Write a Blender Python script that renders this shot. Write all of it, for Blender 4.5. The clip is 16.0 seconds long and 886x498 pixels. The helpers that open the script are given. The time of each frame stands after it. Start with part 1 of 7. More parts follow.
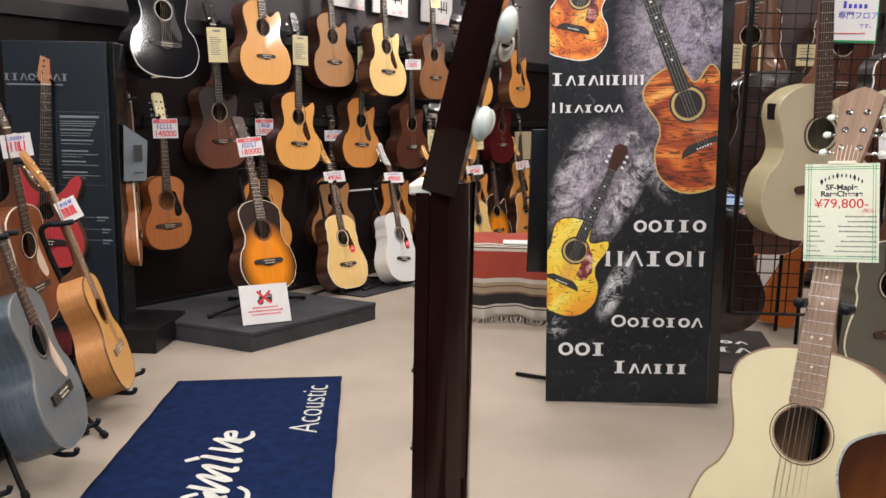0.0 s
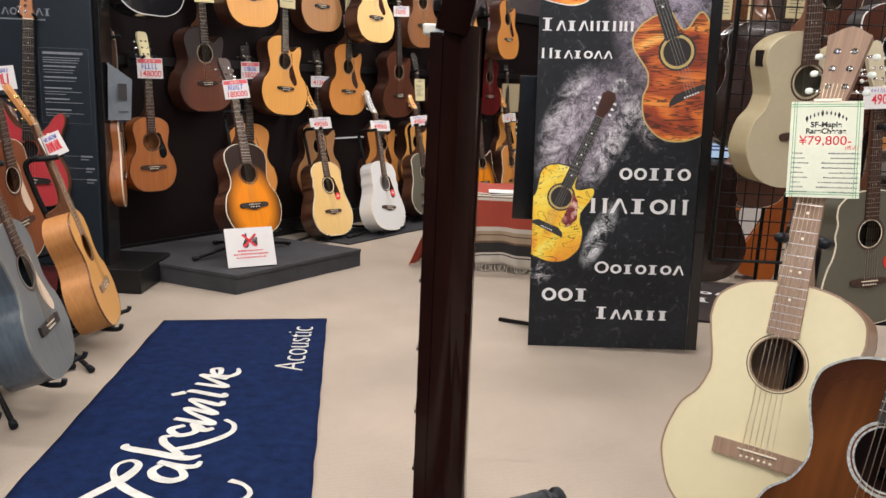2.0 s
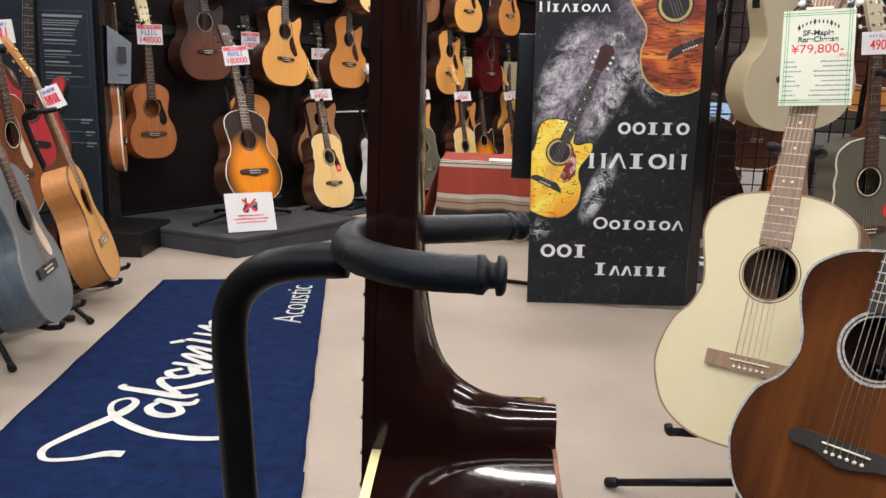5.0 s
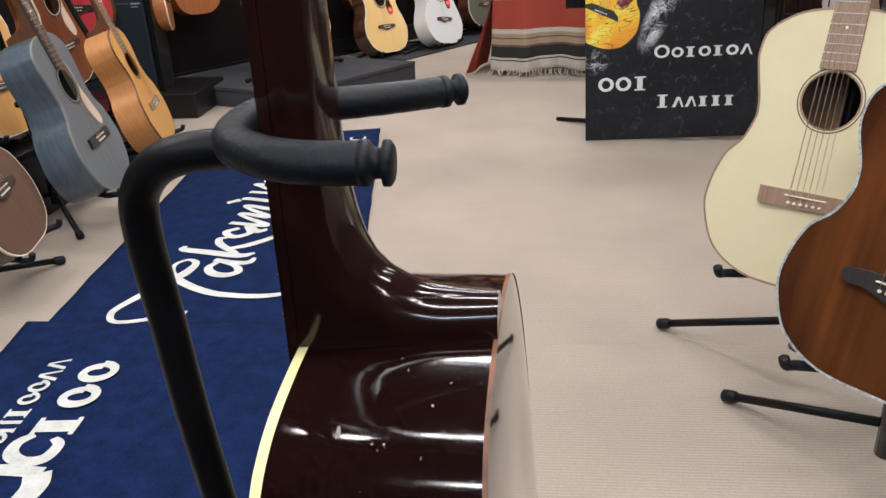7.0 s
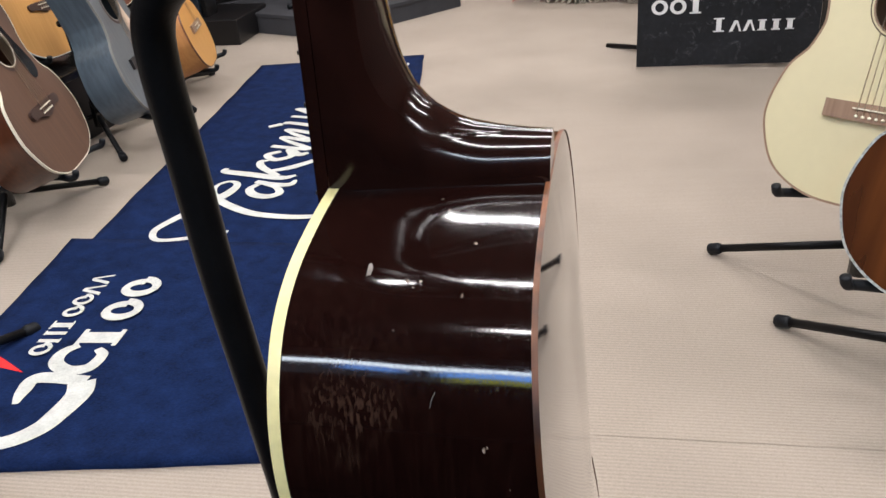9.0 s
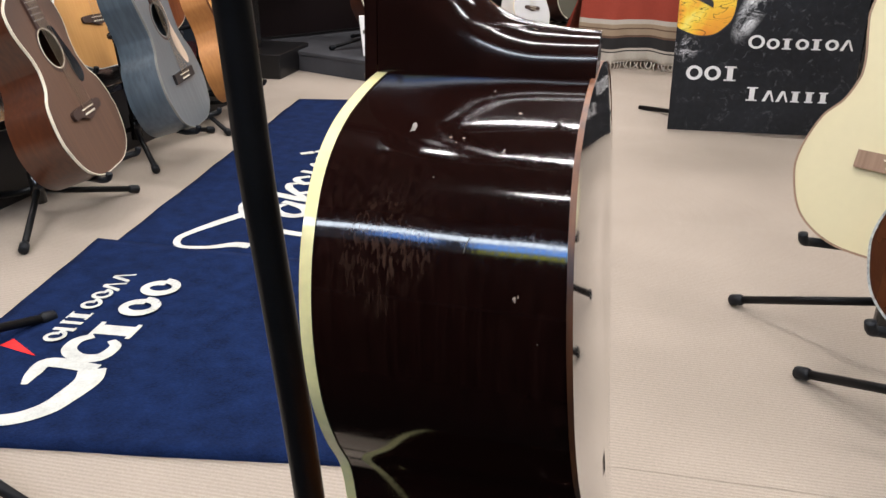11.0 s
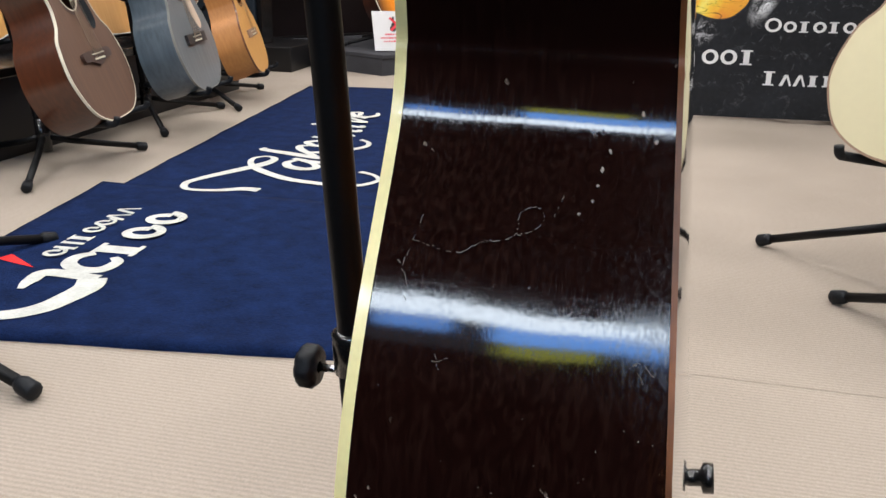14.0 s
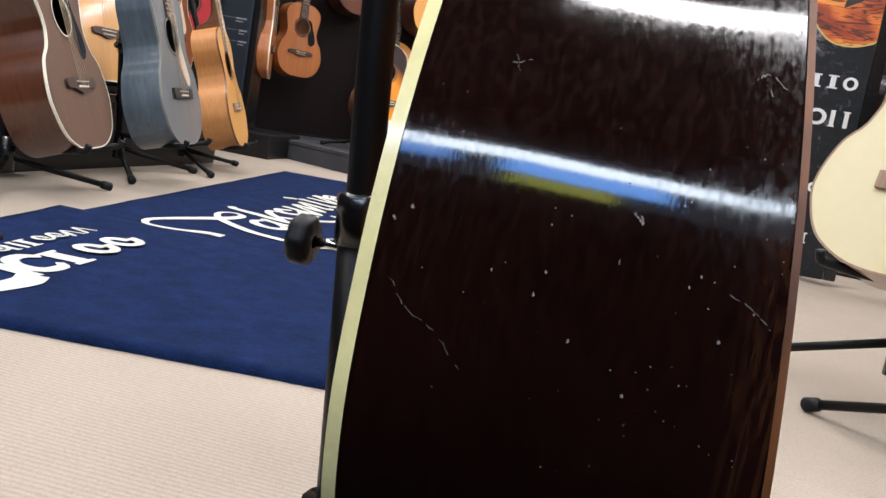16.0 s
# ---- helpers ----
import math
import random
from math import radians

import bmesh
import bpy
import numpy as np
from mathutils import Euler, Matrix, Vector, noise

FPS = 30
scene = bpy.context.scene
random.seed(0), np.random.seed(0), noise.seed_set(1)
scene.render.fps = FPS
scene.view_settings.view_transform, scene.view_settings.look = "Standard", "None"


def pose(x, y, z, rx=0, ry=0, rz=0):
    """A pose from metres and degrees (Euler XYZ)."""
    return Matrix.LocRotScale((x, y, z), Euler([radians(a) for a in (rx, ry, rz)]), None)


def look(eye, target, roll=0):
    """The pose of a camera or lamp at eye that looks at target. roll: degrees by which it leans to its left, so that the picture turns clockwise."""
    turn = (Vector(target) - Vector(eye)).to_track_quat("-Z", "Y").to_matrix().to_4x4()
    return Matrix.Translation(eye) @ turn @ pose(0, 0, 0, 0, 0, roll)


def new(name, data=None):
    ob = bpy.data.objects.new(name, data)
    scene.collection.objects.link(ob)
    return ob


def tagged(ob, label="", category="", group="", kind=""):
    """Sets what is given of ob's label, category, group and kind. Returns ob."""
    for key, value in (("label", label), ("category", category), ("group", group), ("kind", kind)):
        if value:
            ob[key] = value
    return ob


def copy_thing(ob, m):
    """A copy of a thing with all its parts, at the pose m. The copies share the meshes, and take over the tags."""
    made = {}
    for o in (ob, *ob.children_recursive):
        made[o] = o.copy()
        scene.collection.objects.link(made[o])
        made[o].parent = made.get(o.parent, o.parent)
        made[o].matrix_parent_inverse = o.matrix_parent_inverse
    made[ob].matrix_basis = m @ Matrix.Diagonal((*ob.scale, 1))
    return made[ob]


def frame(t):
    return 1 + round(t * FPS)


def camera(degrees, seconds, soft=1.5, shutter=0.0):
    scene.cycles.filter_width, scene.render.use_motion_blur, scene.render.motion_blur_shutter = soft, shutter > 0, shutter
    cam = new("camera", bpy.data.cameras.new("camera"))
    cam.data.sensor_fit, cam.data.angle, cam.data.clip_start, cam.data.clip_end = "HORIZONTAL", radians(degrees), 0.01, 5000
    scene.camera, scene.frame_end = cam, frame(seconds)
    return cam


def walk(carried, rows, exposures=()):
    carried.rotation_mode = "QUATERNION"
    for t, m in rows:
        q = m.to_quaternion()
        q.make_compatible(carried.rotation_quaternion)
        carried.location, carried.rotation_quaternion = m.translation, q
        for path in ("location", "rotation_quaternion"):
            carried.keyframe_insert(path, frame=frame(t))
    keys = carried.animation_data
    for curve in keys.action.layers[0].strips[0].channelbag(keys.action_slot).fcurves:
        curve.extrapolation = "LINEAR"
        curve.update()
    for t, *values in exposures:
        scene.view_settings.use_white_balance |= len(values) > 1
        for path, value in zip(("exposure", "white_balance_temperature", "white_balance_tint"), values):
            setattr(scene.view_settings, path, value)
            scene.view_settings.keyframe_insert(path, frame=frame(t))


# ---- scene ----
cam = camera(57.5, 16.0)
PATH = [
    (0, (0.103, 0.121, 1.206), (-0.04, 2.089, 0.884), 1.1),
    (0.5, (0.095, 0.11, 1.178), (-0.024, 2.074, 0.819), 1.4),
    (1, (0.094, 0.106, 1.167), (-0.004, 2.065, 0.775), 1.7),
    (1.5, (0.102, 0.097, 1.157), (0.001, 2.052, 0.747), 2.1),
    (2, (0.094, 0.089, 1.153), (-0.003, 2.041, 0.729), 2.4),
    (2.5, (0.092, 0.077, 1.142), (0.001, 2.031, 0.723), 2.4),
    (3, (0.1, 0.081, 1.123), (0.011, 2.037, 0.715), 2.8),
    (3.5, (0.09, 0.082, 1.107), (0.015, 2.037, 0.692), 2.8),
    (6, (0.162, 0.039, 0.935), (0.002, 1.975, 0.46), 1.8),
    (6.5, (0.177, 0.077, 0.953), (-0.021, 1.95, 0.279), 0.9),
    (7, (0.206, 0.119, 0.99), (-0.076, 1.928, 0.185), -2.8),
    (7.5, (0.205, 0.129, 0.964), (-0.155, 1.9, 0.108), -4.0),
    (8, (0.199, 0.144, 0.953), (-0.173, 1.867, 0.007), -4.0),
    (10.5, (0.2, 0.111, 0.867), (-0.228, 1.874, 0.023), -1.4),
    (11, (0.197, 0.098, 0.849), (-0.238, 1.884, 0.061), 0.9),
    (11.5, (0.191, 0.077, 0.798), (-0.259, 1.907, 0.127), 2.7),
    (12, (0.183, 0.063, 0.743), (-0.262, 1.921, 0.15), 3.6),
    (12.5, (0.185, 0.051, 0.709), (-0.253, 1.915, 0.132), 3.9),
    (13, (0.184, 0.042, 0.674), (-0.262, 1.894, 0.063), 3.2),
    (13.5, (0.184, 0.054, 0.63), (-0.273, 1.884, -0.035), 1.9),
    (14, (0.182, 0.064, 0.591), (-0.273, 1.887, -0.094), 1.7),
    (14.5, (0.179, 0.065, 0.536), (-0.251, 1.889, -0.162), 2.8),
    (15, (0.181, 0.061, 0.5), (-0.223, 1.902, -0.17), 4.7),
    (15.5, (0.178, 0.052, 0.461), (-0.224, 1.937, -0.074), 7.2),
    (16, (0.150, 0.073, 0.411), (-0.237, 2.007, 0.076), 10.4),
]
walk(cam, [(t, look(eye, target, roll)) for t, eye, target, roll in PATH],
     [(0, -0.14, 6450, 10), (3.5, -0.02, 6400, 10), (7, -0.13, 6060, 9), (12, 0.06, 6180, 9), (13, 0.04, 6080, 7), (14, 0.0, 6100, 7), (16, 0.22, 6050, 8)])

# ---- world and lights ----
world = bpy.data.worlds.new("room_air")
scene.world = world
world.use_nodes = True
world.node_tree.nodes["Background"].inputs[0].default_value = (0.75, 0.8, 0.9, 1)
world.node_tree.nodes["Background"].inputs[1].default_value = 0.02
scene.view_settings.exposure = -0.08
TUBE_WATTS = 34.0
CEILING = 2.75


# ---- small helpers ----
def link(nt, a, b):
    nt.links.new(a, b)


def material(name, base, rough=0.5, metal=0.0, vary=0.15, scale=8.0, bump=0.0, bump_scale=60.0, coat=0.0, stretch=(1, 1, 1), spec=0.5, fine=None):
    """A surface with colour that varies at two scales, and a fine relief."""
    m = bpy.data.materials.new(name)
    m.use_nodes = True
    nt = m.node_tree
    bsdf = nt.nodes["Principled BSDF"]
    bsdf.inputs["Roughness"].default_value = rough
    bsdf.inputs["Metallic"].default_value = metal
    bsdf.inputs["Coat Weight"].default_value = coat
    bsdf.inputs["Coat Roughness"].default_value = 0.06
    bsdf.inputs["Specular IOR Level"].default_value = spec
    tc = nt.nodes.new("ShaderNodeTexCoord")
    mp = nt.nodes.new("ShaderNodeMapping")
    mp.inputs["Scale"].default_value = stretch
    link(nt, tc.outputs["Object"], mp.inputs["Vector"])
    n1 = nt.nodes.new("ShaderNodeTexNoise")
    n1.inputs["Scale"].default_value = scale
    n1.inputs["Detail"].default_value = 5
    link(nt, mp.outputs[0], n1.inputs["Vector"])
    n2 = nt.nodes.new("ShaderNodeTexNoise")
    n2.inputs["Scale"].default_value = fine or scale * 9
    n2.inputs["Detail"].default_value = 3
    link(nt, mp.outputs[0], n2.inputs["Vector"])
    mix = nt.nodes.new("ShaderNodeMix")
    mix.data_type = "FLOAT"
    mix.inputs["Factor"].default_value = 0.4
    link(nt, n1.outputs["Fac"], mix.inputs["A"])
    link(nt, n2.outputs["Fac"], mix.inputs["B"])
    ramp = nt.nodes.new("ShaderNodeValToRGB")
    ramp.color_ramp.elements[0].position = 0.3
    ramp.color_ramp.elements[1].position = 0.7
    ramp.color_ramp.elements[0].color = (*[c * (1 - vary) for c in base], 1)
    ramp.color_ramp.elements[1].color = (*[min(1, c * (1 + vary)) for c in base], 1)
    link(nt, mix.outputs["Result"], ramp.inputs["Fac"])
    link(nt, ramp.outputs["Color"], bsdf.inputs["Base Color"])
    if bump:
        n3 = nt.nodes.new("ShaderNodeTexNoise")
        n3.inputs["Scale"].default_value = bump_scale
        n3.inputs["Detail"].default_value = 4
        link(nt, mp.outputs[0], n3.inputs["Vector"])
        bp = nt.nodes.new("ShaderNodeBump")
        bp.inputs["Strength"].default_value = bump
        bp.inputs["Distance"].default_value = 0.002
        link(nt, n3.outputs["Fac"], bp.inputs["Height"])
        link(nt, bp.outputs[0], bsdf.inputs["Normal"])
    return m


def wood(name, light, dark, rough=0.25, coat=0.6, grain=120.0, figure=9.0, burst=None, burst_at=(0.0, 0.2), burst_size=(0.19, 0.3)):
    """Lacquered timber with the grain along local z; burst: the colour towards the rim of a sunburst finish."""
    m = bpy.data.materials.new(name)
    m.use_nodes = True
    nt = m.node_tree
    bsdf = nt.nodes["Principled BSDF"]
    bsdf.inputs["Roughness"].default_value = rough
    bsdf.inputs["Coat Weight"].default_value = coat
    bsdf.inputs["Coat Roughness"].default_value = 0.08
    tc = nt.nodes.new("ShaderNodeTexCoord")
    mp = nt.nodes.new("ShaderNodeMapping")
    mp.inputs["Scale"].default_value = (1, 1, 0.03)
    link(nt, tc.outputs["Object"], mp.inputs["Vector"])
    n1 = nt.nodes.new("ShaderNodeTexNoise")
    n1.inputs["Scale"].default_value = grain
    n1.inputs["Detail"].default_value = 4
    link(nt, mp.outputs[0], n1.inputs["Vector"])
    mp2 = nt.nodes.new("ShaderNodeMapping")
    mp2.inputs["Scale"].default_value = (1, 1, 0.25)
    link(nt, tc.outputs["Object"], mp2.inputs["Vector"])
    n2 = nt.nodes.new("ShaderNodeTexNoise")
    n2.inputs["Scale"].default_value = figure
    n2.inputs["Detail"].default_value = 4
    link(nt, mp2.outputs[0], n2.inputs["Vector"])
    mix = nt.nodes.new("ShaderNodeMix")
    mix.data_type = "FLOAT"
    mix.inputs["Factor"].default_value = 0.5
    link(nt, n1.outputs["Fac"], mix.inputs["A"])
    link(nt, n2.outputs["Fac"], mix.inputs["B"])
    ramp = nt.nodes.new("ShaderNodeValToRGB")
    ramp.color_ramp.elements[0].position = 0.32
    ramp.color_ramp.elements[1].position = 0.66
    ramp.color_ramp.elements[0].color = (*dark, 1)
    ramp.color_ramp.elements[1].color = (*light, 1)
    link(nt, mix.outputs["Result"], ramp.inputs["Fac"])
    colour = ramp.outputs["Color"]
    if burst:
        mp3 = nt.nodes.new("ShaderNodeMapping")
        mp3.vector_type = "POINT"
        mp3.inputs["Location"].default_value = (-burst_at[0] / burst_size[0], 0, -burst_at[1] / burst_size[1])
        mp3.inputs["Scale"].default_value = (1 / burst_size[0], 0, 1 / burst_size[1])
        link(nt, tc.outputs["Object"], mp3.inputs["Vector"])
        ln = nt.nodes.new("ShaderNodeVectorMath")
        ln.operation = "LENGTH"
        link(nt, mp3.outputs[0], ln.inputs[0])
        r2 = nt.nodes.new("ShaderNodeValToRGB")
        r2.color_ramp.elements[0].position = 0.55
        r2.color_ramp.elements[1].position = 1.0
        r2.color_ramp.elements[0].color = (0, 0, 0, 1)
        r2.color_ramp.elements[1].color = (1, 1, 1, 1)
        link(nt, ln.outputs["Value"], r2.inputs["Fac"])
        mc = nt.nodes.new("ShaderNodeMix")
        mc.data_type = "RGBA"
        mc.inputs["B"].default_value = (*burst, 1)
        for s in mc.inputs:
            if s.name == "B" and s.type == "RGBA":
                s.default_value = (*burst, 1)
        a_in = [s for s in mc.inputs if s.name == "A" and s.type == "RGBA"][0]
        link(nt, r2.outputs["Color"], mc.inputs["Factor"])
        link(nt, colour, a_in)
        colour = [s for s in mc.outputs if s.type == "RGBA"][0]
    link(nt, colour, bsdf.inputs["Base Color"])
    bp = nt.nodes.new("ShaderNodeBump")
    bp.inputs["Strength"].default_value = 0.12
    bp.inputs["Distance"].default_value = 0.001
    link(nt, n1.outputs["Fac"], bp.inputs["Height"])
    link(nt, bp.outputs[0], bsdf.inputs["Normal"])
    return m


def mesh(name, verts, faces, mat, parent=None, smooth=False, label=""):
    """One mesh object, linked under parent."""
    me = bpy.data.meshes.new(name)
    me.from_pydata([tuple(v) for v in verts], [], faces)
    me.materials.append(mat)
    if smooth:
        me.polygons.foreach_set("use_smooth", [True] * len(me.polygons))
    me.update()
    ob = new(name, me)
    if parent is not None:
        ob.parent = parent
    if label:
        tagged(ob, label)
    return ob


def part(name, bm, mat, parent, label="", smooth=False):
    """Link a bmesh as one mesh object under a thing or a part."""
    bmesh.ops.recalc_face_normals(bm, faces=bm.faces)
    me = bpy.data.meshes.new(name)
    bm.to_mesh(me)
    bm.free()
    me.materials.append(mat)
    if smooth:
        me.polygons.foreach_set("use_smooth", [True] * len(me.polygons))
    ob = new(name, me)
    if parent is not None:
        ob.parent = parent
    if label:
        tagged(ob, label)
    return ob


def same_mesh(name, ob, parent, m=None):
    """Another object on ob's mesh."""
    o = new(name, ob.data)
    o.parent = parent
    if m is not None:
        o.matrix_basis = m
    return o


def thing(name, m, label, category, group="", kind=""):
    """An Empty at a thing's base."""
    e = new(name)
    e.empty_display_size = 0.05
    e.matrix_basis = m
    return tagged(e, label, category, group, kind)


def box_bm(size, at=(0, 0, 0), bevel=0.0, segs=2):
    bm = bmesh.new()
    bmesh.ops.create_cube(bm, size=1.0)
    bmesh.ops.scale(bm, vec=size, verts=bm.verts)
    if bevel:
        bmesh.ops.bevel(bm, geom=bm.edges[:], offset=bevel, segments=segs, affect="EDGES", profile=0.5)
    bmesh.ops.translate(bm, vec=at, verts=bm.verts)
    return bm


def catmull(pts, n=6, closed=False):
    """A smooth line through points."""
    p = [Vector(q) for q in pts]
    out = []
    count = len(p)
    for i in range(count if closed else count - 1):
        if closed:
            a, b, c, d = p[i - 1], p[i], p[(i + 1) % count], p[(i + 2) % count]
        else:
            b, c = p[i], p[i + 1]
            a = p[i - 1] if i else b + (b - c)
            d = p[i + 2] if i + 2 < count else c + (c - b)
        for k in range(n):
            t = k / n
            out.append(0.5 * (2 * b + (c - a) * t + (2 * a - 5 * b + 4 * c - d) * t * t + (3 * b - 3 * c + d - a) * t ** 3))
    if not closed:
        out.append(p[-1])
    return out


def tube_geo(line, r, sides=10, verts=None, faces=None, ends=True):
    """A round tube along a line; r: one radius or one for each point."""
    verts = [] if verts is None else verts
    faces = [] if faces is None else faces
    line = [Vector(q) for q in line]
    base = len(verts)
    up = Vector((0.31, 0.17, 0.93))
    for i, q in enumerate(line):
        way = (line[min(i + 1, len(line) - 1)] - line[max(i - 1, 0)]).normalized()
        a = up - way * up.dot(way)
        if a.length < 0.1:
            a = Vector((1, 0, 0)) - way * way.x
        a.normalize()
        up = a
        b = way.cross(a)
        rr = r[i] if isinstance(r, (list, tuple)) else r
        for k in range(sides):
            g = 2 * math.pi * k / sides
            verts.append(q + a * (rr * math.cos(g)) + b * (rr * math.sin(g)))
    for i in range(len(line) - 1):
        for k in range(sides):
            k2 = (k + 1) % sides
            faces.append((base + i * sides + k, base + i * sides + k2, base + (i + 1) * sides + k2, base + (i + 1) * sides + k))
    if ends:
        faces.append(tuple(base + k for k in reversed(range(sides))))
        faces.append(tuple(base + (len(line) - 1) * sides + k for k in range(sides)))
    return verts, faces


def tube(name, line, r, mat, parent, sides=10, label=""):
    v, f = tube_geo(line, r, sides)
    return mesh(name, v, f, mat, parent, True, label)


def flat(name, loops, mat, parent, y=0.0, thick=0.0, label=""):
    """A flat shape in local x, z; loops: the outline and any holes; its front looks to -y."""
    from mathutils.geometry import tessellate_polygon
    vs = [Vector((p[0], 0, p[1])) for lp in loops for p in lp]
    tris = tessellate_polygon([[Vector((p[0], p[1], 0)) for p in lp] for lp in loops])
    verts = [(v.x, y, v.z) for v in vs]
    faces = []
    for a, b, c in tris:
        cr = (vs[b].x - vs[a].x) * (vs[c].z - vs[a].z) - (vs[b].z - vs[a].z) * (vs[c].x - vs[a].x)
        faces.append((a, b, c) if cr > 0 else (a, c, b))
    if thick:
        k = len(verts)
        verts += [(v.x, y + thick, v.z) for v in vs]
        faces += [(c + k, b + k, a + k) for a, b, c in list(faces)]
        s = 0
        for lp in loops:
            m = len(lp)
            for i in range(m):
                j = (i + 1) % m
                faces.append((s + i, s + i + k, s + j + k, s + j))
            s += m
    return mesh(name, verts, faces, mat, parent, False, label)


def circle(cx, cz, r, n=28, rz=None):
    return [(cx + r * math.cos(2 * math.pi * k / n), cz + (rz or r) * math.sin(2 * math.pi * k / n)) for k in range(n)]


def rect(x0, z0, x1, z1):
    return [(x0, z0), (x1, z0), (x1, z1), (x0, z1)]


def words(body, size, mat, parent, x, z, y=-0.0012, name="lettering", align="LEFT", squeeze=1.0, depth=0.0003, turn=None, thin=0.0):
    """Letters in local x, z that look to -y."""
    cu = bpy.data.curves.new(name, "FONT")
    cu.body = body
    cu.size = size
    cu.align_x = align
    cu.extrude = depth
    cu.offset = thin
    tmp = bpy.data.objects.new(name, cu)
    scene.collection.objects.link(tmp)
    bpy.context.view_layer.update()
    me = bpy.data.meshes.new_from_object(tmp.evaluated_get(bpy.context.evaluated_depsgraph_get()))
    bpy.data.objects.remove(tmp)
    bpy.data.curves.remove(cu)
    me.materials.clear()
    me.materials.append(mat)
    ob = new(name, me)
    ob.parent = parent
    ob.matrix_basis = turn if turn is not None else Matrix.Translation((x, y, z)) @ Matrix.Rotation(radians(90), 4, "X") @ Matrix.Diagonal((squeeze, 1, 1, 1))
    return ob


def sign(form, w, h, bold):
    """One plain shape of a maker's mark: o a ring, v a wedge of two slants, n two posts, i one post; quads in x, z from (0, 0) to (w, h)."""
    if form == "o":
        ring = [(w / 2 + w / 2 * math.cos(a), h / 2 + h / 2 * math.sin(a), w / 2 + (w / 2 - bold) * math.cos(a), h / 2 + (h / 2 - bold * 0.75) * math.sin(a)) for a in [2 * math.pi * i / 20 for i in range(21)]]
        return [[(p[0], p[1]), (q[0], q[1]), (q[2], q[3]), (p[2], p[3])] for p, q in zip(ring, ring[1:])]
    if form == "v":
        return [[(0, 0), (bold, 0), (w / 2 + bold * 0.6, h), (w / 2 - bold * 0.4, h)], [(w - bold * 0.6, 0), (w, 0), (w / 2 + bold * 0.6, h), (w / 2, h)]]
    if form == "n":
        return [rect(w * 0.06, 0, w * 0.06 + bold, h), rect(w * 0.94 - bold, 0, w * 0.94, h), rect(0, 0, w * 0.12 + bold, bold * 0.3), rect(w * 0.88 - bold, h - bold * 0.3, w, h)]
    return [rect(w * 0.5 - bold * 0.75, 0, w * 0.5 + bold * 0.75, h), rect(w * 0.1, 0, w * 0.9, bold * 0.4), rect(w * 0.1, h - bold * 0.4, w * 0.9, h)]


def strokes(forms, w, h, bold, tall=1.0):
    """A row of plain shapes, one cluster for each sign of a mark, the first one taller."""
    step = w / (len(forms) + (tall - 1))
    out, x = [], 0.0
    for i, form in enumerate(forms):
        k = tall if i == 0 else 1.0
        wide = step * k * (0.90 if form != "i" else 0.78)
        out.append([[(x + p, q) for p, q in r] for r in sign(form, wide, h * k / tall, bold)])
        x += step * k
    return out


def bars(name, rects, mat, parent, y=-0.0012, depth=0.0006):
    """Many small flat bars as one mesh."""
    verts, faces = [], []
    for r in rects:
        b = len(verts)
        verts += [(x, y, z) for x, z in r] + [(x, y + depth, z) for x, z in r]
        k = len(r)
        faces.append(tuple(range(b, b + k)))
        for i in range(k):
            j = (i + 1) % k
            faces.append((b + i, b + k + i, b + k + j, b + j))
    return mesh(name, verts, faces, mat, parent)


# ---- materials ----
BLACK = material("black_powder_coat", (0.0045, 0.0045, 0.005), 0.42, vary=0.3, scale=40, bump=0.08, bump_scale=400, spec=0.2)
RUBBER = material("black_rubber", (0.0055, 0.0068, 0.0090), 0.5, spec=0.25, vary=0.3, scale=30, bump=0.35, bump_scale=180)
CHROME = material("chrome", (0.75, 0.75, 0.76), 0.16, 1.0, vary=0.1, scale=60)
GOLD = material("gold_plate", (0.75, 0.52, 0.2), 0.22, 1.0, vary=0.1, scale=60)
PEARL = material("pearl_button", (0.62, 0.66, 0.6), 0.25, vary=0.12, scale=60, coat=0.5)
IVORY = material("ivory_plastic", (0.8, 0.74, 0.58), 0.35, vary=0.08, scale=25)
WHITE = material("white_plastic", (0.8, 0.8, 0.78), 0.35, vary=0.05, scale=25)
BLACKPL = material("black_plastic", (0.006, 0.006, 0.0065), 0.25, vary=0.2, scale=30, coat=0.3)
ROSEWOOD = wood("rosewood", (0.075, 0.035, 0.022), (0.028, 0.014, 0.01), 0.5, 0.0, 200)
EBONY = wood("ebony", (0.028, 0.022, 0.02), (0.012, 0.01, 0.01), 0.45, 0.1, 200)
WALNUT = wood("walnut", (0.36, 0.235, 0.155), (0.22, 0.135, 0.085), 0.5, 0.1, 160)
HEADWALNUT = wood("dark_walnut", (0.27, 0.165, 0.10), (0.15, 0.085, 0.05), 0.45, 0.2, 150)
MAHOGANY = wood("mahogany", (0.20, 0.075, 0.032), (0.10, 0.034, 0.016), 0.3, 0.5, 120)
REDBROWN = wood("red_brown_mahogany", (0.25, 0.075, 0.026), (0.14, 0.038, 0.014), 0.3, 0.4, 120)
DARKBROWN = wood("dark_brown_side", (0.095, 0.028, 0.010), (0.042, 0.013, 0.006), 0.28, 0.4, 120)
DARKMAH = wood("dark_mahogany", (0.075, 0.028, 0.016), (0.03, 0.012, 0.009), 0.28, 0.6, 120)
NECKWOOD = wood("neck_mahogany", (0.17, 0.075, 0.036), (0.10, 0.04, 0.02), 0.35, 0.3, 120)
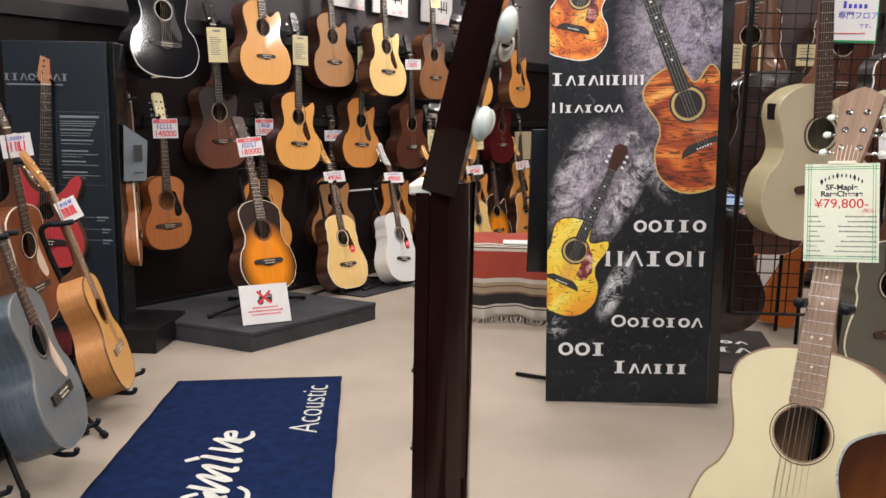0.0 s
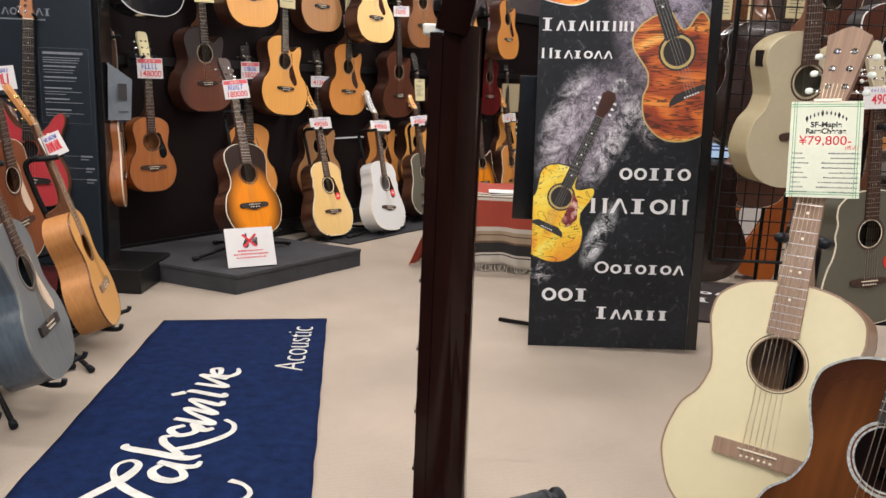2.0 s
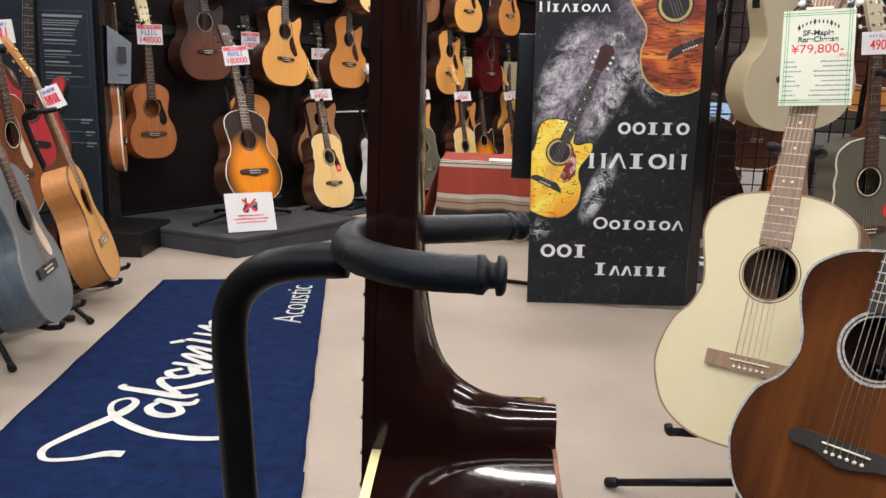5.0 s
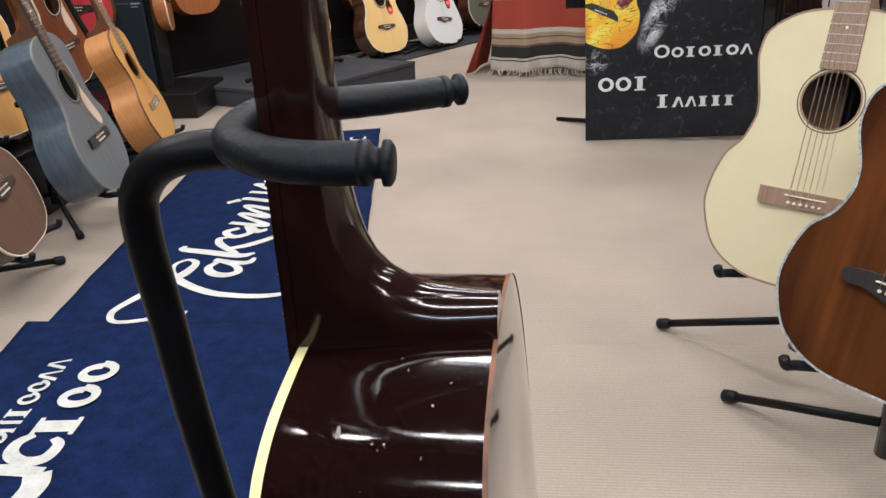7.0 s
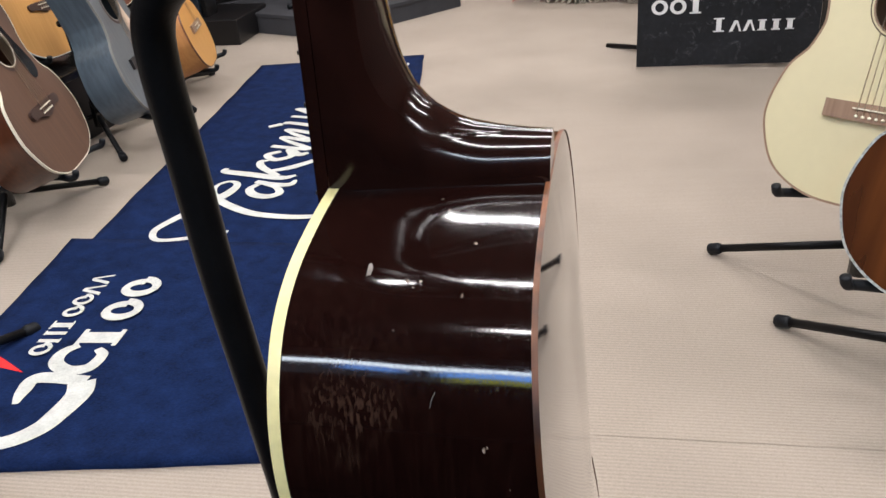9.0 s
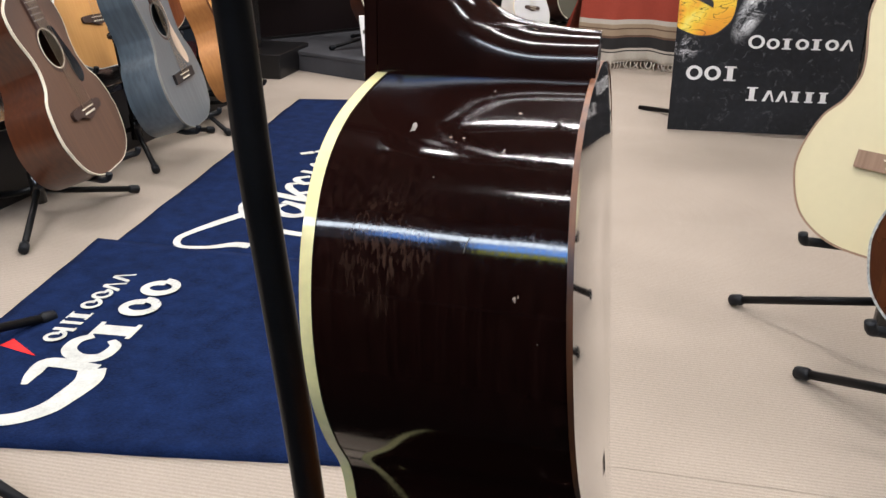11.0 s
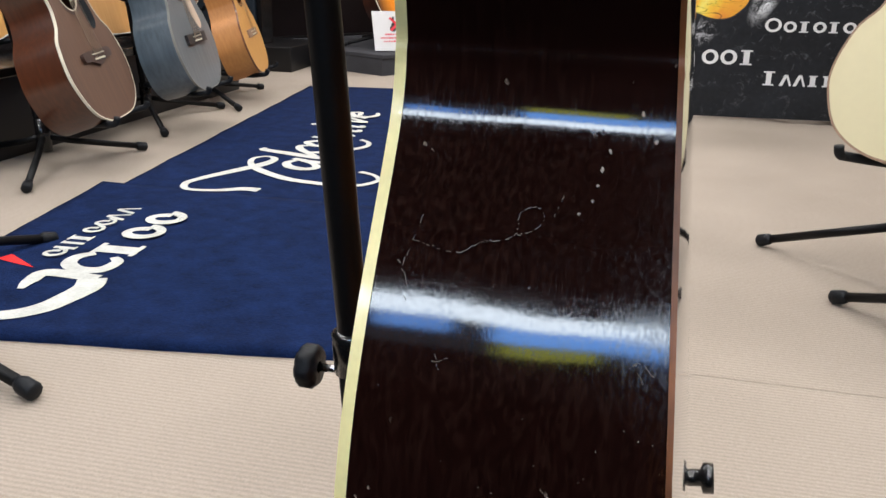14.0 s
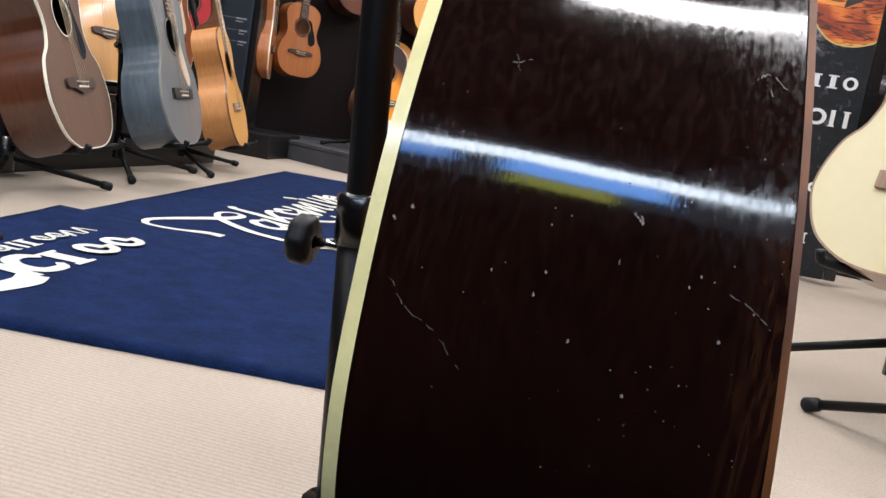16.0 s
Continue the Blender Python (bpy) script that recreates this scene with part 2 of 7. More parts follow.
SPRUCE = wood("spruce", (0.80, 0.41, 0.11), (0.70, 0.33, 0.08), 0.3, 0.5, 170, 6)
SPRUCE_PALE = wood("pale_spruce", (0.84, 0.59, 0.25), (0.74, 0.48, 0.17), 0.3, 0.5, 170, 6)
CEDAR = wood("cedar", (0.68, 0.30, 0.075), (0.55, 0.21, 0.045), 0.35, 0.35, 150, 6)
CEDAR_DULL = wood("dull_cedar", (0.46, 0.24, 0.10), (0.35, 0.165, 0.06), 0.45, 0.2, 150, 6)
TAN_MAH = wood("light_mahogany", (0.46, 0.165, 0.045), (0.32, 0.098, 0.025), 0.42, 0.2, 110, 8)
ORANGE = wood("orange_spruce", (0.76, 0.41, 0.13), (0.66, 0.33, 0.09), 0.35, 0.35, 170, 6)
ORANGE_SIDE = wood("orange_side", (0.54, 0.25, 0.075), (0.42, 0.175, 0.05), 0.55, 0.0, 110, 6)
DARK_TOP = wood("dark_red_top", (0.10, 0.03, 0.014), (0.055, 0.017, 0.009), 0.3, 0.6, 120)
BURST = wood("sunburst_top", (0.84, 0.29, 0.012), (0.72, 0.215, 0.008), 0.35, 0.15, 170, 6, burst=(0.020, 0.0075, 0.004), burst_at=(0.0, 0.155), burst_size=(0.175, 0.235))
BURST.node_tree.nodes["Principled BSDF"].inputs["Specular IOR Level"].default_value = 0.25
SHADOWBURST = wood("shadow_burst_top", (0.15, 0.043, 0.018), (0.095, 0.027, 0.012), 0.45, 0.2, 130, 8, burst=(0.020, 0.014, 0.012), burst_at=(0.0, 0.11), burst_size=(0.22, 0.24))
TOBACCO = wood("tobacco_top", (0.30, 0.13, 0.05), (0.20, 0.08, 0.03), 0.35, 0.5, 130, 8, burst=(0.11, 0.062, 0.043), burst_at=(0.0, 0.15), burst_size=(0.24, 0.30))
BROWN_BURST = wood("brown_burst_top", (0.135, 0.068, 0.037), (0.098, 0.048, 0.027), 0.6, 0.0, 140, 8, burst=(0.045, 0.022, 0.014), burst_at=(0.0, 0.17), burst_size=(0.25, 0.36))
GREYBLUE = wood("grey_blue_stain", (0.165, 0.18, 0.187), (0.105, 0.118, 0.128), 0.42, 0.3, 150, 7)
GREYBLUE_SIDE = wood("grey_blue_side", (0.10, 0.135, 0.165), (0.05, 0.068, 0.085), 0.35, 0.4, 90, 7)
KOA = wood("glossy_koa", (0.150, 0.050, 0.0135), (0.046, 0.0150, 0.0055), 0.07, 1.0, 26, 14, burst=(0.026, 0.008, 0.005), burst_at=(0.0, 0.2), burst_size=(0.215, 0.33))
ABALONE = material("abalone_edging", (0.36, 0.38, 0.36), 0.25, vary=0.8, scale=160, coat=0.5)
OLD_FRET = material("worn_fret", (0.10, 0.085, 0.07), 0.4, 0.8, vary=0.2, scale=100)
CREAMTOP = material("cream_lacquer", (0.66, 0.59, 0.365), 0.5, vary=0.03, scale=6, coat=0.06)
CREAMSIDE = wood("maple_side", (0.35, 0.2, 0.1), (0.2, 0.1, 0.05), 0.3, 0.5, 120)
TANTOP = material("tan_lacquer", (0.44, 0.385, 0.26), 0.4, vary=0.05, scale=6, coat=0.3)
TANSIDE = material("tan_side_lacquer", (0.36, 0.305, 0.18), 0.45, vary=0.08, scale=6, coat=0.2)
OLIVE = material("olive_lacquer", (0.105, 0.098, 0.072), 0.4, vary=0.08, scale=6, coat=0.4)
WHITETOP = material("white_lacquer", (0.68, 0.68, 0.67), 0.25, vary=0.03, scale=6, coat=0.6)
BLACKTOP = material("black_lacquer", (0.006, 0.006, 0.008), 0.1, vary=0.2, scale=6, coat=1.0)
REDTOP = material("red_lacquer", (0.50, 0.05, 0.06), 0.25, vary=0.06, scale=6, coat=0.7)
WINE = wood("wine_red_top", (0.12, 0.012, 0.012), (0.05, 0.007, 0.007), 0.2, 0.8, 120)
TORTOISE = material("tortoise_plastic", (0.05, 0.018, 0.01), 0.15, vary=0.6, scale=30, coat=0.8)
PALEGUARD = material("pale_guard", (0.72, 0.56, 0.42), 0.3, vary=0.05, scale=20, coat=0.4)
STRING = material("bronze_string", (0.62, 0.5, 0.36), 0.3, 1.0, vary=0.1, scale=100)
NICKEL = material("fret_nickel", (0.62, 0.6, 0.57), 0.3, 1.0, vary=0.1, scale=100)
PAPER = material("paper", (0.66, 0.65, 0.64), 0.7, vary=0.03, scale=20)
PAPER_GREEN = material("pale_green_card", (0.66, 0.68, 0.53), 0.6, vary=0.03, scale=15)
PAPER_YELLOW = material("pale_yellow_card", (0.68, 0.60, 0.34), 0.7, vary=0.03, scale=15)
INK_RED = material("red_ink", (0.62, 0.03, 0.045), 0.7, vary=0.1, scale=50)
INK_BLUE = material("blue_ink", (0.04, 0.05, 0.42), 0.7, vary=0.1, scale=50)
INK_BLACK = material("black_ink", (0.025, 0.025, 0.025), 0.7, vary=0.1, scale=50)
INK_GREY = material("grey_ink", (0.22, 0.22, 0.2), 0.7, vary=0.1, scale=50)
INK_GREEN = material("green_ink", (0.02, 0.3, 0.1), 0.7, vary=0.1, scale=50)
INK_GOLD = material("gold_ink", (0.5, 0.38, 0.14), 0.6, vary=0.1, scale=50)
STICKER = material("red_sticker", (0.72, 0.035, 0.03), 0.5, vary=0.08, scale=40)
PRINT_WHITE = material("white_print", (0.72, 0.72, 0.72), 0.7, vary=0.08, scale=30)


# ---- the shell of the shop ----
def carpet_material():
    """Loop-pile carpet tiles: fine ribs, flecked yarn, worn and trodden patches."""
    m = material("ribbed_carpet_tile", (0.36, 0.305, 0.25), 0.95, vary=0.12, scale=2.6, fine=150, spec=0.12)
    nt = m.node_tree
    bsdf = nt.nodes["Principled BSDF"]
    col = bsdf.inputs["Base Color"].links[0].from_socket
    tc = nt.nodes.new("ShaderNodeTexCoord")
    mp = nt.nodes.new("ShaderNodeMapping")
    mp.inputs["Rotation"].default_value = (0, 0, radians(-2.5))
    link(nt, tc.outputs["Object"], mp.inputs["Vector"])
    wave = nt.nodes.new("ShaderNodeTexWave")
    wave.bands_direction = "Y"
    wave.inputs["Scale"].default_value = 38
    wave.inputs["Distortion"].default_value = 2.6
    wave.inputs["Detail"].default_value = 3
    wave.inputs["Detail Scale"].default_value = 14
    link(nt, mp.outputs[0], wave.inputs["Vector"])
    nz = nt.nodes.new("ShaderNodeTexNoise")
    nz.inputs["Scale"].default_value = 300
    nz.inputs["Detail"].default_value = 4
    link(nt, mp.outputs[0], nz.inputs["Vector"])
    add = nt.nodes.new("ShaderNodeMath")
    add.operation = "MULTIPLY_ADD"
    add.inputs[1].default_value = 2.2
    link(nt, nz.outputs["Fac"], add.inputs[0])
    link(nt, wave.outputs["Fac"], add.inputs[2])
    rib = nt.nodes.new("ShaderNodeMapRange")
    rib.inputs["From Min"].default_value, rib.inputs["From Max"].default_value = 0.7, 2.4
    rib.inputs["To Min"].default_value, rib.inputs["To Max"].default_value = 0.84, 1.12
    link(nt, add.outputs[0], rib.inputs["Value"])
    yarn = nt.nodes.new("ShaderNodeVectorMath")
    yarn.operation = "SCALE"
    link(nt, col, yarn.inputs[0])
    link(nt, rib.outputs["Result"], yarn.inputs["Scale"])
    link(nt, yarn.outputs[0], bsdf.inputs["Base Color"])
    bp = nt.nodes.new("ShaderNodeBump")
    bp.inputs["Strength"].default_value = 0.35
    bp.inputs["Distance"].default_value = 0.002
    link(nt, add.outputs[0], bp.inputs["Height"])
    link(nt, bp.outputs[0], bsdf.inputs["Normal"])
    return m


CARPET = carpet_material()
WALLDARK = material("dark_aubergine_wall", (0.0088, 0.0050, 0.0053), 0.5, spec=0.16, vary=0.18, scale=2.5, bump=0.1, bump_scale=90)
WALLUP = material("upper_wall_grey", (0.055, 0.045, 0.048), 0.6, vary=0.12, scale=2.5, bump=0.1, bump_scale=90)
WALLPLAIN = material("plain_shop_wall", (0.10, 0.092, 0.085), 0.8, vary=0.08, scale=2, bump=0.1)
CEIL = material("ceiling_board", (0.09, 0.086, 0.083), 0.9, vary=0.05, scale=3, bump=0.2, bump_scale=120)
MATTBLACK = material("matt_black_blocker", (0.004, 0.004, 0.004), 0.95, vary=0.3, scale=10, spec=0.05)
TRIM = material("black_trim", (0.006, 0.0055, 0.006), 0.4, vary=0.2, scale=10)

WD = Vector((math.cos(radians(57.2)), math.sin(radians(57.2)), 0))   # along the guitar wall
WN = Vector((WD.y, -WD.x, 0))                                        # out of that wall into the shop
W0 = WN * -4.12                                                      # a point of the wall's line


def wall_at(s, z=0.0, out=0.0):
    """A point of the guitar wall: metres along it, height, metres in front of it."""
    return W0 + WD * s + WN * out + Vector((0, 0, z))


def slab(name, a, b, z0, z1, thick, mat, label, side=1):
    """An upright wall from a to b with its face on that line and its thickness behind it."""
    a, b = Vector((*a[:2], 0)), Vector((*b[:2], 0))
    d = (b - a).normalized()
    n = Vector((d.y, -d.x, 0)) * side
    v = []
    for z in (z0, z1):
        for p in (a, b, b - n * thick, a - n * thick):
            v.append((p.x, p.y, z))
    f = [(0, 1, 5, 4), (1, 2, 6, 5), (2, 3, 7, 6), (3, 0, 4, 7), (4, 5, 6, 7), (3, 2, 1, 0)]
    ob = mesh(name, v, f, mat)
    bm = bmesh.new()
    bm.from_mesh(ob.data)
    bmesh.ops.recalc_face_normals(bm, faces=bm.faces)
    bm.to_mesh(ob.data)
    bm.free()
    return tagged(ob, label, "wall", kind="structure")


def build_shell():
    g = []
    n = 16
    for i in range(n + 1):
        for j in range(n + 1):
            g.append((-4.5 + 9.5 * i / n, -3.5 + 14.5 * j / n, 0))
    f = [(i * (n + 1) + j, (i + 1) * (n + 1) + j, (i + 1) * (n + 1) + j + 1, i * (n + 1) + j + 1) for i in range(n) for j in range(n)]
    tagged(mesh("floor", g, f, CARPET), "beige grey ribbed carpet tiles over the shop floor", "floor", kind="structure")
    # seams between the carpet tiles
    v, f = [], []
    turn = Matrix.Rotation(radians(2.5), 4, "Z")
    for k in range(-5, 15):
        y = k * 0.586 + 0.034
        b = len(v)
        v += [turn @ Vector(p) for p in ((-3.0, y, 0.0012), (3.6, y, 0.0012), (3.6, y + 0.0014, 0.0012), (-3.0, y + 0.0014, 0.0012))]
        f.append((b, b + 1, b + 2, b + 3))
    seam = material("carpet_seam", (0.350, 0.297, 0.242), 0.95, vary=0.2, scale=14)
    tagged(mesh("floor_seams", v, f, seam), "fine seams between the carpet tiles", "floor seam", kind="structure")
    a, b = wall_at(1.1), wall_at(9.6)
    slab("wall_west", a, b, 0, 1.70, 0.15, WALLDARK, "dark aubergine display wall behind the hanging guitars")
    slab("wall_west_upper", wall_at(1.1, 0, -0.01), wall_at(9.6, 0, -0.01), 1.70, CEILING, 0.14, WALLUP, "grey upper part of the display wall")
    slab("trim_rail", wall_at(1.1, 0, 0.03), wall_at(9.6, 0, 0.03), 1.66, 1.74, 0.03, TRIM, "black hanging rail along the display wall")
    slab("trim_rail_low", wall_at(1.1, 0, 0.02), wall_at(9.6, 0, 0.02), 1.13, 1.18, 0.02, TRIM, "black hanging rail along the display wall")
    slab("baseboard", wall_at(1.1, 0, 0.02), wall_at(9.6, 0, 0.02), 0.002, 0.11, 0.02, TRIM, "black baseboard under the display wall")
    c = wall_at(9.6)
    slab("wall_north", (c.x, c.y), (4.6, 8.6), 0, CEILING, 0.15, WALLDARK, "dark far wall of the shop")
    slab("wall_east", (4.6, 8.75), (4.6, -1.9), 0, CEILING, 0.15, WALLPLAIN, "plain light wall beyond the racks")
    for xa, xb, za, zb in ((4.75, 0.9, 0, CEILING), (0.9, -1.3, 0, 1.64), (0.9, -1.3, 2.25, CEILING), (-1.3, -3.65, 0, CEILING)):
        slab("wall_south", (xa, -1.9), (xb, -1.9), za, zb, 0.15, WALLDARK, "dark wall round the shop window")
    # unseen black screen, added so the lacquered side reflects darkness low down
    slab("reflection_screen", (1.6, -0.14), (-1.6, -0.14), 0, 0.60, 0.08, MATTBLACK, "unseen low black screen added to keep the old guitar's reflections dark")
    # black strip out of view, stands in for shade on the floor mirrored above
    tagged(part("step", box_bm((3.2, 0.54, 0.010), (0, 0.13, 0.006), 0.003), MATTBLACK, None), "unseen flat black strip standing in for the shaded floor in reflections", "threshold", kind="structure")
    win = thing("window_1", pose(-0.2, -1.97, 1.64), "wide high shop window with cool daylight outside", "window", kind="structure")
    for x in (-1.08, 1.08):
        part("mullion", box_bm((0.035, 0.06, 0.61), (x, 0, 0.305), 0.004), TRIM, win)
    for z in (0.015, 0.595):
        part("window_frame", box_bm((2.12, 0.05, 0.03), (0, 0, z), 0.004), TRIM, win)
    glow = bpy.data.materials.new("daylight_outside")
    glow.use_nodes = True
    nt = glow.node_tree
    gb = nt.nodes["Principled BSDF"]
    gb.inputs["Base Color"].default_value = (0.1, 0.12, 0.15, 1)
    tc = nt.nodes.new("ShaderNodeTexCoord")
    sep = nt.nodes.new("ShaderNodeSeparateXYZ")
    link(nt, tc.outputs["Object"], sep.inputs[0])

    def band(socket, lo, hi, soft):
        """1 between lo and hi along one axis, with soft edges."""
        out = None
        for p, q in ((lo - soft, lo + soft), (hi + soft, hi - soft)):
            r = nt.nodes.new("ShaderNodeMapRange")
            r.inputs["From Min"].default_value, r.inputs["From Max"].default_value = p, q
            link(nt, socket, r.inputs["Value"])
            if out is None:
                out = r.outputs["Result"]
            else:
                mu = nt.nodes.new("ShaderNodeMath")
                mu.operation = "MULTIPLY"
                link(nt, out, mu.inputs[0])
                link(nt, r.outputs["Result"], mu.inputs[1])
                out = mu.outputs[0]
        return out

    # overcast sky above, a blue and an olive facade below it, dark street trees round them
    light = None
    for x0, x1, z0, z1, soft, paint_ in ((-3, 3, 2.15, 3.0, 0.02, (0.86, 0.93, 1.0)), (-0.34, 0.36, 1.94, 2.15, 0.02, (0.12, 0.27, 0.62)), (-0.85, -0.52, 1.97, 2.15, 0.03, (0.09, 0.20, 0.48)), (-0.30, 0.14, 1.79, 1.94, 0.02, (0.15, 0.15, 0.02))):
        mu = nt.nodes.new("ShaderNodeMath")
        mu.operation = "MULTIPLY"
        link(nt, band(sep.outputs["X"], x0, x1, soft), mu.inputs[0])
        link(nt, band(sep.outputs["Z"], z0, z1, soft), mu.inputs[1])
        mc = nt.nodes.new("ShaderNodeMix")
        mc.data_type = "RGBA"
        ins = [q for q in mc.inputs if q.type == "RGBA"]
        link(nt, mu.outputs[0], mc.inputs["Factor"])
        if light is None:
            ins[0].default_value = (0.006, 0.008, 0.010, 1)
        else:
            link(nt, light, ins[0])
        ins[1].default_value = (*paint_, 1)
        light = [q for q in mc.outputs if q.type == "RGBA"][0]
    link(nt, light, gb.inputs["Emission Color"])
    gb.inputs["Emission Strength"].default_value = 30.0
    tagged(mesh("backdrop", [(-1.9, -2.15, 1.5), (1.5, -2.15, 1.5), (1.5, -2.15, 2.74), (-1.9, -2.15, 2.74)], [(0, 1, 2, 3)], glow), "pale daylight over facades outside the shop window", "backdrop", kind="structure")
    slab("wall_southwest", (-3.5, -2.05), (-3.5, a.y + 0.4), 0, CEILING, 0.15, WALLDARK, "dark wall beside the guitar stands")
    slab("wall_west_return", (-3.6, a.y + 0.25), (a.x + 0.2, a.y + 0.25), 0, CEILING, 0.15, WALLDARK, "dark return of the display wall")
    ob = mesh("ceiling", [(-4.5, -3.5, CEILING), (5, -3.5, CEILING), (5, 11, CEILING), (-4.5, 11, CEILING), (-4.5, -3.5, CEILING + 0.1), (5, -3.5, CEILING + 0.1), (5, 11, CEILING + 0.1), (-4.5, 11, CEILING + 0.1)],
              [(3, 2, 1, 0), (4, 5, 6, 7), (0, 1, 5, 4), (1, 2, 6, 5), (2, 3, 7, 6), (3, 0, 4, 7)], CEIL)
    tagged(ob, "dark grey ceiling board above the shop", "ceiling", kind="structure")


def build_lights():
    housing = material("lamp_housing", (0.8, 0.8, 0.78), 0.4, vary=0.03)
    first = None
    # the outer pair at y -0.95 is unseen fill, added to brighten the binding
    for y in (-0.95, 0.95, 2.6, 4.3, 6.0, 7.6):
        for x in (-2.1, 0.1, 2.3):
            if x < -1 and y > 4.5:
                continue
            yy = y + 0.575 if y < 0 and abs(x) < 1 else y
            xx = x + 0.38 if yy != y else x
            at = Matrix.Translation((xx, yy, CEILING - 0.05))
            if first is None:
                first = thing("ceiling_light", at, "long white fluorescent batten under the ceiling", "ceiling light", "ceiling lights")
                part("housing", box_bm((1.24, 0.14, 0.05), (0, 0, 0.023), 0.006), housing, first)
                part("end_cap", box_bm((0.02, 0.15, 0.06), (0.632, 0, 0.02), 0.004), housing, first)
                part("end_cap", box_bm((0.02, 0.15, 0.06), (-0.632, 0, 0.02), 0.004), housing, first)
            else:
                copy_thing(first, at)
            la = bpy.data.lights.new("tube_light", "AREA")
            la.shape = "RECTANGLE"
            la.size, la.size_y = 1.2, 0.10
            la.energy = TUBE_WATTS
            la.color = (1.0, 0.93, 0.89)
            lo = new("tube_light", la)
            lo.location = (xx, yy, CEILING - 0.085)


build_shell()
build_lights()


# ---- guitars ----
def body_outline(W, K, U, L, cut=False, n=6):
    right = [(0.45 * W, 0.012 * L), (0.80 * W, 0.085 * L), (0.975 * W, 0.21 * L), (W, 0.31 * L), (0.90 * W, 0.44 * L), (0.5 * (W * 0.55 + K * 1.42), 0.515 * L), (K * 1.01, 0.59 * L), (K, 0.63 * L), (K * 1.03, 0.68 * L)]
    up = [(U * 0.965, 0.765 * L), (U, 0.83 * L), (U * 0.93, 0.91 * L), (0.64 * U, 0.972 * L), (0.3 * U, 0.997 * L)]
    horn = [(U * 0.97, 0.765 * L), (U * 0.99, 0.84 * L), (U * 0.9, 0.895 * L), (U * 0.72, 0.872 * L), (0.5 * U, 0.825 * L), (0.31 * U, 0.825 * L), (0.22 * U, 0.9 * L), (0.16 * U, 0.985 * L)]
    pts = [(0, 0)] + right + (horn if cut else up) + [(0, L)] + [(-x, z) for x, z in reversed(up)] + [(-x, z) for x, z in reversed(right)]
    return [(q.x, q.y) for q in catmull([(x, z, 0) for x, z in pts], n, True)]


def ring_strip(pts_a, ya, pts_b, yb, base):
    """Faces between two rings of equal count."""
    k = len(pts_a)
    return [(x, ya if not callable(ya) else ya(z), z) for x, z in pts_a] + [(x, yb if not callable(yb) else yb(z), z) for x, z in pts_b], [(base + i, base + (i + 1) % k, base + k + (i + 1) % k, base + k + i) for i in range(k)]


def inset(o, d):
    """The outline moved inwards by d metres."""
    k = len(o)
    out = []
    for i in range(k):
        (xa, za), (xb, zb) = o[i - 1], o[(i + 1) % k]
        t = Vector((xb - xa, zb - za))
        t = t.normalized() if t.length else Vector((1, 0))
        out.append((o[i][0] - t.y * d, o[i][1] + t.x * d))
    return out


def carved_neck(L, nut, hl, w0, w1):
    """A neck whose heel is an arched, tapered foot that runs out to a flat cap at the back."""
    # height of the heel's ridge over the joint, by the distance in from its cap
    ridge = [(0.0, 0.0215), (0.012, 0.0220), (0.031, 0.0232), (0.042, 0.0260), (0.050, 0.0298), (0.059, 0.0355), (0.067, 0.0450), (0.072, 0.0560), (0.0755, 0.0690), (0.0785, 0.0880), (0.081, 0.115), (0.083, 0.16), (0.085, 0.30)]
    us, hs = [a for a, _ in ridge], [b for _, b in ridge]
    v, f, k = [], [], 30
    zs = [-0.012, 0.0, 0.006, 0.011, 0.015, 0.0175, 0.0195, 0.0208, 0.0214] + [0.0222 + 0.0022 * i for i in range(12)] + [0.052 + 0.007 * i for i in range(10)] + [0.135, 0.16, 0.20, 0.26, nut - L - 0.03, nut - L + 0.004]
    for dz in zs:
        w = w0 + (w1 - w0) * dz / (nut - L)
        thick = 0.0218 + (0.0175 - 0.0218) * max(0, dz) / (nut - L)
        reach = hl if dz <= 0.0215 else max(thick, hl - float(np.interp(dz, hs, us)))
        half = []
        for i in range(k + 1):
            q = math.sin(math.pi / 2 * i / k)
            y = reach * q
            slim = w * math.sqrt(max(0, 1 - (y / thick) ** 2)) if y < thick else 0.0
            h = float(np.interp(hl - y, us, hs))
            plan = w * (1 - 0.46 * min(1, max(0, y - 0.012) / (hl - 0.012)))
            foot = plan * max(0, 1 - (max(0, dz) / h) ** 2.4) ** (1 / 2.0) if h > dz else 0.0
            half.append((max(slim, foot), y))
        row = [(-x, y, L + dz) for x, y in half] + [(x, y, L + dz) for x, y in reversed(half)]
        row[0], row[-1] = (-w, 0, L + dz), (w, 0, L + dz)
        v += row
    n = 2 * (k + 1)
    for j in range(len(zs) - 1):
        for a in range(n - 1):
            f.append((j * n + a, (j + 1) * n + a, (j + 1) * n + a + 1, j * n + a + 1))
    f.append(tuple(range(n)))
    f.append(tuple(reversed(range((len(zs) - 1) * n, len(zs) * n))))
    return v, f


STYLE = dict(W=0.2, K=0.135, U=0.147, L=0.505, hole=0.345, hole_r=0.050, bridge=0.165, nut=0.865, d0=0.098, d1=0.122, cut=False, top=None, side=None, back=None, neck=None, board=None, bind=None,
             guard=None, guard_shape="drop", bridge_mat=None, bridge_shape="belly", head=None, head_shape="square", tuner=None, button=None, frets=True, detail=1, slim=1.0, inlay=None, rosette=None, heel=0.0, bind_depth=0.006, back_bind=None, outline=None, rise=0.0, strung=True, dome=0.0145, ring=0.007, carved=False, hole_edge=None, wing=1.0)


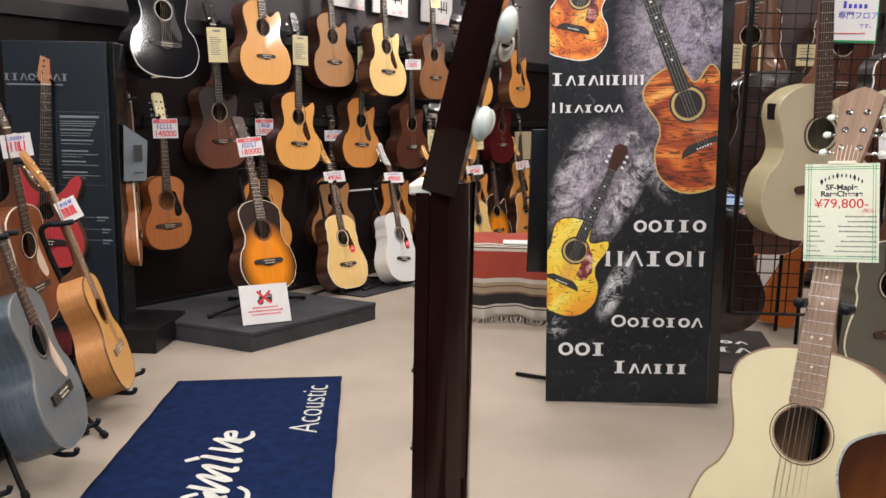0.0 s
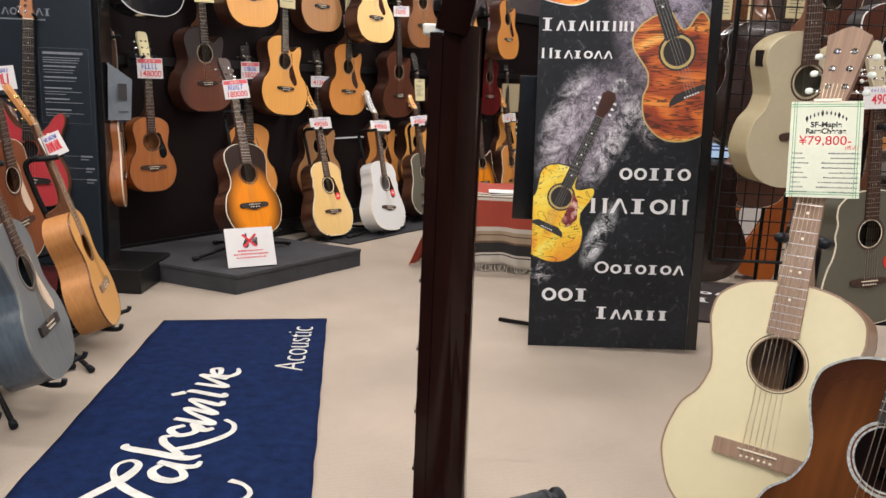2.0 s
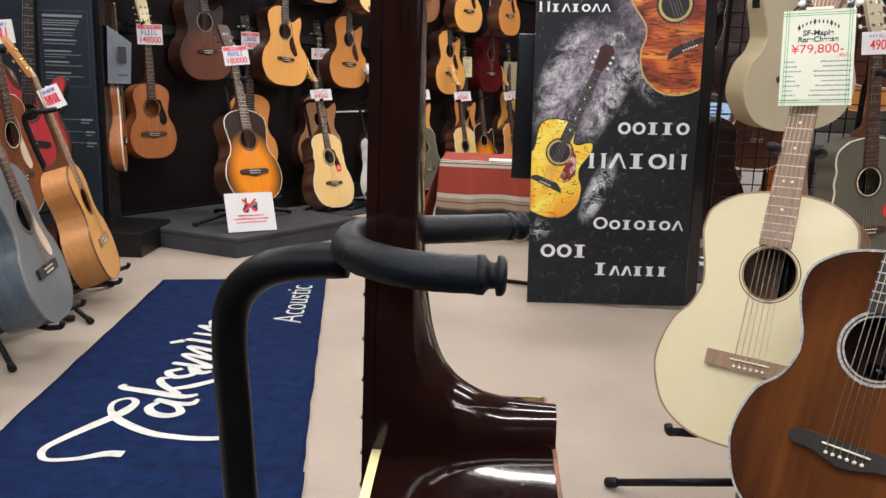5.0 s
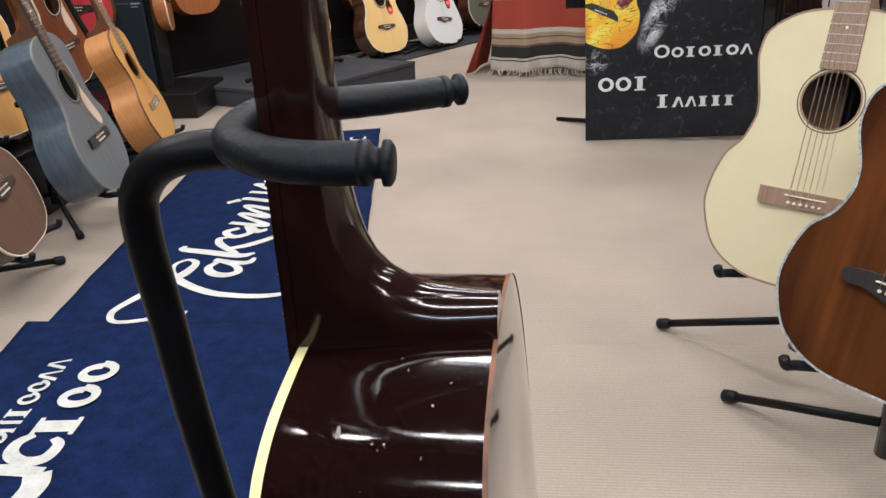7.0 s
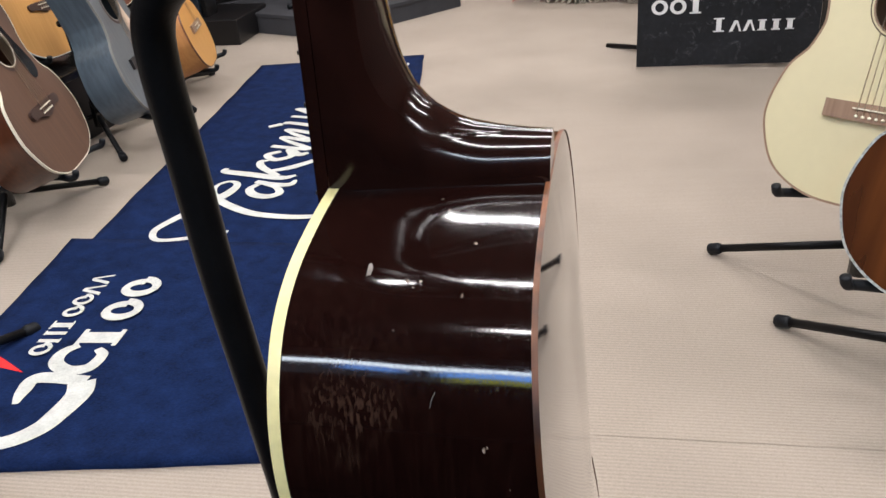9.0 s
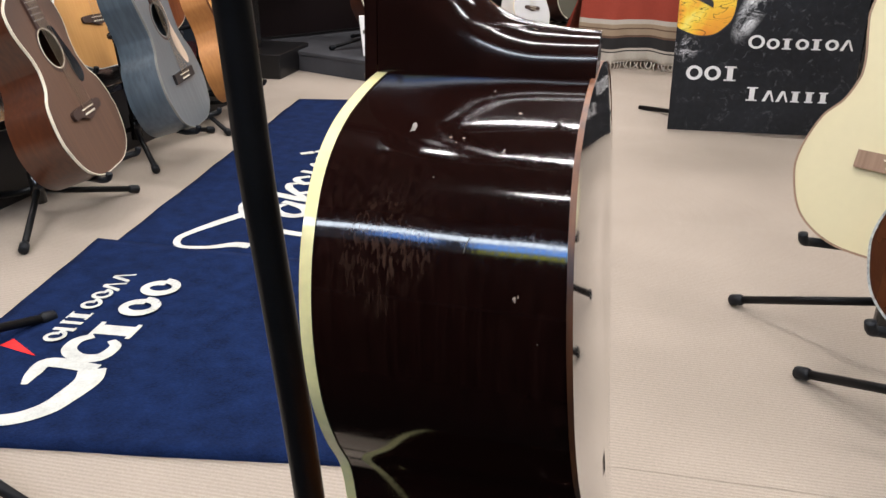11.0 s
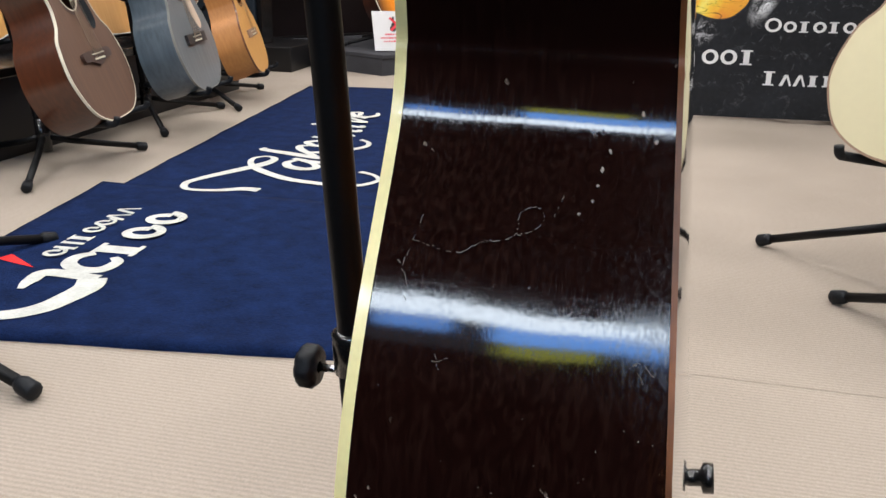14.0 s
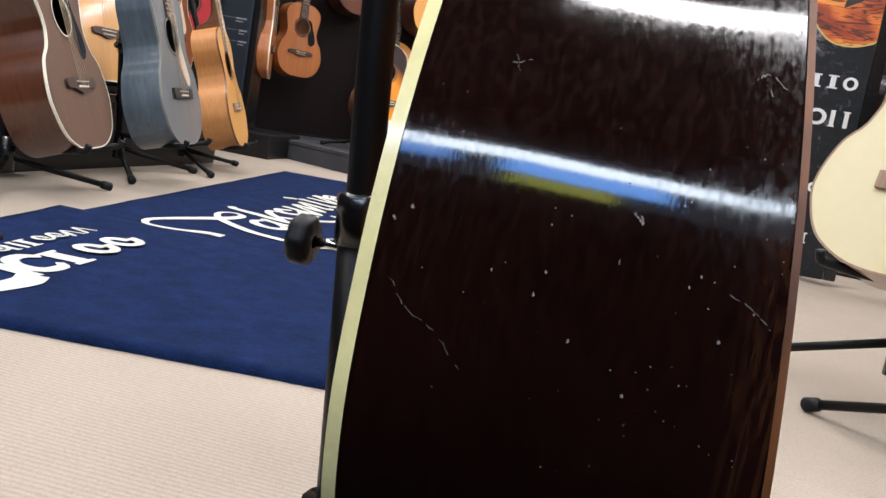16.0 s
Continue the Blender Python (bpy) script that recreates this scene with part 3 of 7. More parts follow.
def guitar(pos, yaw, lean, roll, size, label, group="", **kw):
    """An acoustic guitar: its base at the bottom of the body, its front to local -y, its neck along local z."""
    s = {**STYLE, **kw}
    L, n = s["L"], 6 * s["detail"]
    d0, d1 = s["d0"], s["d1"]
    base = pose(*pos) @ pose(0, 0, 0, 0, 0, yaw) @ pose(0, 0, 0, -lean, 0, 0) @ pose(0, 0, 0, 0, roll, 0)
    root = thing("acoustic_guitar", base, label, "guitar", group)
    root.scale = (size, size, size)
    o = s["outline"] or body_outline(s["W"], s["K"], s["U"], L, s["cut"], n)
    depth = lambda z: d0 + (d1 - d0) * max(0, min(1, 1 - z / L))
    # sides
    v, f = ring_strip(o, 0.001, o, lambda z: depth(z) * 0.5, 0)
    v2, f2 = ring_strip(o, lambda z: depth(z) * 0.5, o, lambda z: depth(z) - 0.002, len(v))
    if s["carved"]:
        # hand-bent sides: hollow below the heel, a little uneven all over
        v2, f2, v, f = [], [], [], []
        inner, k, m = inset(o, 0.001), len(o), 18
        for j in range(m + 1):
            for (x, z), (xi, zi) in zip(o, inner):
                y = 0.001 + (depth(z) - 0.003) * j / m
                dent = 0.0012 * math.exp(-((abs(x) - 0.062) / 0.022) ** 2 - ((y - 0.036) / 0.024) ** 2) * (z > 0.5) + 0.00022 * (1 - 0.85 * math.exp(-((z - 0.425) / 0.035) ** 2)) * noise.noise(Vector((x * 22, y * 26, z * 22)))
                dent *= min(1, j / 2, (m - j) / 2)
                v.append((x + (xi - x) * dent * 1000, y, z + (zi - z) * dent * 1000))
        f = [(j * k + i, j * k + (i + 1) % k, (j + 1) * k + (i + 1) % k, (j + 1) * k + i) for j in range(m) for i in range(k)]
    mesh("sides", v + v2, f + f2, s["side"], root, True)
    # back, arched across its width
    v, f = [], []
    k = len(o)
    c = L * 0.42
    for j, sc in enumerate((1.004, 1.0, 0.985, 0.93, 0.8, 0.6, 0.35, 0.12)):
        shrink = 1 - (1 - sc) * 0.3
        bulge = s["dome"] * (1 - min(1, sc) ** 2)
        v += [(x * sc, depth(z) - 0.002 + bulge, c + (z - c) * shrink) for x, z in o]
        if j:
            f += [((j - 1) * k + i, (j - 1) * k + (i + 1) % k, j * k + (i + 1) % k, j * k + i) for i in range(k)]
    v.append((0, depth(c) - 0.002 + s["dome"], c))
    f += [(7 * k + i, 7 * k + (i + 1) % k, len(v) - 1) for i in range(k)]
    mesh("back", v, f, s["back"] or s["side"], root, True)
    # soundboard
    hr = s["hole_r"]
    holes = [list(reversed(circle(0, s["hole"], hr, 32)))] if hr else []
    flat("soundboard", [inset(o, 0.002)] + holes, s["top"], root, 0.0, 0.003)
    # binding
    oi = inset(o, 0.0035 if s["detail"] > 2 else 0.0024)
    oo = inset(o, -0.0006)
    v, f = ring_strip(oi, -0.0006, oo, -0.0006, 0)
    v2, f2 = ring_strip(oo, -0.0006, oo, s["bind_depth"], len(v))
    mesh("binding", v + v2, f + f2, s["bind"] or IVORY, root)
    if s["back_bind"]:
        bo = inset(o, -0.0008)
        v, f = ring_strip(bo, lambda z: depth(z) - 0.0040, bo, lambda z: depth(z) - 0.0015, 0)
        mesh("back_binding", v, f, s["back_bind"], root)
    if hr:
        flat("rosette", [circle(0, s["hole"], hr + 0.006 + s["ring"], 32), list(reversed(circle(0, s["hole"], hr + 0.006, 32)))], s["rosette"] or ROSEWOOD, root, -0.0007)
        flat("hole_ring", [circle(0, s["hole"], hr + 0.003, 32), list(reversed(circle(0, s["hole"], hr, 32)))], s["hole_edge"] or s["bind"] or IVORY, root, -0.0006, 0.003)
    # neck with its heel
    nut = s["nut"]
    w0, w1 = 0.028 * s["slim"], 0.0215 * s["slim"]
    v, f = [], []
    hl = d0 - 0.006 + s["heel"]
    zs = [(L - 0.012, hl), (L + 0.004, hl), (L + 0.014, hl - 0.001), (L + 0.0185, hl - 0.007), (L + 0.0215, hl - 0.018), (L + 0.0255, 0.066), (L + 0.0325, 0.051), (L + 0.043, 0.039), (L + 0.062, 0.0295), (L + 0.095, 0.0238), (L + 0.16, 0.0215), (nut - 0.03, 0.019), (nut + 0.004, 0.0175)]
    na = 8 * s["detail"]
    for z, dp in zs:
        w = w0 + (w1 - w0) * (z - L) / (nut - L)
        for a in range(na + 1):
            g = math.pi * a / na
            taper = 1 - 0.25 * max(0, (dp - 0.03) / 0.07)
            square = 1 - 0.78 * min(1, max(0, dp - 0.022) / 0.02)
            side = math.copysign(abs(math.cos(g)) ** square, math.cos(g))
            v.append((w * side * taper if 0 < a < na else w * math.cos(g), (dp - (s["rise"] * 0.6 if dp < 0.03 else 0)) * math.sin(g) ** 0.8 if 0 < a < na else -s["rise"], z))
    for j in range(len(zs) - 1):
        for a in range(na):
            f.append((j * (na + 1) + a, j * (na + 1) + a + 1, (j + 1) * (na + 1) + a + 1, (j + 1) * (na + 1) + a))
    f.append(tuple(range(na + 1)))
    f.append(tuple(reversed(range((len(zs) - 1) * (na + 1), len(zs) * (na + 1)))))
    nk = s["neck"] or NECKWOOD
    if s["carved"]:
        v, f = carved_neck(L, nut, hl, w0, w1)
    nb = mesh("neck", v, f, nk, root, True)
    if s["carved"]:
        bm = bmesh.new()
        bm.from_mesh(nb.data)
        bmesh.ops.recalc_face_normals(bm, faces=bm.faces)
        for e in bm.edges:
            e.smooth = e.calc_face_angle(0) < 0.7
        bm.to_mesh(nb.data)
        bm.free()
    z0 = s["hole"] + hr + 0.004 if hr else L - 0.06
    wz = lambda z: w0 + (w1 - w0) * (z - L) / (nut - L) + 0.0004
    flat("fretboard", [[(-wz(z0), z0), (wz(z0), z0), (wz(nut), nut), (-wz(nut), nut)]], s["board"] or ROSEWOOD, root, -0.0065 - s["rise"], 0.0062 + s["rise"] * 0.98)
    # frets at their true spacing
    scale_len = nut - s["bridge"]
    fret = dot = None
    for i in range(1, 21):
        z = nut - scale_len * (1 - 2 ** (-i / 12))
        if z < z0 + 0.006:
            break
        m = Matrix.Translation((0, -0.0069 - s["rise"], z)) @ Matrix.Diagonal((wz(z) * 2, 1, 1, 1))
        if fret is None:
            fret = part("fret", box_bm((0.985, 0.0011, 0.0018)), NICKEL if s["strung"] else OLD_FRET, root)
            fret.matrix_basis = m
        else:
            same_mesh("fret", fret, root, m)
        for dx in {3: (0,), 5: (0,), 7: (0,), 9: (0,), 15: (0,), 12: (-0.008, 0.008)}.get(i, ()):
            m = Matrix.Translation((dx, -0.0069 - s["rise"], z + 0.012))
            if dot is None:
                dot = flat("inlay", [circle(0, 0, 0.003, 8)], s["inlay"] or PEARL, root, 0.0, 0.0004)
                dot.matrix_basis = m
            else:
                same_mesh("inlay", dot, root, m)
    part("nut", box_bm((w1 * 2, 0.011, 0.005), (0, -0.0045, nut + 0.0015), 0.001), IVORY, root)
    # headstock, tilted back
    tilt = Matrix.Translation((0, -0.004, nut + 0.002)) @ Matrix.Rotation(radians(-13), 4, "X")
    hs = {"square": [(-0.023, 0), (0.023, 0), (0.030, 0.03), (0.036, 0.15), (0.030, 0.170), (0.012, 0.176), (0, 0.172), (-0.012, 0.176), (-0.030, 0.170), (-0.036, 0.15), (-0.030, 0.03)],
          "flare": [(-0.022, 0), (0.022, 0), (0.027, 0.03), (0.041, 0.152), (0.032, 0.157), (0.016, 0.168), (0, 0.174), (-0.016, 0.168), (-0.032, 0.157), (-0.041, 0.152), (-0.027, 0.03)],
          "slim": [(-0.022, 0), (0.022, 0), (0.029, 0.025), (0.033, 0.13), (0.022, 0.150), (0, 0.160), (-0.022, 0.150), (-0.033, 0.13), (-0.029, 0.025)],
          "six": [(-0.022, 0), (0.018, 0), (0.024, 0.02), (0.010, 0.05), (0.004, 0.13), (0.012, 0.165), (0.0, 0.185), (-0.022, 0.180), (-0.034, 0.160), (-0.040, 0.06), (-0.034, 0.02)]}[s["head_shape"]]
    hd = flat("headstock", [hs], s["head"] or ROSEWOOD, root, 0.0, 0.0155)
    hd.matrix_basis = tilt
    bmat, tmat = s["button"] or CHROME, s["tuner"] or CHROME
    spots = [(-1, 0.035), (-1, 0.075), (-1, 0.115), (1, 0.035), (1, 0.075), (1, 0.115)] if s["head_shape"] != "six" else [(-1, 0.03 + 0.024 * i) for i in range(6)]
    tun = {}
    for sx, z in spots:
        if sx not in tun:
            v, f = tube_geo([(sx * 0.016, -0.006, 0), (sx * 0.016, 0.012, 0)], 0.0035, 8)
            tube_geo([(sx * 0.016, -0.0012, 0), (sx * 0.016, 0.0005, 0)], 0.007, 10, v, f)
            tube_geo([(sx * 0.02, 0.02, 0), (sx * 0.046, 0.02, 0)], 0.003, 8, v, f)
            t0 = mesh("tuner", v, f, tmat, root, True)
            bm = bmesh.new()
            bmesh.ops.create_uvsphere(bm, u_segments=12, v_segments=8, radius=1)
            bmesh.ops.scale(bm, vec=(0.0085, 0.004, 0.0075), verts=bm.verts)
            bmesh.ops.translate(bm, vec=(sx * 0.053, 0.02, 0), verts=bm.verts)
            b0 = part("button", bm, bmat, t0, "", True)
            t0.matrix_basis = tilt @ Matrix.Translation((0, 0, z))
            tun[sx] = (t0, b0)
        else:
            t0, b0 = tun[sx]
            t = same_mesh("tuner", t0, root, tilt @ Matrix.Translation((0, 0, z)))
            same_mesh("button", b0, t)
    # bridge, saddle, pins
    bz = s["bridge"]
    wg = s["wing"]
    if s["bridge_shape"] == "belly":
        bp = [(q.x, q.y) for q in catmull([(x * wg, bz + z * wg, 0) for x, z in ((-0.085, -0.010), (-0.05, -0.012), (0, -0.025), (0.05, -0.012), (0.085, -0.010), (0.083, 0.012), (0, 0.0145), (-0.083, 0.012))], 4, True)]
    else:
        bp = rect(-0.085, bz - 0.017, 0.085, bz + 0.014)
    flat("bridge", [bp], s["bridge_mat"] or s["board"] or ROSEWOOD, root, -0.009, 0.0088)
    part("saddle", box_bm((0.074, 0.005, 0.003), (0, -0.010, bz + 0.004), 0.0008), IVORY, root)
    pin = None
    for i in range(6):
        m = Matrix.Translation((-0.0275 + 0.011 * i, 0, bz - 0.009))
        if pin is None:
            pin = tube("bridge_pin", [(0, -0.0125, 0), (0, -0.008, 0)], 0.0028, IVORY, root, 8)
            pin.matrix_basis = m
        else:
            same_mesh("bridge_pin", pin, root, m)
    for i in range(6 if s["strung"] else 0):
        x0, x1 = -0.0275 + 0.011 * i, -0.0175 + 0.007 * i
        r = 0.0008 - 0.00009 * i
        v, f = tube_geo([(x0, -0.0115, bz - 0.008), (x0, -0.0135, bz + 0.004), (x1, -0.0105, nut), (x1 * 1.1, -0.002, nut + 0.04)], r * (1.1 if s["detail"] > 1 else 0.8), 4, ends=False)
        mesh("string", v, f, STRING, root, True)
    if s["guard"]:
        hz = s["hole"]
        if s["guard_shape"] == "drop":
            gp = [(0.030, hz + 0.052), (0.062, hz + 0.045), (0.075, hz + 0.01), (0.098, hz - 0.05), (0.100, hz - 0.085), (0.078, hz - 0.105), (0.055, hz - 0.095), (0.045, hz - 0.05), (0.05, hz - 0.03), (0.06, hz), (0.052, hz + 0.028)]
        else:
            gp = [(0.046, hz + 0.07), (0.064, hz + 0.03), (0.066, hz - 0.02), (0.092, hz - 0.09), (0.105, hz - 0.135), (0.08, hz - 0.15), (0.04, hz - 0.1), (0.038, hz - 0.052), (0.06, hz - 0.02), (0.062, hz + 0.02)]
        flat("pickguard", [[(q.x, q.y) for q in catmull([(x, z, 0) for x, z in gp], 4, True)]], s["guard"], root, -0.0014, 0.0012)
    return root


def feel(base, **kw):
    return {**base, **kw}


GA = dict(W=0.203, K=0.13, U=0.15, L=0.505, hole=0.345, bridge=0.17, cut=True, board=EBONY, bridge_mat=EBONY, head_shape="slim", head=EBONY, guard_shape="flame")
DR = dict(W=0.2, K=0.148, U=0.148, L=0.505, wing=0.88)
OM = dict(W=0.19, K=0.118, U=0.142, L=0.49, hole=0.335, bridge=0.165, nut=0.85)
PA = dict(W=0.178, K=0.118, U=0.134, L=0.495, hole=0.335, bridge=0.16, nut=0.80)
SM = dict(W=0.165, K=0.112, U=0.128, L=0.46, hole=0.31, bridge=0.15, nut=0.80, d0=0.085, d1=0.1)

# the old flat-top on its stand, shown with its back to the aisle
def old_side_material(name, base, wear):
    m = material(name, base, 0.13, vary=0.55, scale=6, coat=1.0, stretch=(1, 1, 0.3), fine=240, spec=0.32)
    nt = m.node_tree
    bsdf = nt.nodes["Principled BSDF"]
    old = bsdf.inputs["Base Color"].links[0].from_socket
    tc = nt.nodes.new("ShaderNodeTexCoord")

    def mask(scale, lo, hi, stretch, detail=4.0, voronoi=False):
        mp = nt.nodes.new("ShaderNodeMapping")
        mp.inputs["Scale"].default_value = stretch
        link(nt, tc.outputs["Object"], mp.inputs["Vector"])
        n = nt.nodes.new("ShaderNodeTexVoronoi" if voronoi else "ShaderNodeTexNoise")
        n.inputs["Scale"].default_value = scale
        if not voronoi:
            n.inputs["Detail"].default_value = detail
        link(nt, mp.outputs[0], n.inputs["Vector"])
        r = nt.nodes.new("ShaderNodeMapRange")
        r.inputs["From Min"].default_value, r.inputs["From Max"].default_value = lo, hi
        link(nt, n.outputs["Distance"] if voronoi else n.outputs["Fac"], r.inputs["Value"])
        return r.outputs["Result"]

    def times(a, b):
        x = nt.nodes.new("ShaderNodeMath")
        x.operation = "MULTIPLY"
        link(nt, a, x.inputs[0])
        link(nt, b, x.inputs[1])
        return x.outputs[0]

    def over(colour, fac, paint):
        mc = nt.nodes.new("ShaderNodeMix")
        mc.data_type = "RGBA"
        ins = [s for s in mc.inputs if s.type == "RGBA"]
        link(nt, fac, mc.inputs["Factor"])
        link(nt, colour, ins[0])
        ins[1].default_value = (*paint, 1)
        return [s for s in mc.outputs if s.type == "RGBA"][0]

    def crack(scale, width, stretch):
        mp = nt.nodes.new("ShaderNodeMapping")
        mp.inputs["Scale"].default_value = stretch
        mp.inputs["Rotation"].default_value = (0.4, 0.3, 0.2)
        link(nt, tc.outputs["Object"], mp.inputs["Vector"])
        n = nt.nodes.new("ShaderNodeTexVoronoi")
        n.feature = "DISTANCE_TO_EDGE"
        n.inputs["Scale"].default_value = scale
        link(nt, mp.outputs[0], n.inputs["Vector"])
        r = nt.nodes.new("ShaderNodeMapRange")
        r.inputs["From Min"].default_value, r.inputs["From Max"].default_value = width, width * 0.4
        link(nt, n.outputs["Distance"], r.inputs["Value"])
        return r.outputs["Result"]

    chips = times(mask(170, 0.71, 0.74, (1, 1, 0.6), 3.0), mask(13, 0.55, 0.62, (1, 1, 1)))
    scuff = times(mask(620, 0.47, 0.62, (1, 1, 0.035)), mask(15, 0.52, 0.64, (1, 1, 0.6)))
    fibre = times(mask(420, 0.46, 0.70, (1, 1, 0.015)), mask(3.5, 0.40, 0.70, (1, 1, 1)))
    hair = times(crack(22, 0.007, (0.7, 1.0, 0.5)), mask(11, 0.66, 0.70, (1, 1, 1)))
    sep = nt.nodes.new("ShaderNodeSeparateXYZ")
    link(nt, tc.outputs["Object"], sep.inputs[0])
    arm = nt.nodes.new("ShaderNodeMapRange")
    arm.inputs["From Min"].default_value, arm.inputs["From Max"].default_value = 0.44, 0.50
    link(nt, sep.outputs["Z"], arm.inputs["Value"])
    top = nt.nodes.new("ShaderNodeMapRange")
    top.inputs["From Min"].default_value, top.inputs["From Max"].default_value = 0.575, 0.545
    link(nt, sep.outputs["Z"], top.inputs["Value"])
    worn = times(arm.outputs["Result"], top.outputs["Result"])          # rubbed through by the player's arm on the upper bout
    scuff = times(scuff, worn)
    c = over(old, fibre, (0.024, 0.0105, 0.0075))
    c = over(c, scuff, wear)
    low = nt.nodes.new("ShaderNodeMapRange")
    low.inputs["From Min"].default_value, low.inputs["From Max"].default_value = 0.27, 0.20
    link(nt, sep.outputs["Z"], low.inputs["Value"])
    edge = nt.nodes.new("ShaderNodeMapRange")
    edge.inputs["From Min"].default_value, edge.inputs["From Max"].default_value = 0.122, 0.148
    link(nt, sep.outputs["Y"], edge.inputs["Value"])
    c = over(c, times(times(edge.outputs["Result"], low.outputs["Result"]), mask(560, 0.40, 0.66, (1, 1, 0.03))), (0.062, 0.023, 0.010))
    c = over(c, chips, (0.30, 0.23, 0.18))
    c = over(c, hair, (0.34, 0.28, 0.24))
    link(nt, c, bsdf.inputs["Base Color"])
    rr = nt.nodes.new("ShaderNodeMapRange")
    rr.inputs["To Min"].default_value, rr.inputs["To Max"].default_value = 0.055, 0.5
    link(nt, chips, rr.inputs["Value"])
    dull = nt.nodes.new("ShaderNodeMath")
    dull.operation = "MULTIPLY_ADD"
    dull.inputs[1].default_value = 0.14
    link(nt, times(mask(820, 0.44, 0.72, (1, 1, 0.03)), mask(6, 0.30, 0.62, (1, 1, 1))), dull.inputs[0])
    link(nt, rr.outputs["Result"], dull.inputs[2])
    rim = nt.nodes.new("ShaderNodeMapRange")                            # lacquer rubbed dull along the back edge
    rim.inputs["From Min"].default_value, rim.inputs["From Max"].default_value = 0.100, 0.132
    link(nt, sep.outputs["Y"], rim.inputs["Value"])
    rub = nt.nodes.new("ShaderNodeMath")
    rub.operation = "MULTIPLY_ADD"
    rub.inputs[1].default_value = 0.12
    link(nt, times(rim.outputs["Result"], mask(480, 0.36, 0.62, (1, 1, 0.015))), rub.inputs[0])
    link(nt, dull.outputs[0], rub.inputs[2])
    link(nt, rub.outputs[0], bsdf.inputs["Roughness"])
    hb = nt.nodes.new("ShaderNodeTexNoise")
    hb.inputs["Scale"].default_value = 17
    hb.inputs["Detail"].default_value = 3
    mp = nt.nodes.new("ShaderNodeMapping")
    mp.inputs["Scale"].default_value = (1, 1, 0.4)
    link(nt, tc.outputs["Object"], mp.inputs["Vector"])
    link(nt, mp.outputs[0], hb.inputs["Vector"])
    grain = nt.nodes.new("ShaderNodeTexNoise")
    grain.inputs["Scale"].default_value = 800
    grain.inputs["Detail"].default_value = 3
    mp = nt.nodes.new("ShaderNodeMapping")
    mp.inputs["Scale"].default_value = (1, 1, 0.03)
    link(nt, tc.outputs["Object"], mp.inputs["Vector"])
    link(nt, mp.outputs[0], grain.inputs["Vector"])
    pores = nt.nodes.new("ShaderNodeMath")
    pores.operation = "MULTIPLY_ADD"
    pores.inputs[1].default_value = 0.10
    link(nt, grain.outputs["Fac"], pores.inputs[0])
    link(nt, hb.outputs["Fac"], pores.inputs[2])
    sub = nt.nodes.new("ShaderNodeMath")
    sub.operation = "MULTIPLY_ADD"
    sub.inputs[1].default_value = -1.2
    link(nt, chips, sub.inputs[0])
    link(nt, pores.outputs[0], sub.inputs[2])
    bp = nt.nodes.new("ShaderNodeBump")
    bp.inputs["Strength"].default_value = 0.10
    bp.inputs["Distance"].default_value = 0.0012
    link(nt, sub.outputs[0], bp.inputs["Height"])
    link(nt, bp.outputs[0], bsdf.inputs["Normal"])
    bsdf.inputs["Coat Weight"].default_value = 0.12
    link(nt, bp.outputs[0], bsdf.inputs["Coat Normal"])
    return m


OLD_SIDE = old_side_material("old_lacquered_mahogany", (0.0074, 0.0023, 0.0018), (0.056, 0.030, 0.020))
OLD_NECK = material("old_neck_lacquer", (0.0135, 0.0046, 0.0034), 0.13, vary=0.5, scale=14, coat=0.15, spec=0.35, stretch=(1, 1, 0.3), bump=0.04, bump_scale=40)
OLD_BACK = material("old_back_lacquer", (0.012, 0.005, 0.004), 0.06, vary=0.3, scale=8, coat=1.0, stretch=(1, 1, 0.2))
WORN_EDGE = wood("worn_edge", (0.24, 0.08, 0.02), (0.02, 0.008, 0.005), 0.5, 0.0, 60, 14)
OLD_BIND = material("aged_cream_binding", (0.84, 0.75, 0.36), 0.35, vary=0.12, scale=18, coat=0.4, fine=160)

half = [(0.065, 0.004), (0.115, 0.022), (0.150, 0.055), (0.170, 0.092), (0.1775, 0.125), (0.178, 0.152), (0.1735, 0.185), (0.169, 0.205), (0.163, 0.225), (0.155, 0.245), (0.145, 0.265), (0.1335, 0.285),
        (0.1273, 0.295), (0.1211, 0.305), (0.1148, 0.315), (0.1086, 0.325), (0.1026, 0.335), (0.0972, 0.345), (0.0932, 0.355), (0.0907, 0.365), (0.0894, 0.375), (0.0888, 0.385), (0.0965, 0.413), (0.113, 0.440), (0.1265, 0.470), (0.133, 0.503), (0.132, 0.530), (0.125, 0.553), (0.111, 0.573), (0.089, 0.586), (0.060, 0.593), (0.025, 0.597)]
old_shape = [(q.x, q.y) for q in catmull([(x, z, 0) for x, z in [(0, 0)] + half + [(0, 0.597)] + [(-x, z) for x, z in reversed(half)]], 6, True)]
HERO = guitar((0.0705, 0.505, 0.175), -90, 0, 0, 1.0, "worn dark mahogany flat-top guitar with cream binding, turned backward",
              outline=old_shape, L=0.597, hole=0.43, bridge=0.235, nut=0.997, d0=0.1065, d1=0.157, top=BURST, side=OLD_SIDE, back=OLD_BACK, neck=OLD_NECK, board=OLD_NECK, bind=OLD_BIND,
              head=OLD_NECK, button=PEARL, detail=3, heel=0.004, bind_depth=0.0047, back_bind=WORN_EDGE, strung=False, dome=0.010, carved=True)


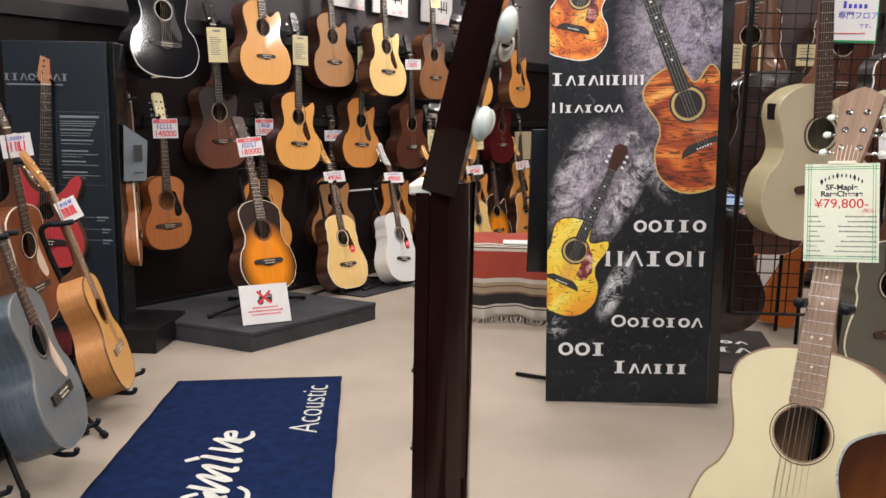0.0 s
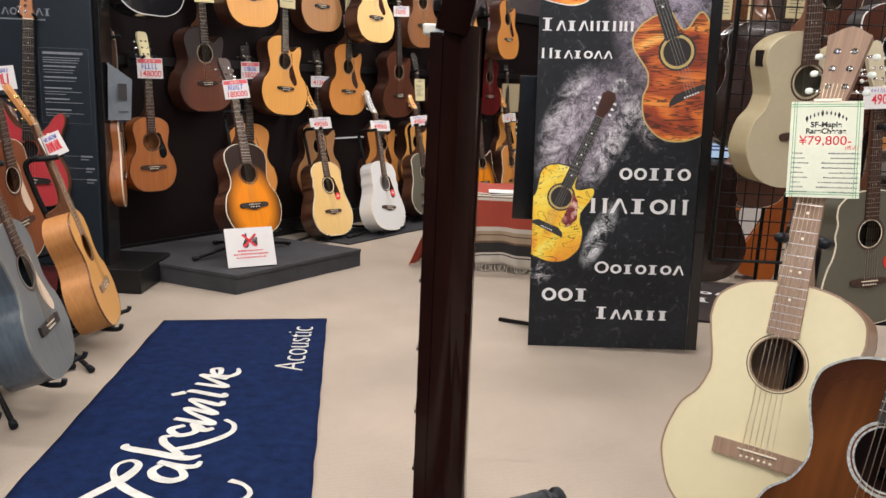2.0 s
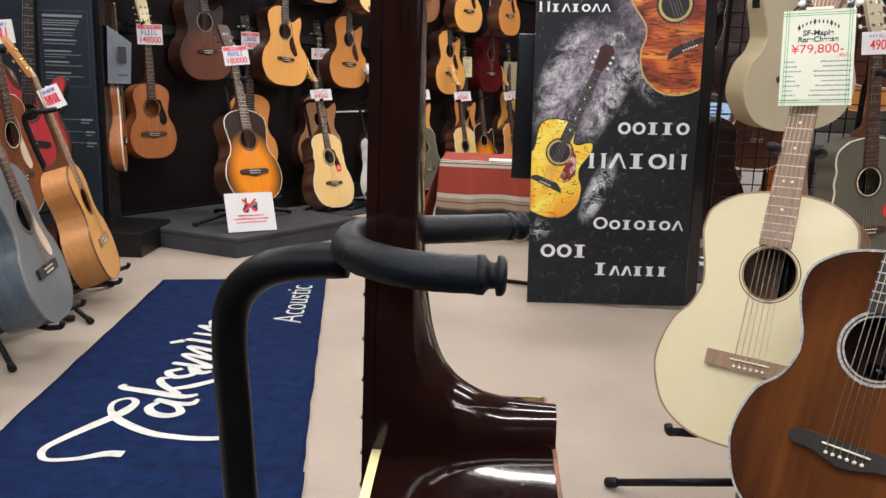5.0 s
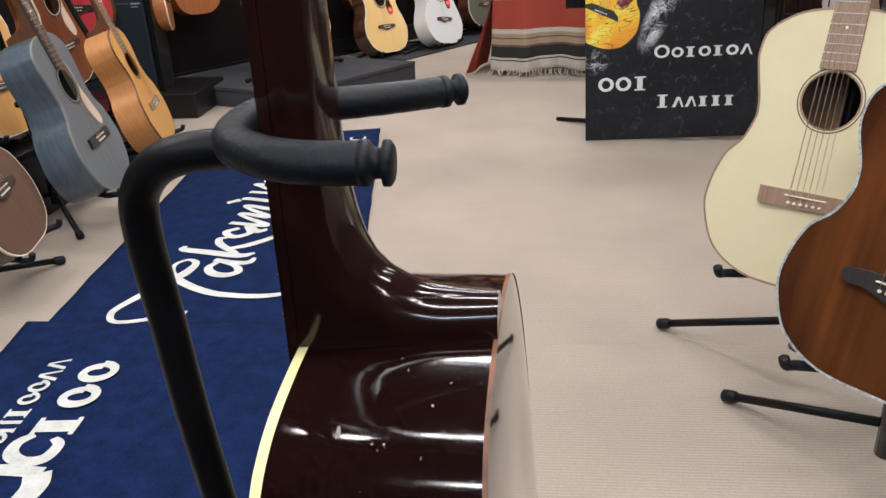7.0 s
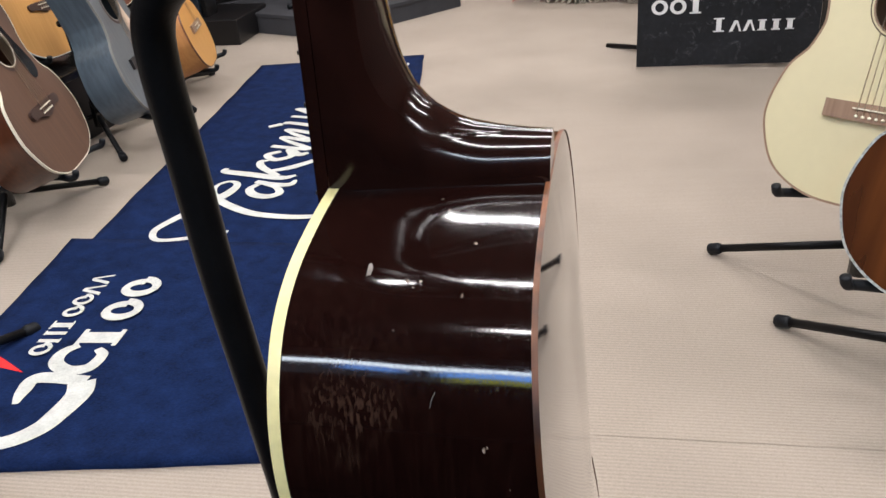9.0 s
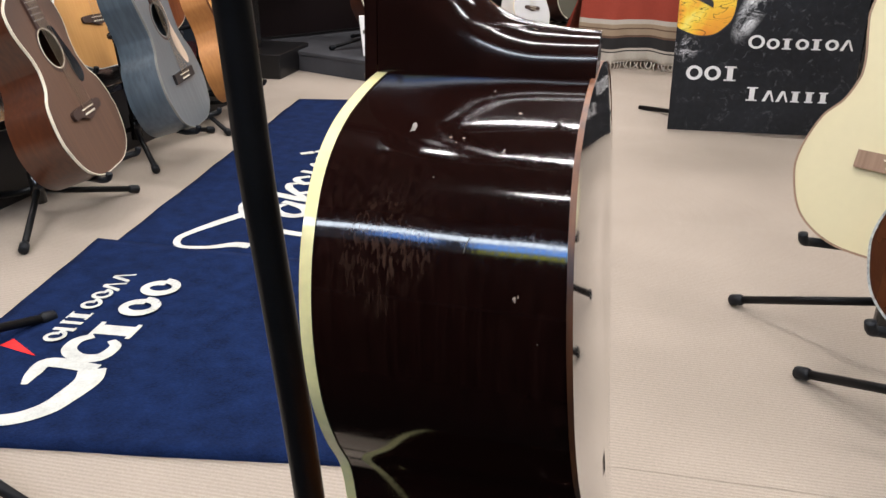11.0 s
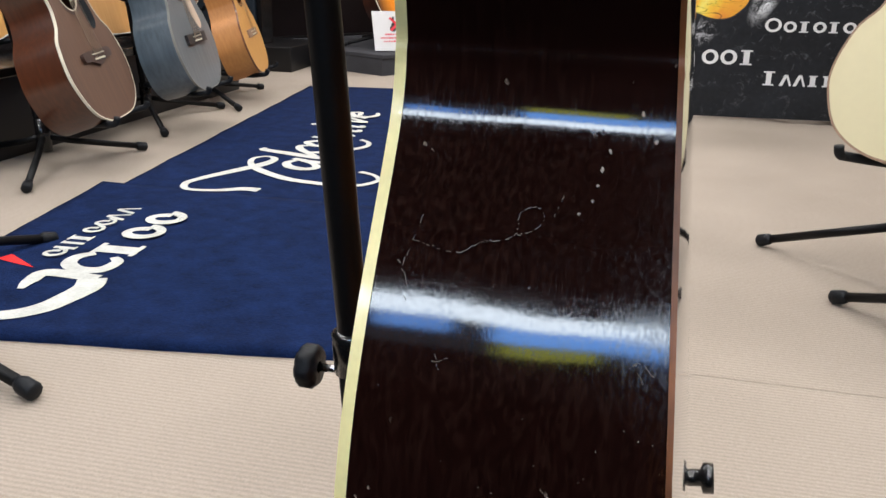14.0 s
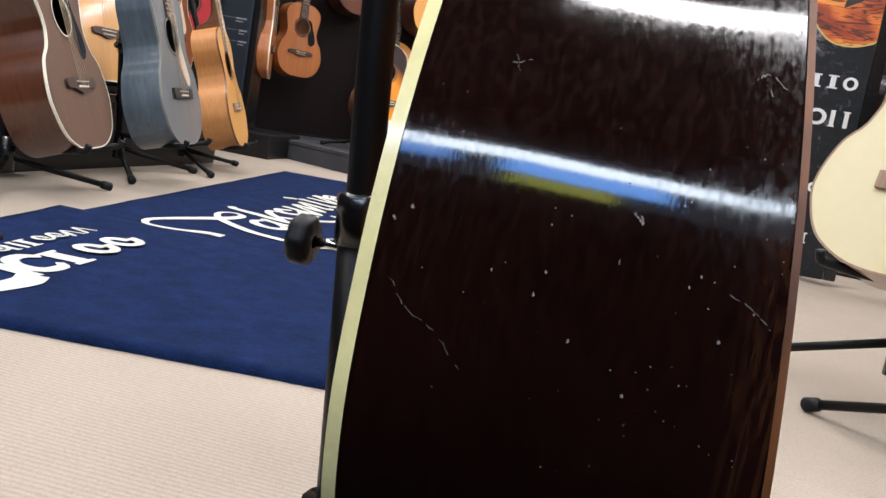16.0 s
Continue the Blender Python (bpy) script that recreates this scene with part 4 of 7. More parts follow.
def side_marks():
    """Scratches and knocks in the lacquer of the old guitar's side: lines of (depth, height) on it."""
    rng = random.Random(17)
    bare = material("bare_chip", (0.20, 0.17, 0.15), 0.6, vary=0.4, scale=300)
    line = material("faint_scratch", (0.095, 0.078, 0.068), 0.5, vary=0.5, scale=260)
    zs, ws = [z for _, z in half], [w for w, _ in half]
    at = lambda y, z: Vector((float(np.interp(z, zs, ws)) + 0.0006, y, z))
    lines = [[(0.011, 0.580), (0.019, 0.582), (0.027, 0.583)], [(0.014, 0.577), (0.015, 0.585)], [(0.063, 0.542), (0.069, 0.557)], [(0.062, 0.566), (0.067, 0.564)],
             [(0.055, 0.303), (0.063, 0.306), (0.064, 0.314), (0.070, 0.317), (0.074, 0.313), (0.070, 0.308), (0.064, 0.306)], [(0.078, 0.314), (0.082, 0.325)],
             [(0.035, 0.256), (0.042, 0.258)], [(0.114, 0.262), (0.119, 0.266), (0.125, 0.262)], [(0.119, 0.196), (0.127, 0.193), (0.133, 0.188)],
             [(0.012, 0.178), (0.020, 0.169), (0.029, 0.165), (0.041, 0.154)], [(0.014, 0.292), (0.019, 0.285), (0.020, 0.277)], [(0.096, 0.148), (0.097, 0.152)],
             [(0.020, 0.300), (0.030, 0.298), (0.040, 0.297), (0.049, 0.302), (0.055, 0.303)], [(0.036, 0.259), (0.039, 0.253)], [(0.117, 0.266), (0.122, 0.257)], [(0.022, 0.310), (0.018, 0.296), (0.016, 0.289)]]
    for ln in lines:
        q = catmull([(y, z, 0) for y, z in ln], 9)
        v, f = [], []
        for i, p in enumerate(q):
            w = (q[min(i + 1, len(q) - 1)] - q[max(i - 1, 0)]).normalized()
            r = 0.00012 * rng.uniform(0.3, 1.8)
            jy, jz = rng.uniform(-0.0004, 0.0004), rng.uniform(-0.0004, 0.0004)
            v += [at(p.x - w.y * r + jy, p.y + w.x * r + jz), at(p.x + w.y * r + jy, p.y - w.x * r + jz)]
        f = [(2 * i, 2 * i + 1, 2 * i + 3, 2 * i + 2) for i in range(len(q) - 1) if rng.random() < 0.6]
        mesh("scratch", v, f, line, HERO)
    spots = [(0.035, 0.587, 2.2), (0.036, 0.575, 1), (0.042, 0.576, 1.4), (0.050, 0.574, 1), (0.098, 0.340, 1.6), (0.0955, 0.333, 1.8), (0.0945, 0.327, 1.5), (0.093, 0.321, 1.3), (0.088, 0.316, 1.4), (0.045, 0.188, 0.9), (0.0625, 0.191, 1.1),
             (0.060, 0.183, 1.3), (0.074, 0.171, 1.1), (0.119, 0.181, 1.2), (0.043, 0.143, 1.2), (0.061, 0.206, 1), (0.094, 0.158, 1), (0.107, 0.1955, 0.8), (0.110, 0.1995, 0.8), (0.066, 0.49, 1), (0.10, 0.46, 1.2), (0.03, 0.52, 1)]
    for _ in range(70):                                                # small nicks, thickest low down and towards the back
        y = 0.135 * math.sqrt(rng.random())
        spots.append((y, rng.uniform(0.09, 0.245), rng.uniform(0.25, 0.6)))
    for y, z, size in spots:
        k, v = 9, []
        for i in range(k):
            g = 2 * math.pi * i / k
            r = 0.0007 * size * rng.uniform(0.35, 1.1)
            v.append(at(y + 0.9 * r * math.cos(g), z + 1.1 * r * math.sin(g)))
        mesh("chip", v, [tuple(range(k))], bare, HERO)


side_marks()


# ---- guitar stands ----
def foot_tube(line, r, name, parent):
    t = tube(name, line, r, BLACK, parent, 10)
    a, b = Vector(line[-1]), Vector(line[-2])
    w = (a - b).normalized()
    tube("rubber_foot", [a - w * 0.028, a - w * 0.02, a + w * 0.004, a + w * 0.007], [r * 1.05, r * 1.45, r * 1.45, r * 1.1], RUBBER, t, 10)
    return t


def old_stand():
    s = thing("guitar_stand", pose(0, 0, 0), "black tubular guitar stand with padded yoke and knob", "guitar stand")
    pts = [(0.010, 0.52, 0.34), (0.004, 0.518, 0.42), (-0.003, 0.516, 0.52), (-0.0105, 0.513, 0.62), (-0.0165, 0.510, 0.70), (-0.0195, 0.507, 0.775), (-0.0205, 0.503, 0.822), (-0.016, 0.499, 0.849), (-0.001, 0.494, 0.867), (0.020, 0.490, 0.876), (0.052, 0.488, 0.880)]
    tube("upper_pole", catmull(pts, 5), 0.0105, BLACK, s, 16)
    tube("lower_pole", [(0.026, 0.53, 0.09), (0.009, 0.522, 0.345)], 0.0132, BLACK, s, 16)
    tube("collar", [(0.0105, 0.522, 0.325), (0.009, 0.522, 0.346), (0.0085, 0.522, 0.3535), (0.0083, 0.522, 0.356)], [0.0155, 0.0155, 0.0155, 0.0125], BLACKPL, s, 18)
    knob = tube("knob_stem", [(0.006, 0.524, 0.322), (-0.022, 0.526, 0.320)], 0.003, CHROME, s, 10)
    v, f = [], []
    sides = 28
    for j, (dx, r) in enumerate(((0, 0.004), (0, 0.0125), (0.003, 0.0155), (0.011, 0.0155), (0.014, 0.013), (0.014, 0.006))):
        for k in range(sides):
            g = 2 * math.pi * k / sides
            rr = r * (1 - 0.10 * max(0, math.cos(7 * g)) * (r > 0.012))
            v.append((-0.019 - dx, 0.526 + rr * math.cos(g), 0.320 + rr * math.sin(g)))
    for j in range(5):
        for k in range(sides):
            f.append((j * sides + k, j * sides + (k + 1) % sides, (j + 1) * sides + (k + 1) % sides, (j + 1) * sides + k))
    f.append(tuple(5 * sides + k for k in range(sides)))
    mesh("knob", v, f, RUBBER, s, True)
    u = [(0.128, 0.428, 0.8905), (0.106, 0.4265, 0.891), (0.086, 0.430, 0.892), (0.067, 0.443, 0.893), (0.0575, 0.464, 0.8925), (0.0545, 0.488, 0.8915), (0.0575, 0.508, 0.8915), (0.070, 0.520, 0.8915), (0.091, 0.529, 0.891), (0.117, 0.542, 0.8905), (0.143, 0.558, 0.890)]
    rs = [0.0094] * 31 + [0.0094 - 0.0000367 * i for i in range(30)]
    tube("yoke_sleeve", catmull(u, 6), [q * (1 + 0.012 * math.sin(i * 2.3)) for i, q in enumerate(rs)], RUBBER, s, 18)
    for p, w, r in (((0.128, 0.428, 0.8905), (1, 0.05, -0.02), 1.0), ((0.143, 0.558, 0.890), (0.85, 0.52, 0.0), 0.9)):
        p, w = Vector(p), Vector(w).normalized()
        tube("end_cap", [p - w * 0.003, p + w * 0.001, p + w * 0.0018, p + w * 0.0035, p + w * 0.0065, p + w * 0.0072, p + w * 0.0100, p + w * 0.0115], [q * r for q in (0.0097, 0.0098, 0.0086, 0.0066, 0.0064, 0.0098, 0.0097, 0.0075)], RUBBER, s, 18)
    hub = tube("hub", [(0.027, 0.53, 0.075), (0.022, 0.53, 0.16)], 0.024, BLACKPL, s, 16)
    tube("bolt", [(-0.01, 0.505, 0.15), (0.055, 0.505, 0.15)], 0.005, CHROME, hub, 8)
    for sy in (-1, 1):
        tube("cradle_arm", catmull([(0.026, 0.53 + sy * 0.02, 0.15), (0.09, 0.53 + sy * 0.09, 0.182), (0.18, 0.53 + sy * 0.122, 0.190), (0.245, 0.53 + sy * 0.127, 0.196)], 5), 0.0085, RUBBER, s, 12)
        tube("end_cap", [(0.235, 0.53 + sy * 0.127, 0.193), (0.244, 0.53 + sy * 0.127, 0.194), (0.246, 0.53 + sy * 0.127, 0.194), (0.256, 0.53 + sy * 0.127, 0.196), (0.258, 0.53 + sy * 0.127, 0.196), (0.266, 0.53 + sy * 0.127, 0.197)], [0.0105, 0.0105, 0.007, 0.007, 0.0125, 0.0125], BLACKPL, s, 14)
    for x, y in ((-0.27, 0.53), (0.23, 0.80), (0.23, 0.26)):
        foot_tube([(0.025, 0.53, 0.13), (x, y, 0.016)], 0.0085, "leg", s)
    return s


old_stand()


def stand_for(g, size, nut, bottom, lean, reach=0.33, floor_z=0.0, grip=None, deep=False, feet=None):
    """A tripod stand behind a guitar: pole, yoke at the neck, padded cradle, three legs."""
    m = g.matrix_basis.to_translation()
    yaw = g["yaw"]
    s = thing("guitar_stand", pose(m.x, m.y, floor_z, 0, 0, yaw), "black tubular guitar stand on three legs with padded cradle", "guitar stand", "guitar stands")
    b = bottom - floor_z
    yk = (grip or nut - 0.14) * size
    zk = b + yk * math.cos(radians(lean))
    yy = yk * math.sin(radians(lean))
    hub_y = 0.25 if deep else 0.12
    if feet:
        tube("pole", catmull([(*feet[0], 0.07), (feet[0][0] * 0.5, (feet[0][1] + 0.085 + yy) * 0.5, (0.07 + zk - 0.03) * 0.5), (0, 0.085 + yy, zk - 0.03), (0, 0.055 + yy, zk)], 6), 0.011, BLACK, s, 10)
    else:
        tube("pole", catmull([(0, hub_y, max(0.07, b * 0.6)), (0, 0.125 + yy * 0.35, b + (zk - b) * 0.4), (0, 0.10 + yy * 0.82, zk - 0.12), (0, 0.085 + yy, zk - 0.03), (0, 0.055 + yy, zk)], 5), 0.011, BLACK, s, 10)
    w = 0.042
    tube("yoke", catmull([(-w, yy - 0.04, zk + 0.012), (-w, yy + 0.005, zk + 0.004), (-w * 0.7, yy + 0.04, zk), (0, yy + 0.053, zk), (w * 0.7, yy + 0.04, zk), (w, yy + 0.005, zk + 0.004), (w, yy - 0.04, zk + 0.012)], 4), 0.0105, RUBBER, s, 10)
    mid = Vector((0, 0.125 + yy * 0.33, b + (zk - b) * 0.375)) if not feet else Vector((*feet[0], 0.07)).lerp(Vector((0, 0.085 + yy, zk - 0.03)), 0.5)
    way = Vector((0, yy * 0.06, (zk - b) * 0.07)) * 0.5
    tube("collar", [mid - way, mid + way], 0.016, BLACKPL, s, 12)
    tube("knob", [mid + Vector((-0.012, 0, 0)), mid + Vector((-0.042, 0, 0))], 0.011, BLACKPL, s, 10)
    tube("hub", [(*(feet[0] if feet else (0, hub_y)), max(0.03, b * 0.3)), (*(feet[0] if feet else (0, hub_y)), 0.135 if feet else b * 0.5 + 0.10)], 0.02, BLACKPL, s, 12)
    hold = Vector((0, hub_y - 0.01, b - 0.012))
    if feet:
        low, high = Vector((*feet[0], 0.09)), Vector((0, 0.085 + yy, zk - 0.03))
        hold = low.lerp(high, (b - 0.02 - low.z) / (high.z - low.z))
    for k in (-1, 1):
        tube("cradle_arm", catmull([tuple(hold), (k * 0.07, 0.06, b - 0.012), (k * 0.118, 0.0, b - 0.002), (k * 0.124, -0.022, b + 0.004), (k * 0.126, -0.028, b + 0.020)], 4), 0.009, RUBBER, s, 10)
        if not feet:
            foot_tube([(0, hub_y, max(0.05, b * 0.55)), (k * (0.27 if deep else reach), 0.065 if deep else 0.14, 0.014)], 0.009, "leg", s)
    if feet:
        hx, hy = feet[0]
        third = (3 * hx - feet[1][0] - feet[2][0], 3 * hy - feet[1][1] - feet[2][1])
        for x, y in (feet[1], feet[2], third):
            foot_tube([(hx, hy, 0.085), (hx + (x - hx) * 0.25, hy + (y - hy) * 0.25, 0.062), (x, y, 0.014)], 0.009, "leg", s)
    else:
        foot_tube([(0, hub_y, max(0.05, b * 0.55)), (0, hub_y + 0.3, 0.014)], 0.009, "leg", s)
    return s


def hanger_for(g, nut):
    """A wall hanger that holds a guitar by its neck."""
    mm = g.matrix_basis @ Matrix.Translation((0, 0, nut + 0.01))
    p = mm.to_translation()
    yaw = g["yaw"]
    h = thing("guitar_hanger", pose(p.x, p.y, p.z, 0, 0, yaw), "black padded guitar hanger fixed to the display wall", "guitar hanger", "guitar hangers")
    tube("prong", catmull([(-0.034, -0.035, 0.012), (-0.033, 0.0, 0.0), (-0.02, 0.03, -0.004), (0.02, 0.03, -0.004), (0.033, 0.0, 0.0), (0.034, -0.035, 0.012)], 4), 0.0075, RUBBER, h, 8)
    tube("arm", [(0, 0.03, -0.004), (0, 0.14, -0.004)], 0.006, BLACK, h, 8)
    part("plate", box_bm((0.05, 0.01, 0.08), (0, 0.142, -0.004), 0.003), BLACK, h)
    return h


def put(pos, yaw, lean, roll, size, label, group, style, on="wall", grip=None, turned=False, deep=False, feet=None, **kw):
    st = {**STYLE, **style, **kw}
    g = guitar(pos, yaw, lean, roll, size, label, group, **{**style, **kw})
    g["yaw"] = yaw - (180 if turned else 0)
    if on == "wall":
        hanger_for(g, st["nut"])
    elif on is not None:
        stand_for(g, size, st["nut"], pos[2], lean, floor_z=on, grip=grip, deep=deep, feet=feet)
    return g


WALLG = "guitars hanging on the display wall"
ROWG = "guitars on stands"
RING = material("pale_rosette", (0.42, 0.32, 0.21), 0.4, vary=0.2, scale=80, coat=0.3)
NAT_GA = feel(GA, top=SPRUCE, side=DARKMAH, guard=TORTOISE, bind=TORTOISE, rosette=RING, ring=0.004, hole_edge=EBONY, wing=0.80)
G_U0 = put((-1.658, 4.308, 1.385), 57.8, 6.0, 1.9, 1.0, "glossy black cutaway guitar with white binding on the wall", WALLG, GA, top=BLACKTOP, side=BLACKTOP, bind=WHITE, board=EBONY, cut=False, guard=BLACKPL)
G_U1 = put((-1.336, 5.036, 1.380), 58.7, 6.0, -0.8, 1.0, "golden spruce cutaway guitar on the dark wall", WALLG, NAT_GA, guard=None)
G_U2 = put((-1.055, 5.69, 1.398), 58.7, 5.0, -0.7, 0.98, "dull cedar cutaway guitar on the dark wall", WALLG, NAT_GA, top=CEDAR_DULL, guard=None)
G_U3 = put((-0.72, 5.93, 1.348), 58.5, 6.5, 1.0, 1.01, "pale spruce cutaway guitar on the dark wall", WALLG, NAT_GA, top=SPRUCE_PALE)
G_U4 = put((-0.44, 6.54, 1.343), 57.4, 2.7, -1.9, 0.99, "brown sunburst cutaway guitar on the dark wall", WALLG, NAT_GA, top=TOBACCO, side=MAHOGANY, guard=None)
G_G1 = put((-1.575, 4.89, 0.876), 59.0, 3.8, -1.0, 0.975, "dark brown shadow burst cutaway guitar on the wall", WALLG, NAT_GA, top=SHADOWBURST, guard=None)
G_G2 = put((-1.229, 5.344, 0.848), 58.7, 5.0, 4.0, 1.0, "golden spruce cutaway guitar with tortoise guard on the wall", WALLG, NAT_GA)
G_G3 = put((-0.915, 5.90, 0.835), 58.6, 3.1, 2.6, 0.985, "orange spruce cutaway guitar with tortoise guard on the wall", WALLG, NAT_GA, top=CEDAR)
G_G4 = put((-0.592, 6.36, 0.81), 58.4, 1.5, -2.3, 0.99, "dark glossy brown cutaway guitar on the wall", WALLG, NAT_GA, top=DARK_TOP, guard=None)
G_MH = put((-1.745, 4.465, 0.445), 57.0, 4.5, 1.0, 0.895, "small mahogany guitar with black guard on the wall", WALLG, SM, top=TAN_MAH, side=TAN_MAH, guard=BLACKPL, head=PAPER_YELLOW, bind=ROSEWOOD)
G_B1 = put((-1.423, 5.232, 0.258), 54.0, 4.0, 1.2, 1.06, "golden spruce guitar hung low behind another guitar", WALLG, NAT_GA, top=CEDAR, cut=False)
G_B2 = put((-1.083, 5.758, 0.256), 55.0, 4.0, 1.8, 1.055, "brown cutaway guitar hung low behind another guitar", WALLG, NAT_GA, top=CEDAR_DULL)
G_B3 = put((-0.707, 6.342, 0.230), 55.0, 4.0, 0.3, 1.07, "golden cutaway guitar hung low behind another guitar", WALLG, NAT_GA, top=CEDAR)
G_F1 = put((0.238, 7.36, 1.30), 61, 5.0, -0.3, 0.985, "orange spruce cutaway guitar on the far wall", WALLG, NAT_GA, top=CEDAR)
G_F2 = put((0.095, 7.485, 0.807), 57, 3.0, 0.5, 1.0, "wine red guitar on the far wall", WALLG, OM, top=WINE, side=WINE, bind=WINE, rosette=RING, ring=0.004, hole_edge=EBONY, wing=0.8)
G_F6 = put((-0.235, 6.970, 0.787), 57, 4.0, -1.0, 1.04, "golden spruce cutaway guitar with tortoise guard on the far wall", WALLG, NAT_GA)
G_B4 = put((-0.458, 6.640, 0.25), 55, 4.0, 0.6, 1.04, "golden guitar hung low on the far wall", WALLG, NAT_GA, top=SPRUCE)
G_B5 = put((-0.095, 7.205, 0.25), 55, 4.0, -0.5, 1.04, "brown cutaway guitar hung low on the far wall", WALLG, NAT_GA, top=CEDAR)
G_F0 = put((-0.11, 7.02, 1.30), 57, 4.0, 0.0, 1.0, "golden spruce cutaway guitar on the far wall", WALLG, NAT_GA)
G_F4 = put((0.30, 7.90, 0.32), 54, 5.0, 0.0, 1.0, "golden spruce guitar hung low on the far wall", WALLG, NAT_GA, cut=False)
G_SIDE = put((-1.80, 4.22, 0.405), 112, 2.0, 0.0, 1.06, "slim mahogany guitar hung edge on beside the display panel", WALLG, SM, top=TAN_MAH, side=TAN_MAH, d0=0.064, d1=0.078)

G_SB = put((-1.151, 4.446, 0.234), 54.1, 18.0, 1.6, 1.045, "amber sunburst guitar on a stand on the low platform", ROWG, PA, on=0.106, top=BURST, side=DARKMAH, bind=IVORY, hole_edge=DARKMAH, bridge_mat=EBONY)
G_NAT = put((-0.901, 5.471, 0.042), 61.5, 17.5, 3.9, 1.016, "pale spruce guitar with red sticker on a floor stand", ROWG, DR, on=0.0, top=SPRUCE_PALE, side=DARKMAH, guard=TORTOISE, head_shape="six", head=SPRUCE)
G_WH = put((-0.562, 5.774, 0.040), 63.1, 18.0, 8.8, 1.0, "white guitar with red sticker on a floor stand", ROWG, DR, on=0.0, top=WHITETOP, side=WHITETOP, guard=TORTOISE, head_shape="six", head=WHITETOP)
G_GRN = put((-0.33, 6.35, 0.07), 57, 13.0, 0.0, 0.96, "dark olive guitar on a floor stand", ROWG, DR, on=0.0, top=OLIVE, side=DARKMAH, head_shape="six", head=SPRUCE)
G_F3 = put((0.385, 7.80, 0.03), 54, 8.5, -5.0, 0.985, "golden spruce guitar with red sticker on a floor stand", ROWG, DR, on=0.0, cut=True, top=CEDAR, side=DARKMAH, head_shape="six", head=SPRUCE)
G_F7 = put((-0.035, 6.74, 0.05), 57, 12.0, 1.0, 0.97, "pale spruce guitar with dark side on a floor stand", ROWG, DR, on=0.0, top=SPRUCE_PALE, side=DARKMAH, head_shape="six", head=SPRUCE)
G_F5 = put((0.10, 7.35, 0.05), 54, 9.0, 0.0, 0.97, "wine red and amber guitar on a floor stand", ROWG, DR, on=0.0, cut=True, top=BURST, side=WINE, head_shape="six", head=SPRUCE)

# the row of stands along the left of the mats
G_B = put((-1.245, 2.03, 0.140), 106, 20.0, -0.7, 1.06, "brown shaded guitar with cream binding on a stand", ROWG, OM, on=0.0, deep=True, feet=((-0.031, 0.217), (0.169, 0.009), (-0.312, 0.147)), d0=0.105, d1=0.13, top=BROWN_BURST, side=DARKBROWN, bind=IVORY, guard=BLACKPL, detail=2)
G_GREY = put((-1.245, 2.520, 0.150), 103.0, 16.9, -0.2, 1.05, "grey blue stained parlour guitar with pale guard on a stand", ROWG, PA, on=0.0, deep=True, feet=((0.149, 0.289), (-0.115, 0.134), (0.412, 0.095)), d0=0.105, d1=0.13, top=GREYBLUE, side=GREYBLUE_SIDE, bind=INK_GREY, guard=PALEGUARD, guard_shape="flame", bridge_shape="straight", bridge_mat=EBONY, detail=2)
G_ORA = put((-1.365, 3.154, 0.122), 107.5, 18.6, -0.2, 0.97, "orange spruce guitar with plain body on a stand", ROWG, OM, on=0.0, deep=True, d0=0.105, d1=0.125, top=ORANGE, side=ORANGE_SIDE, bind=MAHOGANY, tuner=GOLD, button=GOLD, head=ORANGE_SIDE, bridge_shape="straight", detail=2, board=WALNUT)
G_RB = put((-1.745, 3.20, 0.338), 93.0, 6.0, -3.4, 1.0, "red brown guitar with pale guard on a low bench", ROWG, PA, on=0.262, top=REDBROWN, side=REDBROWN, bind=IVORY, guard=PALEGUARD, guard_shape="flame")

# the row of stands on the other side of the aisle
G_WG = put((0.639, 1.579, 0.267), -36.1, 17.4, -0.7, 1.04, "cream lacquered guitar with walnut fretboard on a stand", ROWG, DR, on=0.0, grip=0.585, W=0.190, K=0.126, U=0.146, top=CREAMTOP, side=CREAMSIDE, bind=WALNUT, board=WALNUT, bridge_mat=WALNUT, bridge_shape="straight", head=HEADWALNUT, head_shape="flare", button=PEARL, neck=WALNUT, detail=3, rosette=ROSEWOOD, ring=0.002, inlay=IVORY)
G_BRN = put((0.684, 1.252, 0.247), -45.9, 19.5, -0.2, 1.03, "glossy brown koa guitar with pearl edging on a stand", ROWG, OM, on=0.0, top=KOA, side=DARKMAH, bind=ABALONE, board=EBONY, bridge_mat=EBONY, detail=3, rosette=ABALONE, ring=0.005)
G_TAN = put((1.146, 2.850, 0.832), 15.0, -2.0, -5.0, 1.0, "greige cutaway guitar hung on the wire grid", "guitars on the wire grid", GA, top=TANTOP, side=TANSIDE, bind=TANTOP, board=ROSEWOOD, bridge_mat=ROSEWOOD, cut=True)
G_OLV = put((1.537, 3.072, 0.300), 19.0, 3.3, -3.5, 1.0, "olive grey guitar with red sticker on a stand", ROWG, DR, on=0.0, top=OLIVE, side=OLIVE, bind=IVORY, guard=None, head=TANTOP, button=PEARL)
part("control_panel", box_bm((0.008, 0.045, 0.052), (-0.1465, 0.048, 0.425), 0.002), BLACKPL, G_TAN, "black control panel")



